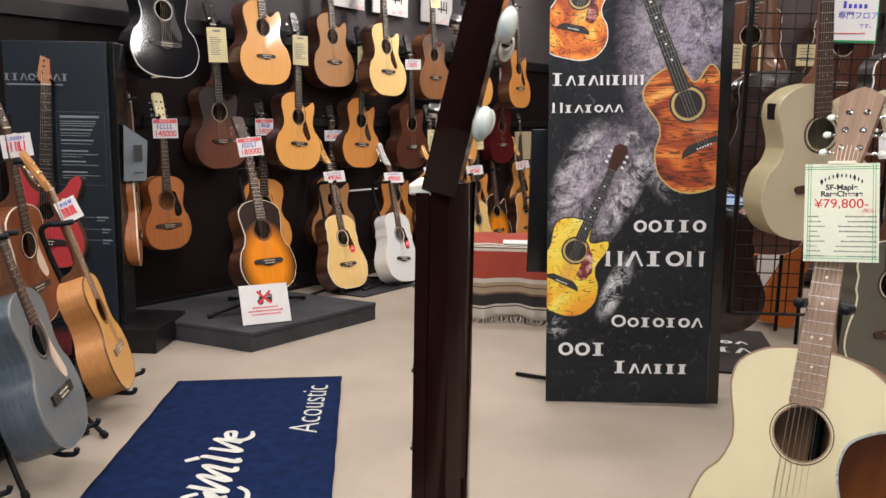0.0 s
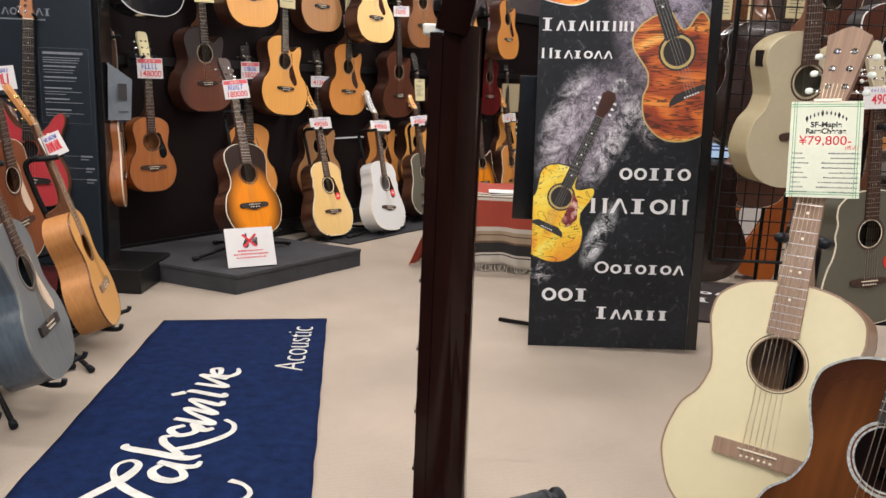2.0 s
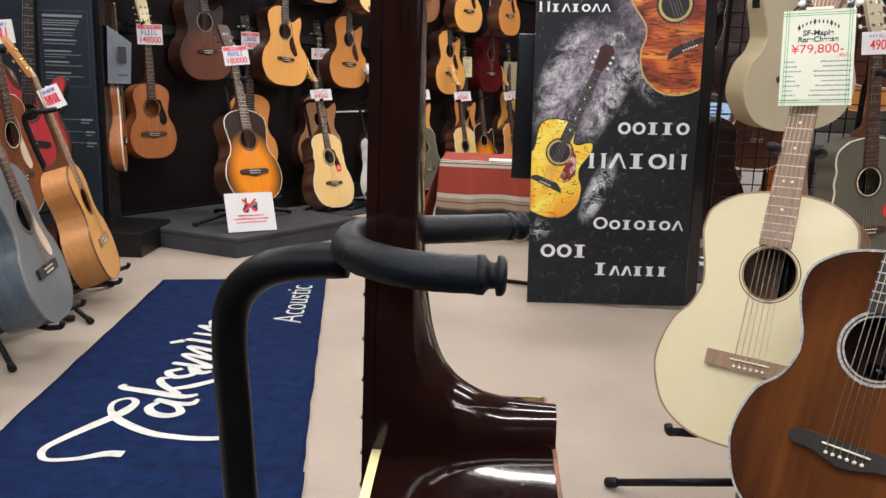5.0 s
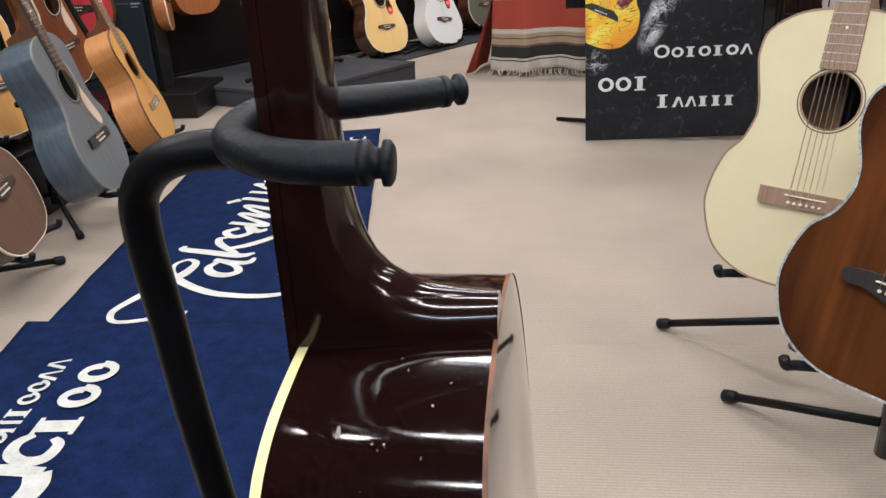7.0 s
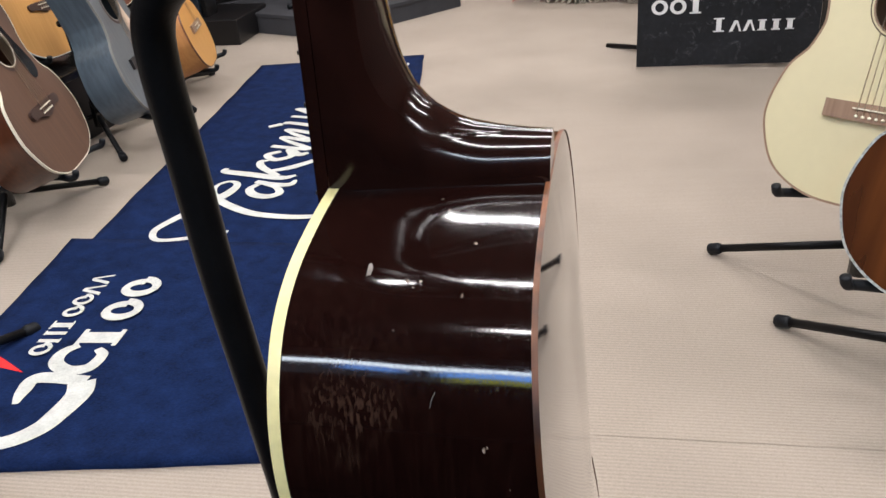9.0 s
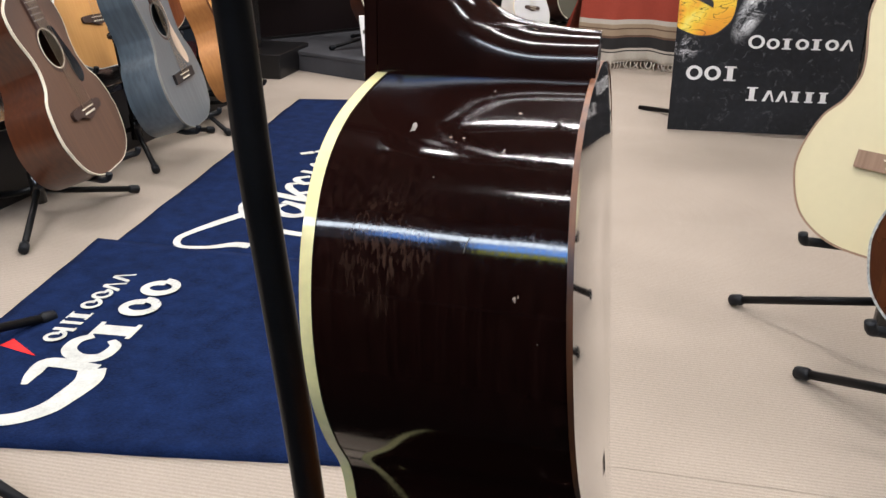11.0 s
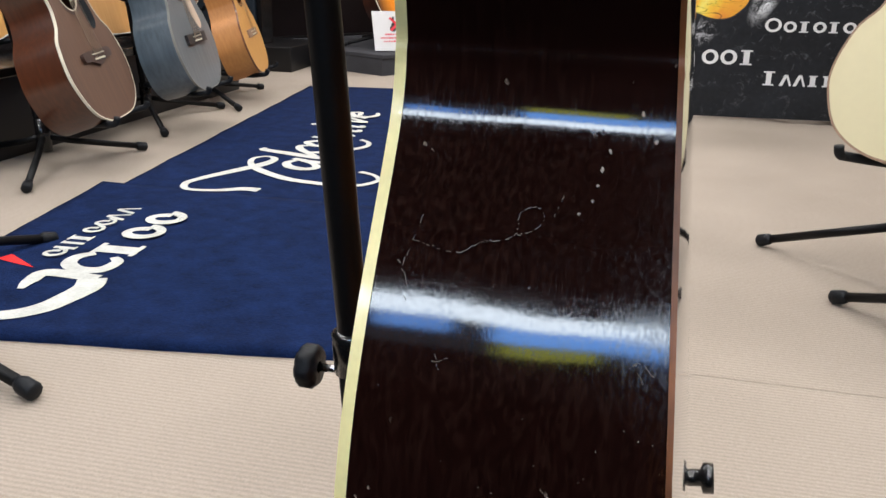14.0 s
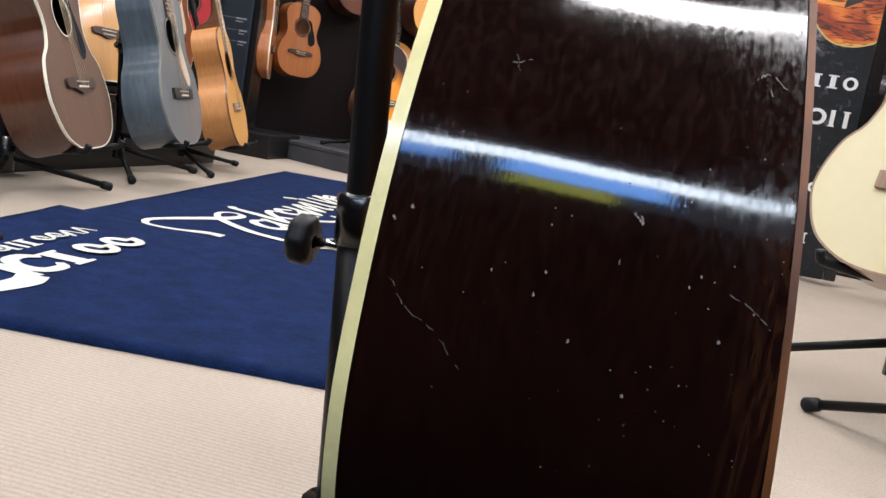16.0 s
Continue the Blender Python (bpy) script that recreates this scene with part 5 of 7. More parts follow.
# a red thin-bodied electric acoustic on the blue panel
def electric_outline():
    pts = [(0, 0), (0.09, 0.006), (0.145, 0.04), (0.165, 0.10), (0.155, 0.165), (0.125, 0.225), (0.118, 0.275), (0.135, 0.33), (0.150, 0.385), (0.135, 0.415), (0.105, 0.40), (0.075, 0.355), (0.04, 0.325), (0, 0.335), (-0.05, 0.345), (-0.085, 0.385), (-0.115, 0.44), (-0.150, 0.455), (-0.165, 0.42), (-0.150, 0.35), (-0.132, 0.28), (-0.140, 0.215), (-0.168, 0.15), (-0.172, 0.09), (-0.14, 0.03), (-0.08, 0.004)]
    return [(q.x, q.y) for q in catmull([(x, z, 0) for x, z in pts], 5, True)]


G_RED = put((-2.15, 3.915, 0.43), 8, 2, 2.5, 1.12, "red double cutaway electric acoustic guitar on the blue panel", WALLG, dict(STYLE), outline=electric_outline(), L=0.335, hole=0.25, hole_r=0.036, bridge=0.115, nut=0.80, d0=0.045, d1=0.05, heel=-0.012,
            top=REDTOP, side=MAHOGANY, bind=NECKWOOD, board=EBONY, bridge_mat=EBONY, head_shape="six", head=TAN_MAH)
G_N1 = put((-1.63, 2.62, 0.30), 88, 14, 0, 1.02, "natural spruce guitar with white edging on the low bench", ROWG, DR, on=0.262, top=ORANGE, side=DARKMAH, bind=WHITE)
G_N0 = put((-1.80, 2.14, 0.30), 88, 14, 0, 1.02, "natural spruce guitar with dark guard on the low bench", ROWG, DR, on=0.262, top=ORANGE, side=DARKMAH, bind=WHITE)
G_N2 = put((-2.15, 3.10, 0.30), 80, 8, 0, 1.02, "red brown mahogany guitar on the low bench", ROWG, DR, on=0.262, top=MAHOGANY, side=MAHOGANY)

# an empty stand by the near end of the mats
def empty_stand():
    s = thing("guitar_stand", pose(0, 0, 0), "empty black tubular guitar stand by the mats", "guitar stand", "guitar stands")
    tube("pole", catmull([(-1.10, 0.98, 0.10), (-1.13, 0.96, 0.45), (-1.17, 0.93, 0.75), (-1.12, 0.97, 0.80)], 4), 0.011, BLACK, s)
    tube("hub", [(-1.10, 0.98, 0.06), (-1.10, 0.98, 0.17)], 0.021, BLACKPL, s, 12)
    for x, y in ((-0.985, 1.394), (-0.59, 0.865), (-1.47, 0.90)):
        foot_tube([(-1.10, 0.98, 0.115), (x, y, 0.016)], 0.0095, "leg", s)
    for y in (1.09, 0.90):
        tube("cradle_arm", catmull([(-1.10, 0.98, 0.16), (-1.02, y, 0.165), (-0.95, y + 0.03, 0.17), (-0.92, y + 0.04, 0.19)], 4), 0.009, RUBBER, s)


empty_stand()

# guitars on and behind the wire grid
GRIDG = "guitars on the wire grid"
DARKROSE = wood("dark_rosewood_back", (0.030, 0.012, 0.009), (0.010, 0.005, 0.004), 0.25, 0.5, 120)
put((1.22, 3.70, 0.887), 185, 0, 2, 1.06, "dark rosewood guitar with white edging, turned backward behind the grid", GRIDG, DR, turned=True, top=SPRUCE, side=DARKROSE, bind=WHITE, back_bind=WHITE)
put((1.03, 3.72, 0.302), 183, 0, 2, 1.06, "near black guitar turned backward, low behind the grid", GRIDG, DR, turned=True, top=SPRUCE, side=DARKROSE, bind=WHITE, back_bind=WHITE)
put((1.62, 3.35, 0.98), 10, 0, 0, 1.0, "dark guitar behind the wire grid", GRIDG, DR, top=DARK_TOP, side=EBONY, bind=WHITE)
put((1.28, 4.26, 1.28), 5, 0, 0, 1.0, "red mahogany guitar on the rack behind the grid", GRIDG, DR, top=MAHOGANY, side=MAHOGANY)
put((1.72, 4.26, 1.24), 5, 0, 0, 1.0, "dark brown guitar on the rack behind the grid", GRIDG, DR, top=DARK_TOP, side=DARKMAH, bind=IVORY)
put((1.98, 4.26, 0.86), 5, 0, 0, 1.0, "amber guitar on the rack behind the grid", GRIDG, OM, top=CEDAR, side=MAHOGANY)
put((1.46, 4.26, 0.55), 5, 0, 0, 0.9, "brown guitar low on the rack behind the grid", GRIDG, OM, top=DARK_TOP, side=MAHOGANY)
put((2.25, 3.08, 0.62), 0, 0, 0, 1.0, "wine red guitar at the end of the grid", GRIDG, OM, top=WINE, side=WINE)


# ---- platform and its notice ----
def prism(name, pts, z0, z1, mat, parent=None, bevel=0.0):
    bm = bmesh.new()
    lo = [bm.verts.new((x, y, z0)) for x, y in pts]
    hi = [bm.verts.new((x, y, z1)) for x, y in pts]
    bm.faces.new(list(reversed(lo)))
    bm.faces.new(hi)
    for i in range(len(pts)):
        j = (i + 1) % len(pts)
        bm.faces.new((lo[i], lo[j], hi[j], hi[i]))
    if bevel:
        bmesh.ops.bevel(bm, geom=bm.edges[:], offset=bevel, segments=2, affect="EDGES", profile=0.5)
    return part(name, bm, mat, parent)


DARKFELT = material("charcoal_needle_felt", (0.055, 0.055, 0.060), 0.95, vary=0.25, scale=6, bump=0.5, bump_scale=420, fine=300, spec=0.1)
PLAT = thing("display_platform", pose(0, 0, 0), "low charcoal felt covered platform against the wall", "platform")
prism("deck", [(-1.148, 4.018), (-0.631, 4.793), (-1.50, 5.12), (-2.03, 4.345)], 0.085, 0.105, DARKFELT, PLAT, 0.003)
prism("skirt", [(-1.153, 4.024), (-0.636, 4.796), (-1.495, 5.115), (-2.025, 4.35)], 0.0, 0.085, DARKFELT, PLAT, 0.001)
BENCH = thing("bench", pose(0, 0, 0), "low black bench under the rear guitars", "bench")
prism("top", [(-1.545, 1.35), (-1.56, 3.42), (-2.6, 3.42), (-2.6, 1.35)], 0.235, 0.262, BLACKPL, BENCH, 0.004)
prism("front", [(-1.59, 1.40), (-1.60, 3.36), (-2.55, 3.36), (-2.55, 1.40)], 0.0, 0.235, TRIM, BENCH, 0.003)
RUGM = material("dark_rug", (0.02, 0.02, 0.024), 0.95, vary=0.3, scale=30, bump=0.4, bump_scale=300)
RUGT = thing("rug", pose(0, 0, 0.0015), "flat dark rug under the floor stands", "rug")
prism("carpet", [(-0.80, 5.36), (-0.42, 5.95), (-0.05, 6.5), (-0.35, 6.75), (-0.98, 5.75), (-1.05, 5.45)], 0.0, 0.008, RUGM, RUGT, 0.001)


def notice():
    m = pose(-1.118, 4.205, 0.110, 0, 0, 33) @ pose(0, 0, 0, -24, 0, 0)
    n = thing("notice_card", m, "white do-not-touch card with a crossed out guitar and hand", "notice")
    part("card", box_bm((0.262, 0.004, 0.212), (0, 0, 0.106), 0.001), PAPER, n)
    ic = [circle(-0.024, 0.118, 0.017, 16), circle(-0.020, 0.137, 0.012, 16), rect(-0.024, 0.14, -0.014, 0.182)]
    bars("guitar_icon", ic, INK_BLACK, n, -0.0034)
    bars("hand_icon", [rect(0.012, 0.112, 0.040, 0.140)] + [rect(0.012 + 0.0078 * i, 0.138, 0.0178 + 0.0078 * i, 0.163 - 0.004 * abs(i - 1.4)) for i in range(4)], INK_BLACK, n, -0.0034)
    x0 = [(-0.043, 0.172), (-0.034, 0.180), (0.036, 0.112), (0.028, 0.103)]
    x1 = [(0.030, 0.180), (0.038, 0.172), (-0.030, 0.103), (-0.040, 0.112)]
    bars("cross", [x0, x1], INK_RED, n, -0.0044)
    rng = random.Random(5)
    rows = []
    for z, h, w, c in ((0.083, 0.009, 0.14, 10), (0.064, 0.010, 0.19, 22), (0.046, 0.009, 0.16, 12)):
        x = -w / 2
        while x < w / 2:
            b = w / c * rng.uniform(0.5, 0.8)
            rows.append(rect(x, z, x + b, z + h * rng.uniform(0.7, 1)))
            x += w / c
    bars("small_print", rows, INK_RED, n, -0.0034)
    # prop behind
    part("prop", box_bm((0.06, 0.004, 0.16), (0, 0.03, 0.085), 0.001), PAPER, n)


notice()


# ---- the tall banner ----
def banner_material():
    m = material("banner_vinyl", (0.0118, 0.0130, 0.0158), 0.5, vary=0.5, scale=5, spec=0.25)
    nt = m.node_tree
    bsdf = nt.nodes["Principled BSDF"]
    col = bsdf.inputs["Base Color"].links[0].from_socket
    tc = nt.nodes.new("ShaderNodeTexCoord")

    bend = nt.nodes.new("ShaderNodeTexNoise")
    bend.inputs["Scale"].default_value = 9
    bend.inputs["Detail"].default_value = 4
    link(nt, tc.outputs["Object"], bend.inputs["Vector"])
    shift = nt.nodes.new("ShaderNodeVectorMath")
    shift.operation = "MULTIPLY_ADD"
    shift.inputs[1].default_value = (0.34, 0.0, 0.34)
    link(nt, bend.outputs["Color"], shift.inputs[0])
    link(nt, tc.outputs["Object"], shift.inputs[2])
    net = nt.nodes.new("ShaderNodeTexVoronoi")
    net.feature = "DISTANCE_TO_EDGE"
    net.inputs["Scale"].default_value = 30
    link(nt, shift.outputs[0], net.inputs["Vector"])
    crack = nt.nodes.new("ShaderNodeMapRange")
    crack.inputs["From Min"].default_value, crack.inputs["From Max"].default_value = 0.01, 0.10
    crack.inputs["To Min"].default_value = 0.42
    link(nt, net.outputs["Distance"], crack.inputs["Value"])

    def smudge(cx, cz, rx, rz, turn, paint, lo, hi, scale, col):
        mp = nt.nodes.new("ShaderNodeMapping")
        mp.vector_type = "TEXTURE"
        mp.inputs["Location"].default_value = (cx, 0, cz)
        mp.inputs["Rotation"].default_value = (0, radians(turn), 0)
        mp.inputs["Scale"].default_value = (rx, 1000, rz)
        link(nt, tc.outputs["Object"], mp.inputs["Vector"])
        ln = nt.nodes.new("ShaderNodeVectorMath")
        ln.operation = "LENGTH"
        link(nt, mp.outputs[0], ln.inputs[0])
        fall = nt.nodes.new("ShaderNodeMapRange")
        fall.inputs["From Min"].default_value, fall.inputs["From Max"].default_value = 1.05, 0.45
        link(nt, ln.outputs["Value"], fall.inputs["Value"])
        nz = nt.nodes.new("ShaderNodeTexNoise")
        nz.inputs["Scale"].default_value = scale
        nz.inputs["Detail"].default_value = 10
        nz.inputs["Roughness"].default_value = 0.8
        nz.inputs["Distortion"].default_value = 0.9
        link(nt, tc.outputs["Object"], nz.inputs["Vector"])
        k = nt.nodes.new("ShaderNodeMapRange")
        k.inputs["From Min"].default_value, k.inputs["From Max"].default_value = lo, hi
        link(nt, nz.outputs["Fac"], k.inputs["Value"])
        mu = nt.nodes.new("ShaderNodeMath")
        mu.operation = "MULTIPLY"
        link(nt, fall.outputs[0], mu.inputs[0])
        link(nt, k.outputs[0], mu.inputs[1])
        lines = nt.nodes.new("ShaderNodeMath")
        lines.operation = "MULTIPLY"
        link(nt, mu.outputs[0], lines.inputs[0])
        link(nt, crack.outputs["Result"], lines.inputs[1])
        mc = nt.nodes.new("ShaderNodeMix")
        mc.data_type = "RGBA"
        ins = [s for s in mc.inputs if s.type == "RGBA"]
        link(nt, lines.outputs[0], mc.inputs["Factor"])
        link(nt, col, ins[0])
        ins[1].default_value = (*paint, 1)
        return [s for s in mc.outputs if s.type == "RGBA"][0]

    grey = (0.36, 0.31, 0.37)
    col = smudge(0.20, 0.93, 0.14, 0.32, 24, grey, 0.36, 0.56, 11, col)
    col = smudge(0.12, 0.97, 0.09, 0.26, 24, (0.72, 0.68, 0.72), 0.44, 0.62, 9, col)
    col = smudge(0.31, 0.88, 0.06, 0.24, 27, (0.74, 0.71, 0.75), 0.42, 0.60, 14, col)
    col = smudge(0.62, 1.58, 0.11, 0.22, -18, (0.66, 0.62, 0.68), 0.46, 0.64, 10, col)
    col = smudge(0.42, 1.48, 0.05, 0.20, -20, (0.60, 0.57, 0.62), 0.44, 0.62, 12, col)
    col = smudge(0.42, 0.99, 0.05, 0.16, -30, (0.56, 0.52, 0.56), 0.46, 0.62, 14, col)
    col = smudge(0.48, 1.35, 0.19, 0.46, -14, grey, 0.36, 0.56, 11, col)
    col = smudge(0.58, 1.55, 0.13, 0.22, -14, (0.42, 0.37, 0.48), 0.40, 0.60, 12, col)
    col = smudge(0.285, 0.50, 0.05, 0.16, 24, (0.80, 0.82, 0.84), 0.42, 0.56, 14, col)
    col = smudge(0.33, 1.12, 0.05, 0.03, -30, (0.7, 0.7, 0.7), 0.46, 0.58, 34, col)
    col = smudge(0.34, 0.85, 0.60, 1.10, 0, (0.22, 0.23, 0.25), 0.56, 0.74, 22, col)
    col = smudge(0.34, 0.15, 0.60, 0.20, 0, (0.25, 0.26, 0.28), 0.62, 0.74, 40, col)
    col = smudge(0.04, 0.33, 0.06, 0.06, 0, (0.5, 0.5, 0.52), 0.5, 0.6, 40, col)
    link(nt, col, bsdf.inputs["Base Color"])
    return m


def paint(name, stops, scale, stretch=(1, 1, 1), line=(0.02, 0.008, 0.004), ink=(9, (1, 1, 2.2), 0.012, 0)):
    """Painterly flames: warped noise through a ramp."""
    m = bpy.data.materials.new(name)
    m.use_nodes = True
    nt = m.node_tree
    bsdf = nt.nodes["Principled BSDF"]
    bsdf.inputs["Roughness"].default_value = 0.5
    tc = nt.nodes.new("ShaderNodeTexCoord")
    mp = nt.nodes.new("ShaderNodeMapping")
    mp.inputs["Scale"].default_value = stretch
    link(nt, tc.outputs["Object"], mp.inputs["Vector"])
    nz = nt.nodes.new("ShaderNodeTexNoise")
    nz.inputs["Scale"].default_value = scale
    nz.inputs["Detail"].default_value = 6
    nz.inputs["Distortion"].default_value = 1.2
    link(nt, mp.outputs[0], nz.inputs["Vector"])
    r = nt.nodes.new("ShaderNodeValToRGB")
    els = r.color_ramp.elements
    els[0].position, els[0].color = stops[0][0], (*stops[0][1], 1)
    els[1].position, els[1].color = stops[-1][0], (*stops[-1][1], 1)
    for p, c in stops[1:-1]:
        e = els.new(p)
        e.color = (*c, 1)
    link(nt, nz.outputs["Fac"], r.inputs["Fac"])
    mp2 = nt.nodes.new("ShaderNodeMapping")
    mp2.inputs["Scale"].default_value = ink[1]
    mp2.inputs["Rotation"].default_value = (0, radians(ink[3]), 0)
    link(nt, tc.outputs["Object"], mp2.inputs["Vector"])
    flow = nt.nodes.new("ShaderNodeTexNoise")
    flow.inputs["Scale"].default_value = ink[0]
    flow.inputs["Detail"].default_value = 3
    flow.inputs["Distortion"].default_value = 0.6
    link(nt, mp2.outputs[0], flow.inputs["Vector"])
    level = nt.nodes.new("ShaderNodeMath")
    level.operation = "PINGPONG"
    level.inputs[1].default_value = 0.06
    link(nt, flow.outputs["Fac"], level.inputs[0])
    stroke = nt.nodes.new("ShaderNodeMapRange")
    stroke.inputs["From Min"].default_value, stroke.inputs["From Max"].default_value = ink[2], ink[2] * 0.4
    link(nt, level.outputs[0], stroke.inputs["Value"])
    thin = nt.nodes.new("ShaderNodeMath")
    thin.operation = "MULTIPLY"
    link(nt, stroke.outputs["Result"], thin.inputs[0])
    thin.inputs[1].default_value = 0.8
    mc = nt.nodes.new("ShaderNodeMix")
    mc.data_type = "RGBA"
    ins = [q for q in mc.inputs if q.type == "RGBA"]
    link(nt, thin.outputs[0], mc.inputs["Factor"])
    link(nt, r.outputs["Color"], ins[0])
    ins[1].default_value = (*line, 1)
    link(nt, [q for q in mc.outputs if q.type == "RGBA"][0], bsdf.inputs["Base Color"])
    return m


def banner():
    b = thing("banner", pose(0.315, 3.478, 0.006, -0.8, 0, 0) @ pose(0, 0, 0, 0, -1.6, 0), "tall black banner with painted guitars and white maker names", "banner")
    vinyl = banner_material()
    H = 1.92
    part("panel", box_bm((0.680, 0.010, H), (0.340, 0.005, H / 2), 0.001), vinyl, b)
    part("side_post", box_bm((0.045, 0.045, H), (0.7045, 0.022, H / 2), 0.003), BLACKPL, b)
    tube("foot", [(0.42, 0.03, 0.03), (-0.12, 0.36, 0.010)], 0.010, BLACK, b)
    tube("foot", [(0.50, 0.03, 0.03), (0.70, 0.36, 0.010)], 0.010, BLACK, b)
    tube("mast", [(0.36, 0.035, 0.02), (0.36, 0.035, H)], 0.012, BLACK, b)

    def mark(forms, x0, z0, x1, z1, bold, tall=1.28):
        for cluster in strokes(forms, x1 - x0, z1 - z0, bold, tall):
            bars("letter_mark", [[(x + x0, z + z0) for x, z in r] for r in cluster], PRINT_WHITE, b, -0.0012)

    mark("ivivninn", 0.010, 1.335, 0.385, 1.385, 0.0105)
    mark("niviovv", 0.012, 1.226, 0.305, 1.266, 0.009)
    mark("ooiio", 0.355, 0.735, 0.655, 0.785, 0.013, 1.0)
    mark("nvion", 0.240, 0.592, 0.655, 0.655, 0.016, 1.0)
    mark("ooioiov", 0.272, 0.332, 0.655, 0.384, 0.0115)
    mark("ooi", 0.052, 0.205, 0.262, 0.262, 0.0145, 1.0)
    mark("ivviii", 0.285, 0.130, 0.603, 0.184, 0.013)

    def painted(x, z, turn, size, top, ring, cut, guard=None, nut=0.86):
        """A flat painted guitar: the sole of its body at x, z, turned about it."""
        c, s = math.cos(radians(turn)), math.sin(radians(turn))
        tr = lambda p: (x + size * (p[0] * c + p[1] * s), z + size * (-p[0] * s + p[1] * c))
        lim = lambda p: (min(max(p[0], 0.001), 0.679), min(p[1], 1.915))
        sh = lambda pts: [lim(tr(p)) for p in pts]
        o = body_outline(0.2, 0.13, 0.15, 0.505, cut, 4)
        k = 0
        for nm, pts, mt in (("painted_rim", [(q[0], q[1]) for q in inset(o, -0.006)], ring), ("painted_body", o, top), ("painted_rosette", circle(0, 0.345, 0.074, 24), INK_BLACK), ("painted_ring", circle(0, 0.345, 0.066, 24), INK_GOLD), ("painted_hole", circle(0, 0.345, 0.055, 24), EBONY),
                            ("painted_bridge", [(-0.098, 0.150), (0.098, 0.150), (0.088, 0.172), (0.058, 0.190), (-0.058, 0.190), (-0.088, 0.172)], INK_BLACK), ("painted_neck", [(-0.029, 0.40), (0.029, 0.40), (0.022, nut), (-0.022, nut)], INK_BLACK),
                            ("painted_head", [(-0.023, nut), (0.023, nut), (0.038, nut + 0.115), (0.02, nut + 0.14), (-0.02, nut + 0.14), (-0.038, nut + 0.115)], DARKMAH)):
            k += 1
            pp = sh(pts)
            if max(p[0] for p in pp) - min(p[0] for p in pp) < 0.002:
                continue
            flat(nm, [pp], mt, b, -0.0006 - 0.0004 * k)
        if guard:
            flat("painted_guard", [sh([(0.045, 0.39), (0.09, 0.36), (0.125, 0.27), (0.10, 0.215), (0.055, 0.225), (0.055, 0.29), (0.062, 0.33)])], guard, b, -0.0042)
        fr = []
        for i in range(12):
            zz = nut - 0.68 * (1 - 2 ** (-i / 12))
            fr.append(sh([(-0.022, zz), (0.022, zz), (0.022, zz - 0.002), (-0.022, zz - 0.002)]))
        bars("painted_frets", fr, INK_GREY, b, -0.0046, 0.0002)
        dots = [sh(circle(0, nut - 0.68 * (1 - 2 ** (-(i - 0.5) / 12)), 0.005, 6)) for i in (3, 5, 7, 9, 12)] + [sh(rect(k * 0.043 - 0.008, q - 0.006, k * 0.043 + 0.008, q + 0.006)) for k in (-1, 1) for q in (nut + 0.03, nut + 0.06, nut + 0.09)]
        bars("painted_pearl", dots, PRINT_WHITE, b, -0.0048, 0.0002)
        for i in range(4):
            bars("painted_string", [sh([(-0.018 + 0.012 * i, 0.175), (-0.0165 + 0.012 * i, 0.175), (-0.0165 + 0.012 * i, nut), (-0.018 + 0.012 * i, nut)])], INK_GREY, b, -0.0050, 0.0002)
        bars("painted_pins", [sh(circle(-0.0275 + 0.011 * i, 0.165, 0.004, 8)) for i in range(6)], PRINT_WHITE, b, -0.0052, 0.0002)

    yellow = paint("painted_yellow", [(0.28, (0.70, 0.25, 0.02)), (0.40, (0.82, 0.42, 0.03)), (0.50, (0.85, 0.60, 0.05)), (0.6, (0.86, 0.74, 0.16)), (0.75, (0.88, 0.84, 0.45))], 4.5, (1.3, 1, 0.7), ink=(6, (1, 1, 2.6), 0.006, 40))
    orange = paint("painted_orange", [(0.28, (0.07, 0.010, 0.006)), (0.42, (0.32, 0.050, 0.012)), (0.52, (0.60, 0.15, 0.022)), (0.64, (0.80, 0.36, 0.07)), (0.78, (0.88, 0.68, 0.30))], 6, (0.6, 1, 1.3), ink=(7, (0.5, 1, 3.6), 0.019, -8))
    amber = paint("painted_amber", [(0.3, (0.30, 0.03, 0.01)), (0.5, (0.75, 0.2, 0.02)), (0.7, (0.85, 0.6, 0.1))], 9)
    red = paint("painted_red", [(0.35, (0.03, 0.01, 0.01)), (0.5, (0.25, 0.03, 0.03)), (0.68, (0.7, 0.45, 0.4))], 30)
    painted(0.010, 0.403, 23.0, 0.80, yellow, INK_BLACK, True, red, 0.80)
    painted(0.690, 0.930, -22.0, 1.02, orange, INK_GOLD, True)
    painted(0.070, 1.445, 12.0, 0.70, amber, PRINT_WHITE, True, red)


banner()
BOARD = thing("display_board", pose(0, 0, 0), "narrow black board on a stand behind the banner", "display board")
part("board", box_bm((0.30, 0.03, 0.66), (0.375, 3.86, 0.83), 0.004), BLACKPL, BOARD)
tube("post", [(0.42, 3.87, 0.0), (0.42, 3.87, 0.52)], 0.012, BLACK, BOARD)


# ---- floor mats ----
def pile_material(name, base, vary=0.5):
    m = material(name, base, 0.95, vary=vary, scale=24, bump=1.0, bump_scale=240, fine=170, spec=0.1)
    return m


NAVY = pile_material("navy_pile", (0.0054, 0.0136, 0.052))
MATWHITE = pile_material("white_pile", (0.54, 0.54, 0.50), 0.2)
MATRED = pile_material("red_pile", (0.6, 0.03, 0.03))


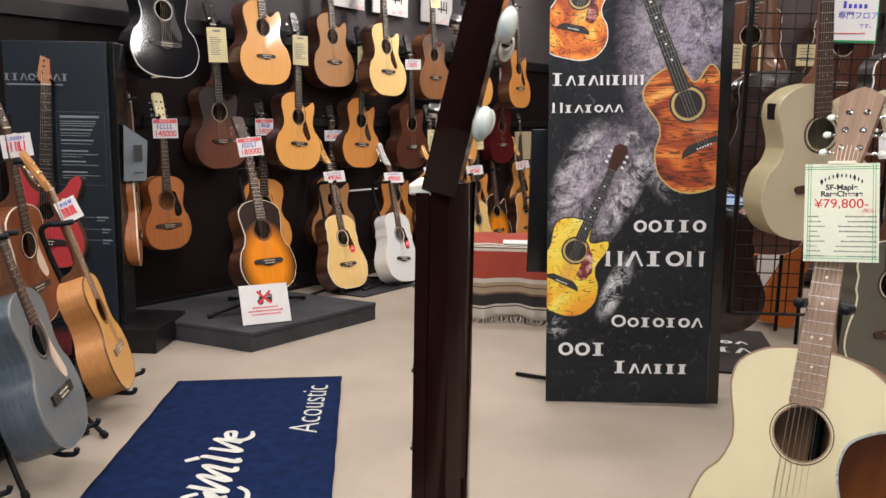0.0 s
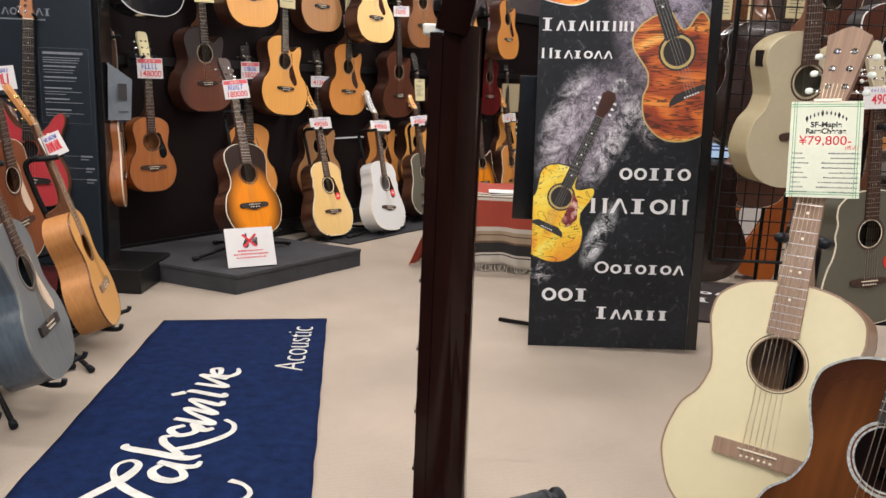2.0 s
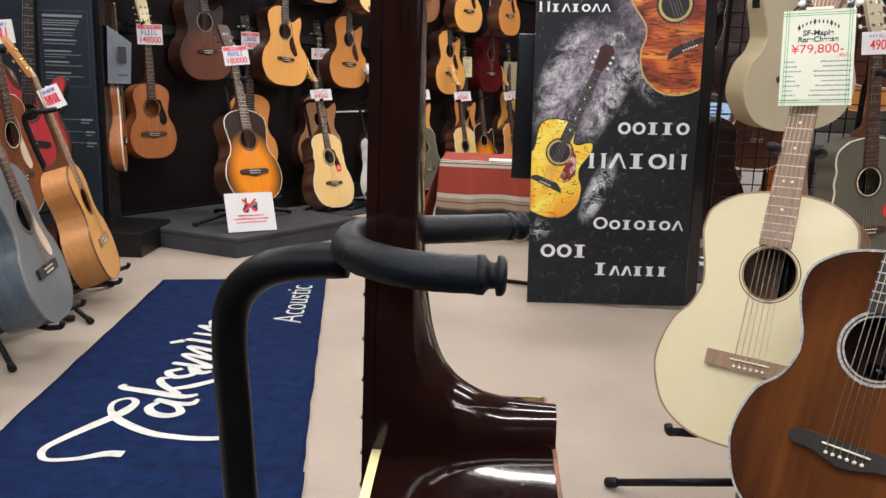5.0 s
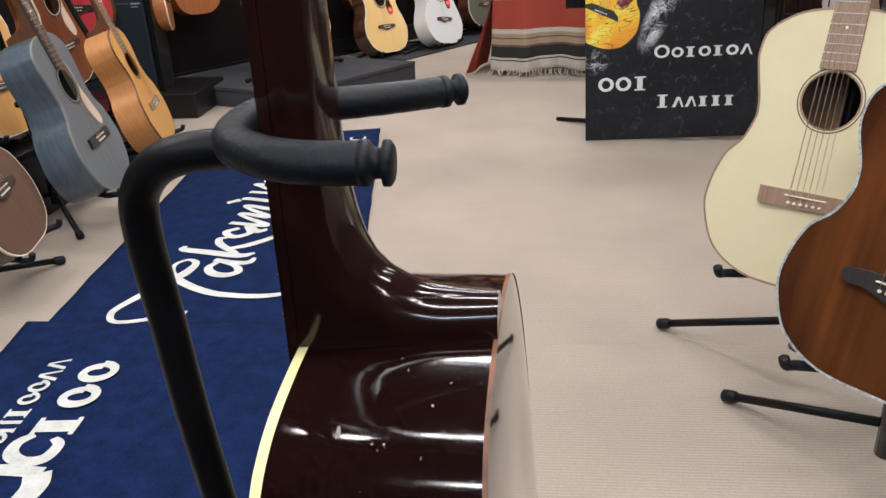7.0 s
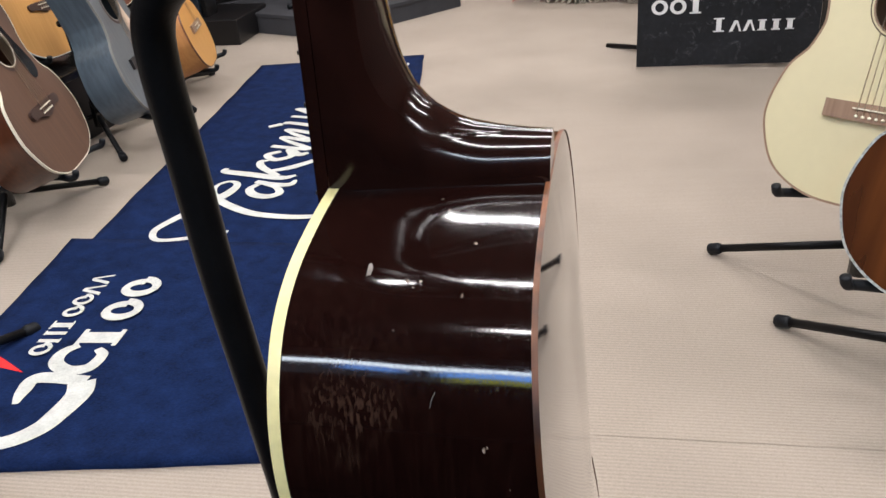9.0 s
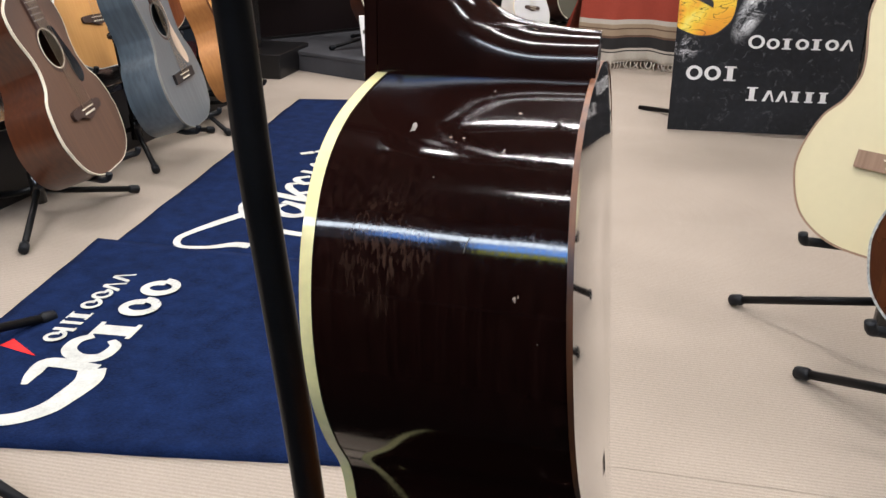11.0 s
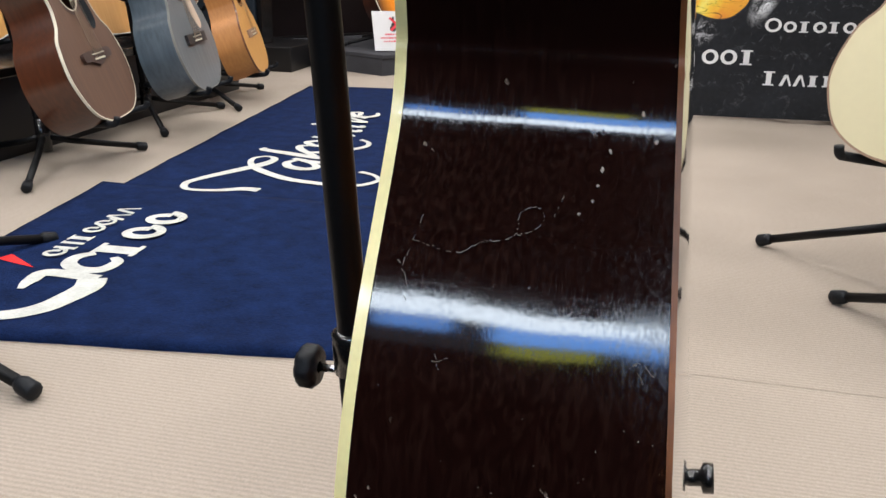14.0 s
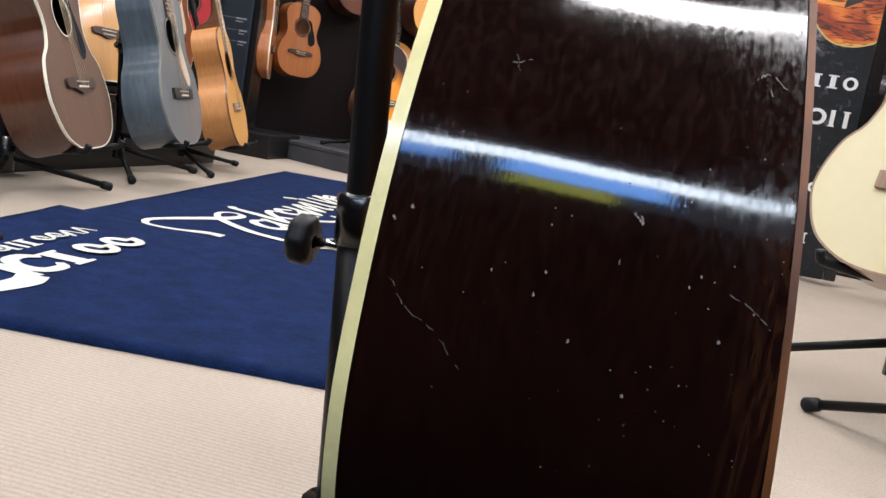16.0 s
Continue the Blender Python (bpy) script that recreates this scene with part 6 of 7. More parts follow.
def quad_sheet(name, tl, tr, br, bl, z, thick, mat, parent, n=24, m=40, waves=0.0, seed=0):
    """A soft sheet over four corners with slightly uneven edges and shallow waves."""
    v, f = [], []
    for j in range(m + 1):
        for i in range(n + 1):
            a, b = i / n, j / m
            x = (tl[0] * (1 - a) + tr[0] * a) * (1 - b) + (bl[0] * (1 - a) + br[0] * a) * b
            y = (tl[1] * (1 - a) + tr[1] * a) * (1 - b) + (bl[1] * (1 - a) + br[1] * a) * b
            e = 0.004 if i in (0, n) or j in (0, m) else 0.0
            q = noise.noise(Vector((x * 9, y * 9, seed)))
            h = waves * (0.5 + 0.5 * noise.noise(Vector((x * 2.1, y * 3.0, seed + 3.1))))
            v.append((x + e * q, y + e * q, z + (0 if e else h)))
    for j in range(m):
        for i in range(n):
            k = j * (n + 1) + i
            f.append((k, k + n + 1, k + n + 2, k + 1))
    k0 = len(v)
    edge = [i for i in range(n + 1)] + [(j + 1) * (n + 1) - 1 for j in range(1, m + 1)] + [m * (n + 1) + i for i in range(n - 1, -1, -1)] + [j * (n + 1) for j in range(m - 1, 0, -1)]
    v += [(v[i][0], v[i][1], z - thick) for i in edge]
    for q in range(len(edge)):
        r = (q + 1) % len(edge)
        f.append((edge[q], edge[r], k0 + r, k0 + q))
    return mesh(name, v, f, mat, parent, True)


def ribbon(pts, widths, n=8):
    """A flat brush stroke along points, as one outline in x, y."""
    line = catmull([(x, y, 0) for x, y in pts], n)
    k = len(line)
    left, right = [], []
    for i, q in enumerate(line):
        w = (line[min(i + 1, k - 1)] - line[max(i - 1, 0)]).normalized()
        t = i / (k - 1) * (len(widths) - 1)
        a = int(min(t, len(widths) - 2))
        r = (widths[a] * (1 - t + a) + widths[a + 1] * (t - a)) / 2
        left.append((q.x - w.y * r, q.y + w.x * r))
        right.append((q.x + w.y * r, q.y - w.x * r))
    return left, right


def strips(name, lines, mat, parent, z):
    verts, faces = [], []
    for left, right in lines:
        b, k = len(verts), len(left)
        z += 0.0003
        verts += [(x, y, z + 0.000012 * i) for i, (x, y) in enumerate(left)] + [(x, y, z + 0.000012 * i) for i, (x, y) in enumerate(right)]
        faces += [(b + i, b + k + i, b + k + i + 1, b + i + 1) for i in range(k - 1)]
    return mesh(name, verts, faces, mat, parent)


def mats():
    a = thing("floor_mat", pose(0, 0, 0.001), "navy blue entrance mat with a flowing white script mark", "mat", "floor mats")
    quad_sheet("carpet", (-1.328, 3.518), (-0.616, 3.685), (-0.292, 1.83), (-1.112, 1.80), 0.010, 0.010, NAVY, a, 30, 60, 0.002, 2)
    z = 0.0126
    # the script mark as plain flowing strokes: x across the mat, y along it
    pen = lambda p, w: ribbon(p, [q * 0.84 for q in w])
    st = [
        pen([(-0.757, 1.872), (-0.80, 1.868), (-0.86, 1.832), (-0.93, 1.820), (-0.962, 1.868), (-0.945, 1.935), (-0.908, 2.02), (-0.868, 2.11), (-0.862, 2.18), (-0.895, 2.205), (-0.922, 2.172), (-0.905, 2.115), (-0.85, 2.055), (-0.75, 1.997), (-0.666, 1.980), (-0.591, 1.980), (-0.530, 2.0), (-0.502, 2.06), (-0.530, 2.107), (-0.578, 2.128)],
               [0.040, 0.036, 0.022, 0.020, 0.024, 0.030, 0.038, 0.042, 0.026, 0.017, 0.016, 0.022, 0.034, 0.034, 0.032, 0.030, 0.024, 0.018, 0.016, 0.026]),
        pen([(-0.800, 2.192), (-0.812, 2.155), (-0.785, 2.117), (-0.738, 2.106), (-0.712, 2.132), (-0.738, 2.172), (-0.795, 2.200)], [0.022, 0.028, 0.036, 0.036, 0.030, 0.024, 0.020]),
        pen([(-0.815, 2.210), (-0.745, 2.190), (-0.702, 2.196), (-0.696, 2.228)], [0.026, 0.034, 0.030, 0.014]),
        pen([(-0.950, 2.305), (-0.944, 2.280), (-0.859, 2.262), (-0.749, 2.240), (-0.708, 2.262)], [0.016, 0.034, 0.040, 0.038, 0.016]),
        pen([(-0.765, 2.255), (-0.842, 2.322), (-0.862, 2.365), (-0.84, 2.375)], [0.026, 0.032, 0.026, 0.014]),
        pen([(-0.800, 2.290), (-0.747, 2.322), (-0.690, 2.385), (-0.668, 2.435), (-0.680, 2.485), (-0.718, 2.516)], [0.024, 0.036, 0.030, 0.022, 0.018, 0.020]),
        pen([(-0.830, 2.455), (-0.862, 2.420), (-0.822, 2.382), (-0.780, 2.415), (-0.806, 2.472), (-0.760, 2.43), (-0.732, 2.446)], [0.024, 0.030, 0.032, 0.028, 0.032, 0.036, 0.022]),
        pen([(-0.880, 2.500), (-0.747, 2.480), (-0.850, 2.555), (-0.868, 2.585), (-0.764, 2.555), (-0.860, 2.630), (-0.878, 2.660), (-0.776, 2.628), (-0.772, 2.66)], [0.026, 0.034, 0.020, 0.026, 0.034, 0.020, 0.026, 0.034, 0.018]),
        pen([(-0.912, 2.718), (-0.904, 2.731), (-0.788, 2.702), (-0.79, 2.73)], [0.022, 0.030, 0.034, 0.016]),
        pen([(-0.962, 2.684), (-0.925, 2.716)], [0.026, 0.034]),
        pen([(-0.920, 2.800), (-0.803, 2.788), (-0.90, 2.86), (-0.922, 2.885), (-0.820, 2.862)], [0.024, 0.034, 0.020, 0.026, 0.032]),
        pen([(-0.862, 2.900), (-0.878, 2.955), (-0.905, 2.945), (-0.880, 2.895), (-0.825, 2.885), (-0.802, 2.925), (-0.815, 2.97)], [0.022, 0.026, 0.022, 0.026, 0.030, 0.026, 0.014]),
    ]
    strips("script_mark", st, MATWHITE, a, z)
    way = math.degrees(math.atan2(0.62, -0.085))
    words("Acoustic", 0.165, MATWHITE, a, 0, 0, name="lettering", depth=0.0006, thin=-0.0022, turn=Matrix.Translation((-0.572, 2.995, z)) @ Matrix.Rotation(radians(way), 4, "Z") @ Matrix.Diagonal((0.95, 1, 1, 1)))
    b = thing("floor_mat", pose(0, 0, 0.001), "navy blue mat with white block letters and a red mark", "mat", "floor mats")
    quad_sheet("carpet", (-1.168, 1.812), (-0.287, 1.845), (-0.185, 1.105), (-1.02, 0.955), 0.0125, 0.0125, NAVY, b, 30, 30, 0.002, 7)
    z = 0.0150
    u = Vector((-0.035, 0.325)).normalized()
    w = Vector((-u.y, u.x))

    def run(x, y, forms, length, height, bold):
        out = []
        for cluster in strokes(forms, length, height, bold):
            for r in cluster:
                q = [Vector((x, y)) + u * p[0] + w * p[1] for p in r]
                out.append(([(q[0].x, q[0].y), (q[1].x, q[1].y)], [(q[3].x, q[3].y), (q[2].x, q[2].y)]))
        return out

    for i, form in enumerate("onioovv"):
        strips("letter_mark", run(-0.892 - 0.0062 * i, 1.300 + 0.0480 * i, form, 0.050, 0.048, 0.0115), MATWHITE, b, z)
    curve = ribbon([(-0.800, 1.338), (-0.778, 1.318), (-0.782, 1.275), (-0.82, 1.262), (-0.858, 1.282), (-0.866, 1.318), (-0.846, 1.345)], [0.016, 0.024, 0.030, 0.030, 0.030, 0.026, 0.018])
    strips("letter_mark", [curve], MATWHITE, b, z)
    for i, form in enumerate("ioo"):
        strips("letter_mark", run(-0.768 - 0.009 * i, 1.345 + 0.098 * i, form, 0.096, 0.092, 0.026), MATWHITE, b, z)
    strips("ring_mark", [ribbon([(-0.768, 1.232), (-0.752, 1.195), (-0.755, 1.14), (-0.765, 1.095), (-0.80, 1.055), (-0.86, 1.035), (-0.915, 1.05), (-0.95, 1.10), (-0.955, 1.16)], [0.052, 0.052, 0.046, 0.042, 0.036, 0.032, 0.028, 0.026, 0.024], 6),
                         ribbon([(-0.760, 1.235), (-0.862, 1.232), (-0.866, 1.19), (-0.856, 1.152)], [0.030, 0.034, 0.030, 0.012])], MATWHITE, b, z)
    verts = [(-1.005, 1.262, z), (-0.905, 1.245, z), (-0.995, 1.292, z)]
    mesh("red_mark", verts, [(0, 1, 2)], MATRED, b)


mats()


# ---- the blue-black display panel ----
def panel():
    blue = material("blue_black_panel", (0.0115, 0.0185, 0.027), 0.45, vary=0.15, scale=3, bump=0.03)
    PANEL_INK = material("faint_print", (0.22, 0.24, 0.26), 0.6, vary=0.2, scale=60)
    PANEL_LINE = material("faint_rule", (0.07, 0.085, 0.10), 0.6, vary=0.2, scale=60)
    p = thing("display_stand", pose(-1.83, 3.99, 0, 0, 0, 2), "blue black display panel with white diagrams behind a red guitar", "display stand")
    part("board", box_bm((0.95, 0.03, 1.41), (-0.475, 0.015, 0.83), 0.004), blue, p)
    part("side", box_bm((0.03, 0.13, 1.41), (0.018, 0.08, 0.83), 0.004), BLACKPL, p)
    part("plinth", box_bm((1.16, 0.42, 0.125), (-0.365, 0.15, 0.0625), 0.004), TRIM, p)
    fr = [rect(-0.265, 0.838, -0.022, 0.841), rect(-0.265, 1.196, -0.022, 1.199), rect(-0.265, 0.838, -0.2635, 1.199), rect(-0.0235, 0.838, -0.022, 1.199)]
    bars("text_frame", fr, PANEL_LINE, p, -0.001)
    rng = random.Random(9)
    rows = [rect(-0.245, 1.168, -0.05, 1.180)]
    for k in range(3):
        rows.append(rect(-0.245, 1.150 - k * 0.011, -0.06 + rng.uniform(-0.02, 0.01), 1.154 - k * 0.011))
    zz = 1.108
    for k in range(5):
        rows.append(rect(-0.245, zz, -0.245 + rng.uniform(0.09, 0.17), zz + 0.007))
        rows.append(rect(-0.245, zz - 0.015, -0.245 + rng.uniform(0.15, 0.2), zz - 0.012))
        if k % 2 == 0:
            rows.append(rect(-0.245, zz - 0.027, -0.245 + rng.uniform(0.1, 0.19), zz - 0.024))
        zz -= 0.052
    bars("small_print", rows, PANEL_INK, p, -0.001)
    rows = []
    for x, z, w in ((-0.085, 0.675, 0.06), (-0.062, 0.615, 0.045), (-0.06, 0.560, 0.05)):
        rows += [rect(x, z, x + w, z + 0.008), rect(x - 0.09, z + 0.003, x - 0.008, z + 0.005)]
        rows += [rect(x, z - 0.014, x + w * 0.7, z - 0.009)]
    bars("callouts", rows, PANEL_INK, p, -0.001)
    rr = [[(x - 0.555, z + 1.345) for x, z in r] for cluster in strokes("oiivooivi", 0.37, 0.034, 0.008) for r in cluster]
    bars("wordmark", rr, PANEL_INK, p, -0.001)
    bars("tagline", [rect(-0.5, 1.323, -0.22, 1.330)], PANEL_INK, p, -0.001)
    t = thing("brochure", pose(-1.785, 4.045, 0.84, 0, 0, 62), "grey folded brochures hanging in a clip", "brochure")
    v = [(0, 0, 0.30), (0.10, -0.05, 0.22), (0.085, -0.05, 0.02), (-0.01, 0, 0.02), (0, 0.03, 0.30), (0.12, 0.03, 0.2), (0.105, 0.03, 0.0), (-0.005, 0.03, 0.0)]
    pg = material("brochure_paper", (0.13, 0.15, 0.17), 0.5, vary=0.2, scale=12)
    mesh("cover", v, [(0, 1, 2, 3), (4, 7, 6, 5), (0, 4, 5, 1), (1, 5, 6, 2)], pg, t)
    bars("print", [rect(0.02, 0.12, 0.07, 0.2), rect(0.015, 0.06, 0.075, 0.065)], INK_BLACK, t, -0.045)


panel()


# ---- wire grid with its sign ----
def wire_grid():
    g = thing("wire_grid", pose(0.965, 3.16, 0, 0, 0, 1.5), "black welded wire grid hung from the ceiling for guitars", "wire grid")
    W, z0, z1, step = 1.75, 0.50, 2.10, 0.052
    tube("frame_bar", [(0, 0, z0), (W, 0, z0)], 0.006, BLACK, g, 8)
    tube("frame_bar", [(0, 0, z1), (W, 0, z1)], 0.006, BLACK, g, 8)
    tube("upright", [(0, 0, z0), (0, 0, CEILING)], 0.009, BLACK, g, 8)
    tube("upright", [(W, 0, z0), (W, 0, CEILING)], 0.009, BLACK, g, 8)
    h0 = tube("wire", [(0, -0.004, 0), (W, -0.004, 0)], 0.0026, BLACK, g, 5)
    h0.matrix_basis = Matrix.Translation((0, 0, z0 + step))
    for k in range(2, int((z1 - z0) / step)):
        same_mesh("wire", h0, g, Matrix.Translation((0, 0, z0 + step * k)))
    v0 = tube("wire", [(0, 0, z0), (0, 0, z1)], 0.0026, BLACK, g, 5)
    v0.matrix_basis = Matrix.Translation((step, 0, 0))
    for k in range(2, int(W / step)):
        same_mesh("wire", v0, g, Matrix.Translation((step * k, 0, 0)))
    s = thing("paper_sign", pose(1.145, 2.985, 1.478, 0, 0, 3), "handwritten white sign with a green edge and red arrow", "sign")
    part("board", box_bm((0.185, 0.003, 0.24), (0.0925, 0, 0.12), 0.0008), INK_GREEN, s)
    part("sheet", box_bm((0.176, 0.002, 0.228), (0.0925, -0.0018, 0.121), 0.0005), PAPER, s)
    zig = [(0.025, 0.165), (0.027, 0.12), (0.019, 0.118), (0.029, 0.075), (0.022, 0.07), (0.035, 0.028), (0.145, 0.030)]
    tube("arrow", [(x, -0.0034, z) for x, z in zig], 0.0016, INK_RED, s, 6)
    bars("arrow_head", [[(0.012, 0.155), (0.038, 0.155), (0.024, 0.185)]], INK_RED, s, -0.0036)
    words("6F", 0.052, INK_RED, s, 0.048, 0.152, -0.0032)
    words("は", 0.022, INK_BLUE, s, 0.105, 0.150, -0.0032)
    bars("maker_name", [rect(0.066 + 0.017 * i, 0.110, 0.076 + 0.017 * i, 0.124 + 0.008 * (i == 0)) for i in range(5)], INK_BLUE, s, -0.0036)
    words("専門フロア", 0.027, INK_BLUE, s, 0.050, 0.078, -0.0032)
    words("です。", 0.017, INK_BLUE, s, 0.122, 0.048, -0.0032)


wire_grid()


# ---- blanket table at the end of the aisle ----
def blanket():
    t = thing("blanket_table", pose(0, 0, 0), "low table under a striped red and cream woven blanket", "table")
    part("tabletop", box_bm((0.98, 0.60, 0.03), (0.32, 5.22, 0.425), 0.004), TRIM, t)
    for x in (-0.12, 0.74):
        for y in (4.98, 5.46):
            part("leg", box_bm((0.05, 0.05, 0.409), (x, y, 0.2055), 0.004), TRIM, t)
    m = bpy.data.materials.new("striped_blanket")
    m.use_nodes = True
    nt = m.node_tree
    bsdf = nt.nodes["Principled BSDF"]
    bsdf.inputs["Roughness"].default_value = 0.95
    at = nt.nodes.new("ShaderNodeUVMap")
    sep = nt.nodes.new("ShaderNodeSeparateXYZ")
    link(nt, at.outputs[0], sep.inputs[0])
    r = nt.nodes.new("ShaderNodeValToRGB")
    r.color_ramp.interpolation = "CONSTANT"
    red, cream, tan, black, brown = (0.36, 0.055, 0.03), (0.55, 0.50, 0.42), (0.36, 0.27, 0.18), (0.022, 0.02, 0.02), (0.14, 0.08, 0.05)
    stops = [(0.0, cream), (0.09, black), (0.105, cream), (0.125, black), (0.225, brown), (0.245, tan), (0.30, brown), (0.31, tan), (0.345, cream), (0.39, red), (0.66, cream), (0.685, brown), (0.70, cream), (0.72, black), (0.735, cream), (0.765, red)]
    els = r.color_ramp.elements
    els[0].position, els[0].color = 0.0, (*cream, 1)
    els[1].position, els[1].color = stops[1][0], (*stops[1][1], 1)
    for p, c in stops[2:]:
        els.new(p).color = (*c, 1)
    link(nt, sep.outputs[1], r.inputs["Fac"])
    nz = nt.nodes.new("ShaderNodeTexNoise")
    nz.inputs["Scale"].default_value = 240
    tc = nt.nodes.new("ShaderNodeTexCoord")
    link(nt, tc.outputs["Object"], nz.inputs["Vector"])
    bp = nt.nodes.new("ShaderNodeBump")
    bp.inputs["Strength"].default_value = 0.6
    bp.inputs["Distance"].default_value = 0.003
    link(nt, nz.outputs["Fac"], bp.inputs["Height"])
    link(nt, bp.outputs[0], bsdf.inputs["Normal"])
    hs = nt.nodes.new("ShaderNodeMix")
    hs.data_type = "RGBA"
    hs.blend_type = "MULTIPLY"
    hs.inputs["Factor"].default_value = 0.35
    ins = [s for s in hs.inputs if s.type == "RGBA"]
    link(nt, r.outputs["Color"], ins[0])
    link(nt, nz.outputs["Fac"], ins[1])
    link(nt, [s for s in hs.outputs if s.type == "RGBA"][0], bsdf.inputs["Base Color"])
    # cloth: hangs in front from near the floor, runs over the table
    nx, n1, n2 = 60, 22, 10
    v, f, uv = [], [], []
    for i in range(nx + 1):
        a = i / nx
        x = -0.18 + 1.0 * a
        for j in range(n1 + n2 + 1):
            if j <= n1:
                b = j / n1
                z = 0.035 + 0.41 * b
                flare = (1 - b)
                fold = 0.022 * math.sin(a * 21 + 0.6) + 0.014 * math.sin(a * 47 + 2)
                y = 4.895 - 0.055 * flare + fold * flare * 1.1 - 0.05 * a * flare
                xx = x - 0.02 * flare * (1 - a) + 0.05 * flare * a
                z -= 0.01 * math.sin(a * 13) * flare
            else:
                b = (j - n1) / n2
                xx, y, z = x, 4.895 + 0.62 * b, 0.447 + 0.003 * math.sin(a * 30 + b * 8)
            v.append((xx, y, z))
            uv.append((a, min(1, j / n1 * 0.70 if j <= n1 else 0.70 + 0.3 * (j - n1) / n2)))
    k = n1 + n2 + 1
    for i in range(nx):
        for j in range(k - 1):
            f.append((i * k + j, (i + 1) * k + j, (i + 1) * k + j + 1, i * k + j + 1))
    c = mesh("blanket", v, f, m, t, True)
    lay = c.data.uv_layers.new(name="UVMap")
    for lp in c.data.loops:
        lay.data[lp.index].uv = uv[lp.vertex_index]
    sol = c.modifiers.new("thickness", "SOLIDIFY")
    sol.thickness = 0.004
    # side drape
    v, f = [], []
    for j in range(9):
        for i in range(13):
            b, a = j / 8, i / 12
            v.append((-0.184 - 0.155 * (1 - b) ** 1.2 * math.cos(a * 1.2) - 0.012 * math.sin(a * 9 + b * 3) * (1 - b), 4.896 + 0.55 * max(0, a - 0.45) - 0.07 * (1 - b) * (1 - a) + 0.04 * (1 - b) * math.sin(a * math.pi), 0.012 + 0.432 * b))
    f = [(j * 13 + i, j * 13 + i + 1, (j + 1) * 13 + i + 1, (j + 1) * 13 + i) for j in range(8) for i in range(12)]
    cloth = material("red_blanket_wool", (0.36, 0.055, 0.03), 0.95, vary=0.2, scale=20, bump=0.6, bump_scale=260)
    mesh("side_drape", v, f, cloth, t, True)
    rng = random.Random(4)
    vv, ff = [], []
    for i in range(58):
        a = i / 57
        x = -0.18 + 1.0 * a - 0.02 * (1 - a) + 0.05 * a
        y = 4.84 + (0.022 * math.sin(a * 21 + 0.6) + 0.014 * math.sin(a * 47 + 2)) * 1.1 - 0.05 * a
        tube_geo([(x, y, 0.04), (x + rng.uniform(-0.01, 0.01), y - 0.006, 0.02), (x + rng.uniform(-0.025, 0.025), y - 0.016 + rng.uniform(-0.01, 0.01), 0.005)], 0.0032, 5, vv, ff)
    mesh("fringe", vv, ff, material("cream_wool", (0.55, 0.5, 0.42), 0.95, vary=0.2, scale=40), t, True)
    s = thing("leaflet", pose(0.22, 5.08, 0.453), "white leaflet lying on the striped blanket", "leaflet")
    part("sheet", box_bm((0.21, 0.15, 0.003), (0, 0, 0), 0.0005), PAPER, s)


blanket()


# ---- posters on the display wall ----
def posters():
    for s0, z0, w, h in ((4.28, 1.955, 0.33, 0.24), (4.70, 1.955, 0.40, 0.24), (5.27, 1.95, 0.40, 0.24)):
        p = wall_at(s0, z0, 0.035)
        t = thing("poster", pose(p.x, p.y, p.z, 0, 0, 57.2), "white poster with black marks and pink flowers", "poster", "posters on the display wall")
        part("board", box_bm((w, 0.012, h), (w / 2, 0, h / 2), 0.001), PAPER, t)
        bars("wordmark", [rect(w * 0.52 + 0.035 * i, h * 0.45 - 0.02 * (i % 2), w * 0.52 + 0.035 * i + 0.014, h * 0.45 + 0.07) for i in range(4)] + [rect(w * 0.52, h * 0.45, w * 0.52 + 0.10, h * 0.45 + 0.012)], INK_BLACK, t, -0.0072)
        pk = material("pale_pink_print", (0.75, 0.5, 0.46), 0.7, vary=0.3, scale=30)
        rng = random.Random(int(s0 * 10))
        bars("flowers", [circle(w * rng.uniform(0.55, 0.98), h * rng.uniform(0.04, 0.2), rng.uniform(0.006, 0.016), 9) for _ in range(9)], pk, t, -0.0070)
    p = wall_at(6.72, 0.818, 0.03)
    t = thing("poster", pose(p.x, p.y, p.z, 0, 0, 57.2), "plain beige poster on the far display wall", "poster", "posters on the display wall")
    part("board", box_bm((0.39, 0.01, 0.266), (0.195, 0, 0.133), 0.001), material("beige_paper", (0.42, 0.35, 0.22), 0.7, vary=0.05), t)
    p = wall_at(6.66, 0.26, 0.03)
    t = thing("poster", pose(p.x, p.y, p.z, 0, 0, 57.2), "dark poster with white small print on the far wall", "poster", "posters on the display wall")
    part("board", box_bm((0.6, 0.01, 0.52), (0.3, 0, 0.26), 0.001), BLACKPL, t)
    rng = random.Random(8)
    bars("small_print", [rect(0.28, 0.46 - 0.06 * i, 0.28 + rng.uniform(0.15, 0.28), 0.48 - 0.06 * i) for i in range(6)], PRINT_WHITE, t, -0.0065)
    slab("trim_strip", wall_at(4.25, 0, 0.015), wall_at(5.2, 0, 0.015), 0.652, 0.662, 0.015, PRINT_WHITE, "thin white edge strip on the display wall")


posters()


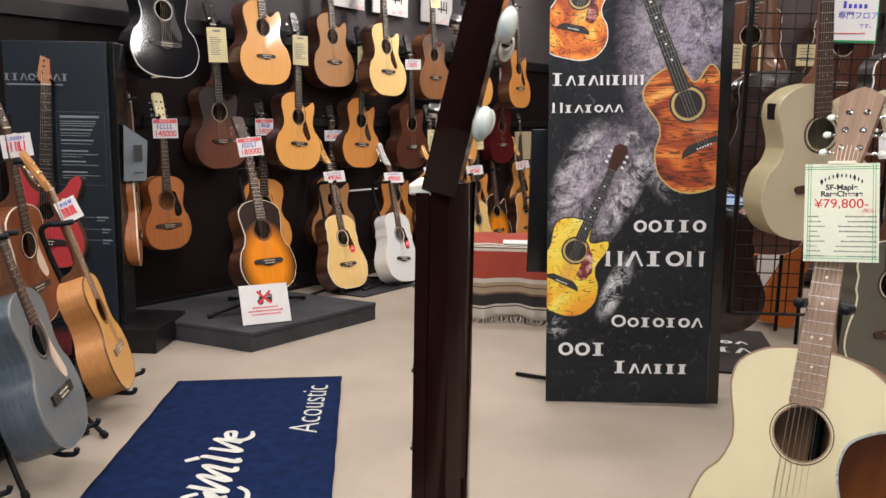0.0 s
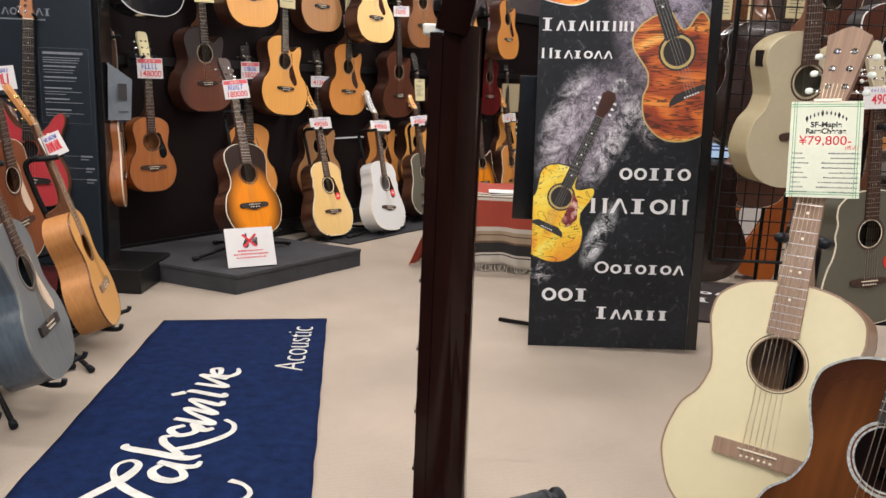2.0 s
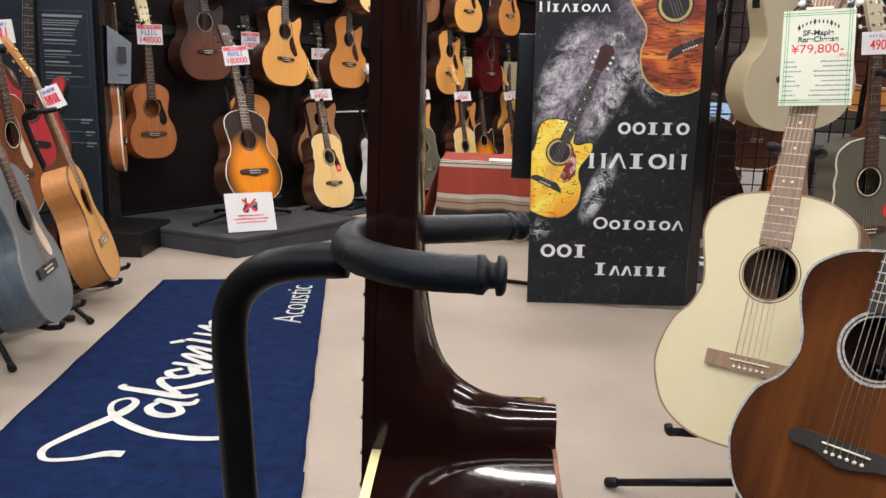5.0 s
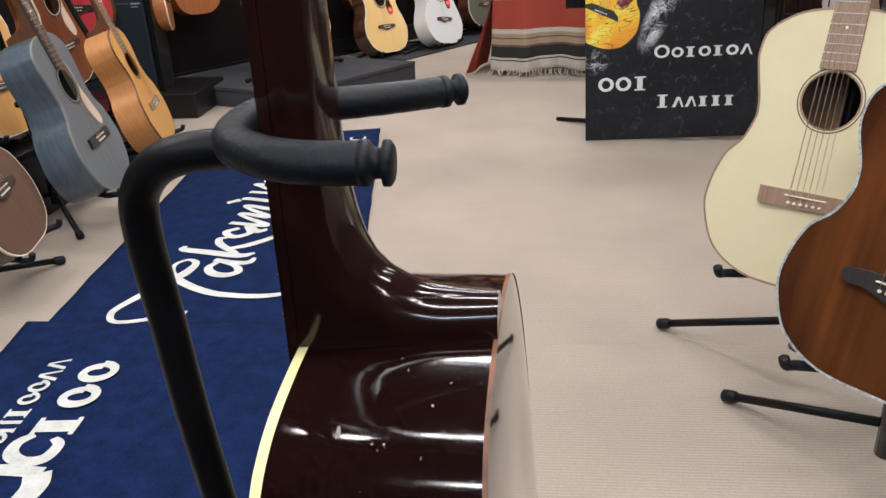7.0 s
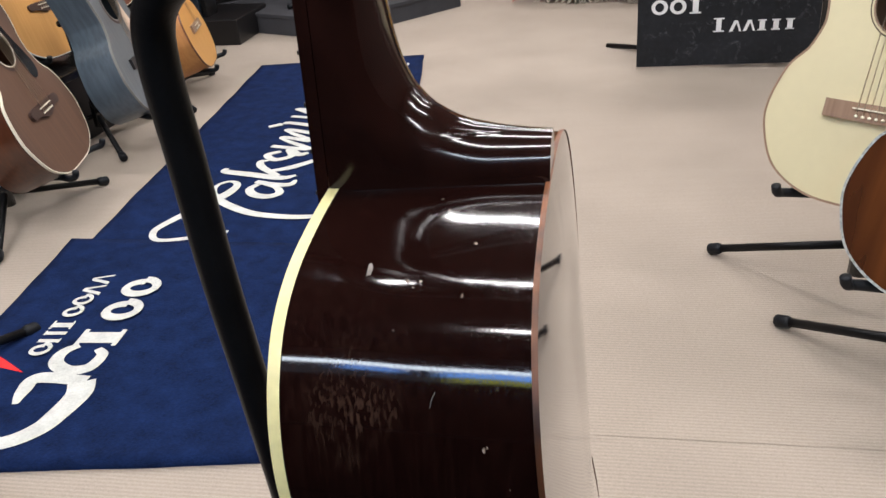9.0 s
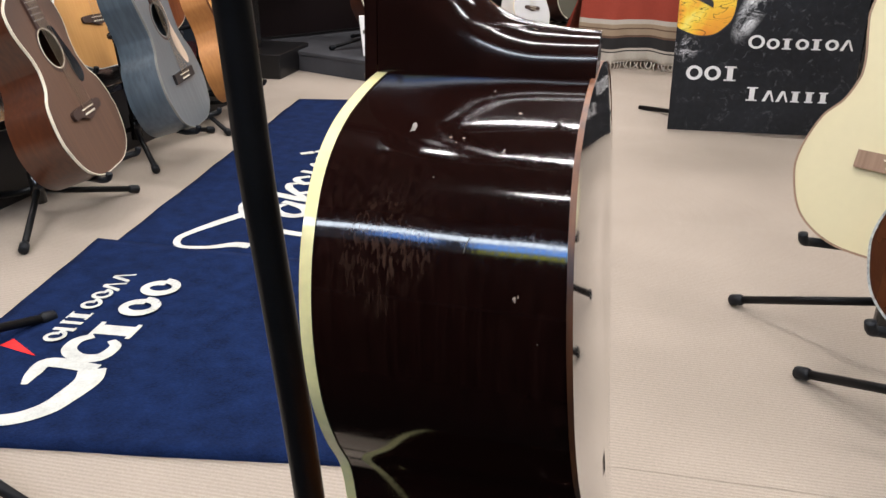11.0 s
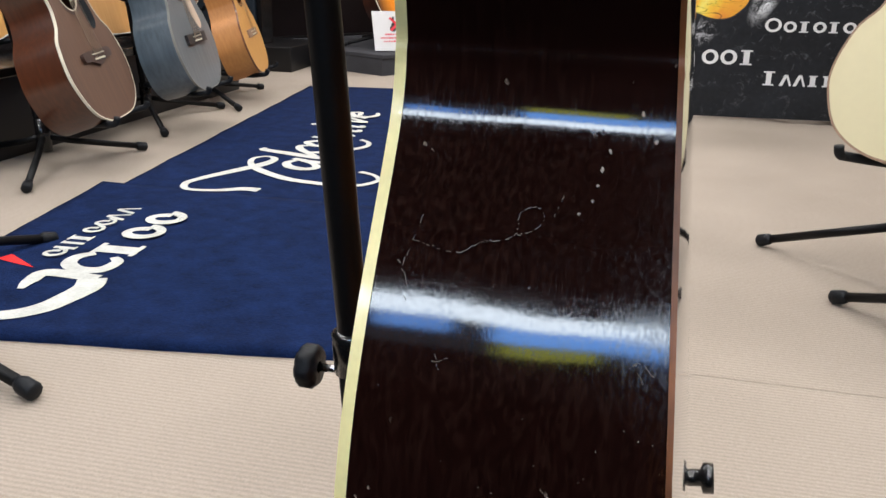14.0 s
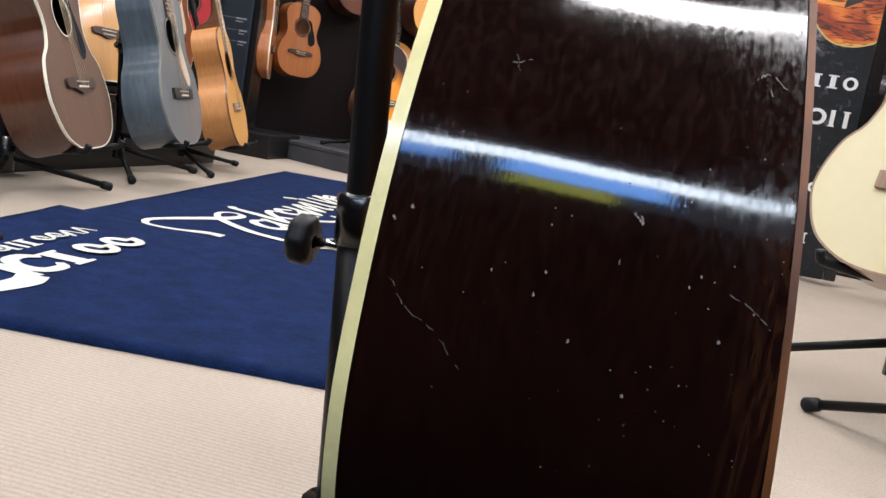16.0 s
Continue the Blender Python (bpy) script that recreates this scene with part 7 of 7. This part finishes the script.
# ---- price cards ----
def scribble(w, h, count, rng):
    """Hand-written strokes as slanted bars between (0, 0) and (w, h)."""
    out, step, t = [], w / count, h * 0.13
    for i in range(count):
        x, k = i * step, rng.uniform(0.0, step * 0.25)
        out.append([(x, 0), (x + t, 0), (x + t + k, h), (x + k, h)])
        if rng.random() < 0.7:
            z = h * rng.choice((0.0, 0.4, 0.85))
            out.append(rect(x, z, x + step * 0.72, z + t))
        if rng.random() < 0.55:
            out.append([(x + step * 0.6, 0), (x + step * 0.6 + t, 0), (x + step * 0.6 + t, h * 0.9), (x + step * 0.6, h * 0.9)])
    return out


CARD_PINK = material("pink_red_print", (0.66, 0.11, 0.13), 0.7, vary=0.1, scale=50)


def price_card(g, z, number, w, h, header=False, face=-26, x=0.0, y=-0.03, turn=0.0):
    """A card hung at a guitar's neck, swung by face degrees towards the aisle: a maker line in blue and the price in red."""
    mm = g.matrix_basis @ Matrix.Translation((x, y, z))
    m = Matrix.LocRotScale(mm.to_translation(), mm.to_quaternion(), None) @ pose(0, 0, 0, 0, turn, face)
    c = thing("price_card", m, "white price card with a pink heading and red figures" if header else "white price card with red figures hung on a guitar", "price card", "price cards")
    part("card", box_bm((w, 0.0012, h), (0, 0, -h / 2), 0.0004), PAPER, c)
    rng = random.Random(int(z * 997 + w * 5003 + g.location.x * 31))
    top = -h * 0.26 if header else -h * 0.10
    if header:
        bars("header", [rect(-w * 0.47, -h * 0.24, w * 0.47, -h * 0.04)], CARD_PINK, c, -0.0016)
        bars("header_marks", [[(q - w * 0.2, r - h * 0.20) for q, r in sh] for sh in scribble(w * 0.4, h * 0.12, 5, rng)], PAPER, c, -0.0024)
    tall = h * 0.27 if header else h * 0.16
    bars("maker_line", [[(q - w * 0.33, r + top - tall) for q, r in sh] for sh in scribble(w * 0.66, tall, 5 if header else 9, rng)], INK_BLUE, c, -0.0016)
    base = top - tall - h * 0.06
    size = h * (0.42 if header else 0.62)
    if number:
        words(number, size, INK_RED, c, 0, base - size * 0.74, -0.0014, "number", "CENTER", 0.85, thin=0.0006)
    else:
        bars("number", [[(q - w * 0.35, r + base - size * 0.7) for q, r in sh] for sh in scribble(w * 0.7, size * 0.7, 5, rng)], INK_RED, c, -0.0016)
    part("clip", box_bm((w * 0.12, 0.004, h * 0.08), (0, -0.001, 0.0), 0.0008), IVORY, c)
    return c


def info_card(g, z, w, h, x=0.0, y=-0.03):
    """A tall pale yellow card of small print."""
    mm = g.matrix_basis @ Matrix.Translation((x, y, z))
    c = thing("info_card", Matrix.LocRotScale(mm.to_translation(), mm.to_quaternion(), None) @ pose(0, 0, 0, 0, 0, -22), "pale yellow card of small print hung on a guitar", "card", "price cards")
    part("card", box_bm((w, 0.0012, h), (0, 0, -h / 2), 0.0004), PAPER_YELLOW, c)
    rng = random.Random(int(z * 1000))
    bars("small_print", [rect(-w * 0.36, -h * 0.3 - k * h * 0.06, -w * 0.36 + w * rng.uniform(0.4, 0.7), -h * 0.3 - k * h * 0.06 + h * 0.022) for k in range(9)] + [rect(-w * 0.2, -h * 0.12, w * 0.2, -h * 0.07)], INK_GREY, c, -0.0014)
    return c


price_card(G_MH, 0.810, "148000", 0.132, 0.108, True)
price_card(G_SB, 0.835, "180000", 0.138, 0.108, True)
price_card(G_B1, 0.865, "158000", 0.115, 0.105, True)
price_card(G_B2, 0.80, "413600", 0.150, 0.074)
price_card(G_NAT, 0.80, "49060", 0.155, 0.078)
price_card(G_WH, 0.80, "49060", 0.155, 0.078)
price_card(G_GRN, 0.80, "49060", 0.155, 0.076)
price_card(G_G4, 0.83, "", 0.13, 0.075)
price_card(G_F2, 0.84, "", 0.11, 0.12, True)
price_card(G_F3, 0.80, "", 0.14, 0.075)
price_card(G_G3, 0.70, "", 0.125, 0.085, True)
price_card(G_U3, 0.86, "", 0.13, 0.075)
price_card(G_ORA, 0.80, "", 0.088, 0.088, face=-50, turn=-6)
price_card(G_RB, 0.775, "", 0.110, 0.090, face=-50)
price_card(G_OLV, 0.875, "49060", 0.165, 0.078, face=-8)
info_card(G_G1, 0.845, 0.115, 0.20)
info_card(G_G2, 0.865, 0.105, 0.19)
info_card(G_G3, 0.865, 0.10, 0.18)
info_card(G_B3, 0.835, 0.085, 0.15)
info_card(G_U4, 0.85, 0.085, 0.15)
info_card(G_B4, 0.82, 0.09, 0.17)
info_card(G_B5, 0.82, 0.09, 0.17)
price_card(G_F7, 0.80, "49060", 0.155, 0.076)


def big_card():
    g = G_WG
    mm = g.matrix_basis @ Matrix.Translation((0.0, -0.032, 0.860))
    c = thing("price_card", Matrix.LocRotScale(mm.to_translation(), mm.to_quaternion(), None) @ pose(0, 0, 0, 0, -7.5, 14), "pale green price card with a double ruled edge", "price card", "price cards")
    w, h = 0.132, 0.196
    part("card", box_bm((w, 0.0012, h), (0, 0, -h / 2), 0.0004), PAPER_GREEN, c)
    rl = []
    for d in (0.006, 0.0105):
        rl += [rect(-w / 2, -d - 0.001, w / 2, -d), rect(-w / 2, -h + d, w / 2, -h + d + 0.001), rect(-w / 2 + d, -h, -w / 2 + d + 0.001, 0), rect(w / 2 - d - 0.001, -h, w / 2 - d, 0)]
    bars("ruled_edge", rl, INK_GREEN, c, -0.0012)
    scroll = []
    for i in range(11):
        g0 = radians(128 - 76 * i / 10)
        cx, cz, k = 0.058 * math.cos(g0), -0.082 + 0.058 * math.sin(g0), 0.0030 if i % 4 else 0.0048
        scroll += [circle(cx, cz, k * 0.55, 8, k), rect(cx - 0.0006, cz - k * 1.4, cx + 0.0008, cz + k * 1.3)]
    bars("scroll_mark", scroll, INK_BLACK, c, -0.0012)
    words("SF-Maple", 0.0155, INK_BLACK, c, 0, -0.053, -0.001, "lettering", "CENTER", thin=0.0004)
    words("RareCheese", 0.0150, INK_BLACK, c, 0, -0.066, -0.001, "lettering", "CENTER", thin=0.0004)
    words("¥79,800-", 0.0255, INK_RED, c, 0, -0.089, -0.001, "number", "CENTER", 1.05)
    words("(税込)", 0.009, INK_RED, c, 0.048, -0.098, -0.001, "lettering", "CENTER")
    rng = random.Random(6)
    rows = []
    for k in range(9):
        z = -0.108 - 0.0098 * k
        x = -0.060
        while x < -0.060 + 0.018 + 0.012 * ((k * 7) % 3) / 2:
            b = rng.uniform(0.0012, 0.0026)
            rows.append(rect(x, z, x + b, z + rng.uniform(0.002, 0.0032)))
            x += b + 0.0007
        x = 0.062 - rng.uniform(0.05, 0.075)
        while x < 0.060:
            b = rng.uniform(0.002, 0.0045)
            rows.append(rect(x, z, min(0.062, x + b), z + rng.uniform(0.002, 0.0032)))
            x += b + 0.0009
    bars("small_print", rows, INK_GREY, c, -0.0012)
    part("clip", box_bm((0.05, 0.006, 0.006), (0.0, 0.0, 0.002), 0.001), IVORY, c)


big_card()


def sticker(g, x, z, r=0.026):
    mm = g.matrix_basis @ Matrix.Translation((x, -0.003, z))
    s = thing("round_sticker", Matrix.LocRotScale(mm.to_translation(), mm.to_quaternion(), None), "round red sticker on a guitar top", "sticker", "stickers")
    flat("disc", [circle(0, 0, r, 24)], STICKER, s, 0.0, 0.0006)
    bars("small_print", [rect(-0.014, -0.003, 0.014, 0.004), rect(-0.009, 0.009, 0.009, 0.012)], PAPER, s, -0.0006, 0.0004)


sticker(G_NAT, 0.075, 0.265)
sticker(G_WH, 0.075, 0.275)
sticker(G_F3, 0.075, 0.265)
sticker(G_OLV, 0.095, 0.235, 0.030)


# ---- behind the wire grid ----
def rear_corner():
    s = thing("display_rack", pose(0, 0, 0), "brown slat panel on black posts behind the wire grid", "rack")
    part("back_panel", box_bm((2.6, 0.03, 1.35), (2.35, 4.42, 1.625), 0.004), material("brown_slat_wall", (0.05, 0.03, 0.024), 0.5, vary=0.25, scale=4), s)
    for x in (1.10, 2.35, 3.6):
        tube("post", [(x, 4.45, 0.0), (x, 4.45, 2.3)], 0.018, BLACK, s)
    a = thing("instrument_case", pose(1.74, 4.98, 0.0, 0, 13, -14), "orange soft instrument case leaning behind the wire grid", "case")
    vinyl = material("orange_vinyl", (0.62, 0.16, 0.02), 0.45, vary=0.1, scale=20, bump=0.2, bump_scale=300)
    flat("shell", [[(q.x, q.y) for q in catmull([(-0.09, 0.03, 0), (0, 0.022, 0), (0.10, 0.03, 0), (0.115, 0.18, 0), (0.085, 0.33, 0), (0.08, 0.44, 0), (0.03, 0.60, 0), (-0.02, 0.60, 0), (-0.06, 0.44, 0), (-0.07, 0.33, 0), (-0.105, 0.18, 0)], 5, True)]], vinyl, a, 0.0, 0.10)
    tube("zip", catmull([(-0.09, 0.05, 0.05), (-0.107, 0.05, 0.18), (-0.072, 0.05, 0.33), (-0.062, 0.05, 0.44), (-0.02, 0.05, 0.602)], 4), 0.003, BLACK, a, 6)
    d = thing("side_table", pose(1.46, 4.72, 0.0, 0, 0, 4), "black side table behind the wire grid", "table")
    part("tabletop", box_bm((0.62, 0.34, 0.025), (0, 0, 0.735), 0.004), BLACKPL, d)
    for sx in (-0.28, 0.28):
        for sy in (-0.14, 0.14):
            tube("leg", [(sx, sy, 0), (sx, sy, 0.724)], 0.011, BLACK, d, 8)
    k = thing("tablet", pose(1.375, 4.66, 0.748, 0, 0, 8) @ pose(0, 0, 0, -12, 0, 0), "small tablet with a lit blue white screen on a table", "tablet")
    part("casing", box_bm((0.19, 0.010, 0.125), (0, 0, 0.0655), 0.004), BLACKPL, k)
    lit = material("lit_screen", (0.1, 0.12, 0.15), 0.2)
    lit.node_tree.nodes["Principled BSDF"].inputs["Emission Color"].default_value = (0.55, 0.75, 1.0, 1)
    lit.node_tree.nodes["Principled BSDF"].inputs["Emission Strength"].default_value = 0.7
    flat("screen", [rect(-0.085, 0.012, 0.085, 0.118)], lit, k, -0.0062, 0.0008)
    bars("screen_print", [rect(-0.07, 0.03 + 0.02 * i, -0.07 + 0.03 * (1 + i * 7 % 4), 0.038 + 0.02 * i) for i in range(4)], INK_BLUE, k, -0.0072)
    e = thing("storage_box", pose(1.84, 5.78, 0.0, 0, 0, 6), "white storage box on the floor behind the grid", "box")
    part("box_body", box_bm((0.42, 0.30, 0.57), (0, 0, 0.285), 0.012), WHITE, e)
    part("lid", box_bm((0.44, 0.32, 0.035), (0, 0, 0.588), 0.010), WHITE, e)
    for x, z, w, h in ((1.20, 1.52, 0.055, 0.115), (1.335, 1.515, 0.06, 0.12), (1.53, 1.53, 0.095, 0.10)):
        y = thing("info_card", pose(x, 4.19, z, 0, 0, -4), "pale yellow card hung on the rack behind the grid", "card", "cards on the rack")
        part("card", box_bm((w, 0.0014, h), (0, 0, 0), 0.0004), PAPER_YELLOW, y)
        bars("maker_line", [rect(-w * 0.35, h * (0.30 - 0.14 * i), w * (0.3 - 0.12 * (i % 2)), h * (0.34 - 0.14 * i)) for i in range(5)], INK_GREY, y, -0.0014)
    q = thing("equipment_case", pose(1.42, 5.35, 0.0, 0, 0, 8), "dark brown equipment case on the floor", "case")
    part("case_body", box_bm((0.52, 0.36, 0.44), (0, 0, 0.22), 0.012), material("case_vinyl", (0.04, 0.03, 0.026), 0.5, vary=0.2, scale=20, bump=0.2, bump_scale=200), q)
    part("lid_edge", box_bm((0.525, 0.365, 0.02), (0, 0, 0.40), 0.004), CHROME, q)
    c = thing("cable", pose(1.36, 5.30, 0.446), "coiled black cables heaped on a case", "cable")
    rng = random.Random(21)
    line = [((0.10 + rng.uniform(-0.03, 0.05)) * math.cos(k * 0.7) * 1.3, (0.07 + rng.uniform(-0.02, 0.03)) * math.sin(k * 0.7), 0.006 + 0.0009 * k + rng.uniform(0, 0.012)) for k in range(60)]
    tube("coil", catmull(line, 4), 0.0045, RUBBER, c, 6)
    s = thing("shelf_unit", pose(0, 0, 0), "pale shelf unit of boxes in the rear corner", "shelf")
    pale = material("pale_shelf", (0.45, 0.44, 0.42), 0.6, vary=0.08, scale=5)
    part("back_panel", box_bm((2.4, 0.03, 1.5), (2.2, 6.6, 0.75), 0.004), pale, s)
    for z in (0.06, 0.50, 0.95, 1.4):
        part("shelf", box_bm((2.4, 0.36, 0.03), (2.2, 6.41, z), 0.004), TRIM, s)
    b = thing("carton", pose(1.62, 6.38, 0.517), "white carton on the shelf", "box")
    part("carton_body", box_bm((0.30, 0.2, 0.26), (0, 0, 0.13), 0.004), PAPER, b)
    b = thing("carton", pose(2.1, 6.38, 0.517), "pale blue carton on the shelf", "box")
    part("carton_body", box_bm((0.28, 0.2, 0.30), (0, 0, 0.15), 0.004), material("pale_blue_card", (0.35, 0.45, 0.6), 0.6), b)
    b = thing("carton", pose(1.95, 6.38, 0.967), "teal carton on the shelf", "box")
    part("carton_body", box_bm((0.34, 0.2, 0.22), (0, 0, 0.11), 0.004), material("teal_card", (0.05, 0.32, 0.32), 0.6), b)
    m = thing("doormat", pose(1.26, 4.42, 0.001, 0, 0, -8), "dark brown doormat with white block marks", "mat")
    part("carpet", box_bm((0.62, 0.86, 0.012), (0, 0, 0.006), 0.003), material("brown_pile", (0.028, 0.02, 0.018), 0.95, vary=0.3, scale=30, bump=0.6, bump_scale=300), m)
    for z0, forms in ((-0.08, "niiv"), (0.10, "ioiov")):
        v, f = [], []
        for r in sum(strokes(forms, 0.4, 0.10 if len(forms) == 4 else 0.06, 0.022), []):
            k = len(v)
            v += [(x - 0.2, z + z0, 0.0135) for x, z in r]
            f.append((k, k + 1, k + 2, k + 3))
        mesh("block_marks", v, f, PRINT_WHITE, m)


rear_corner()
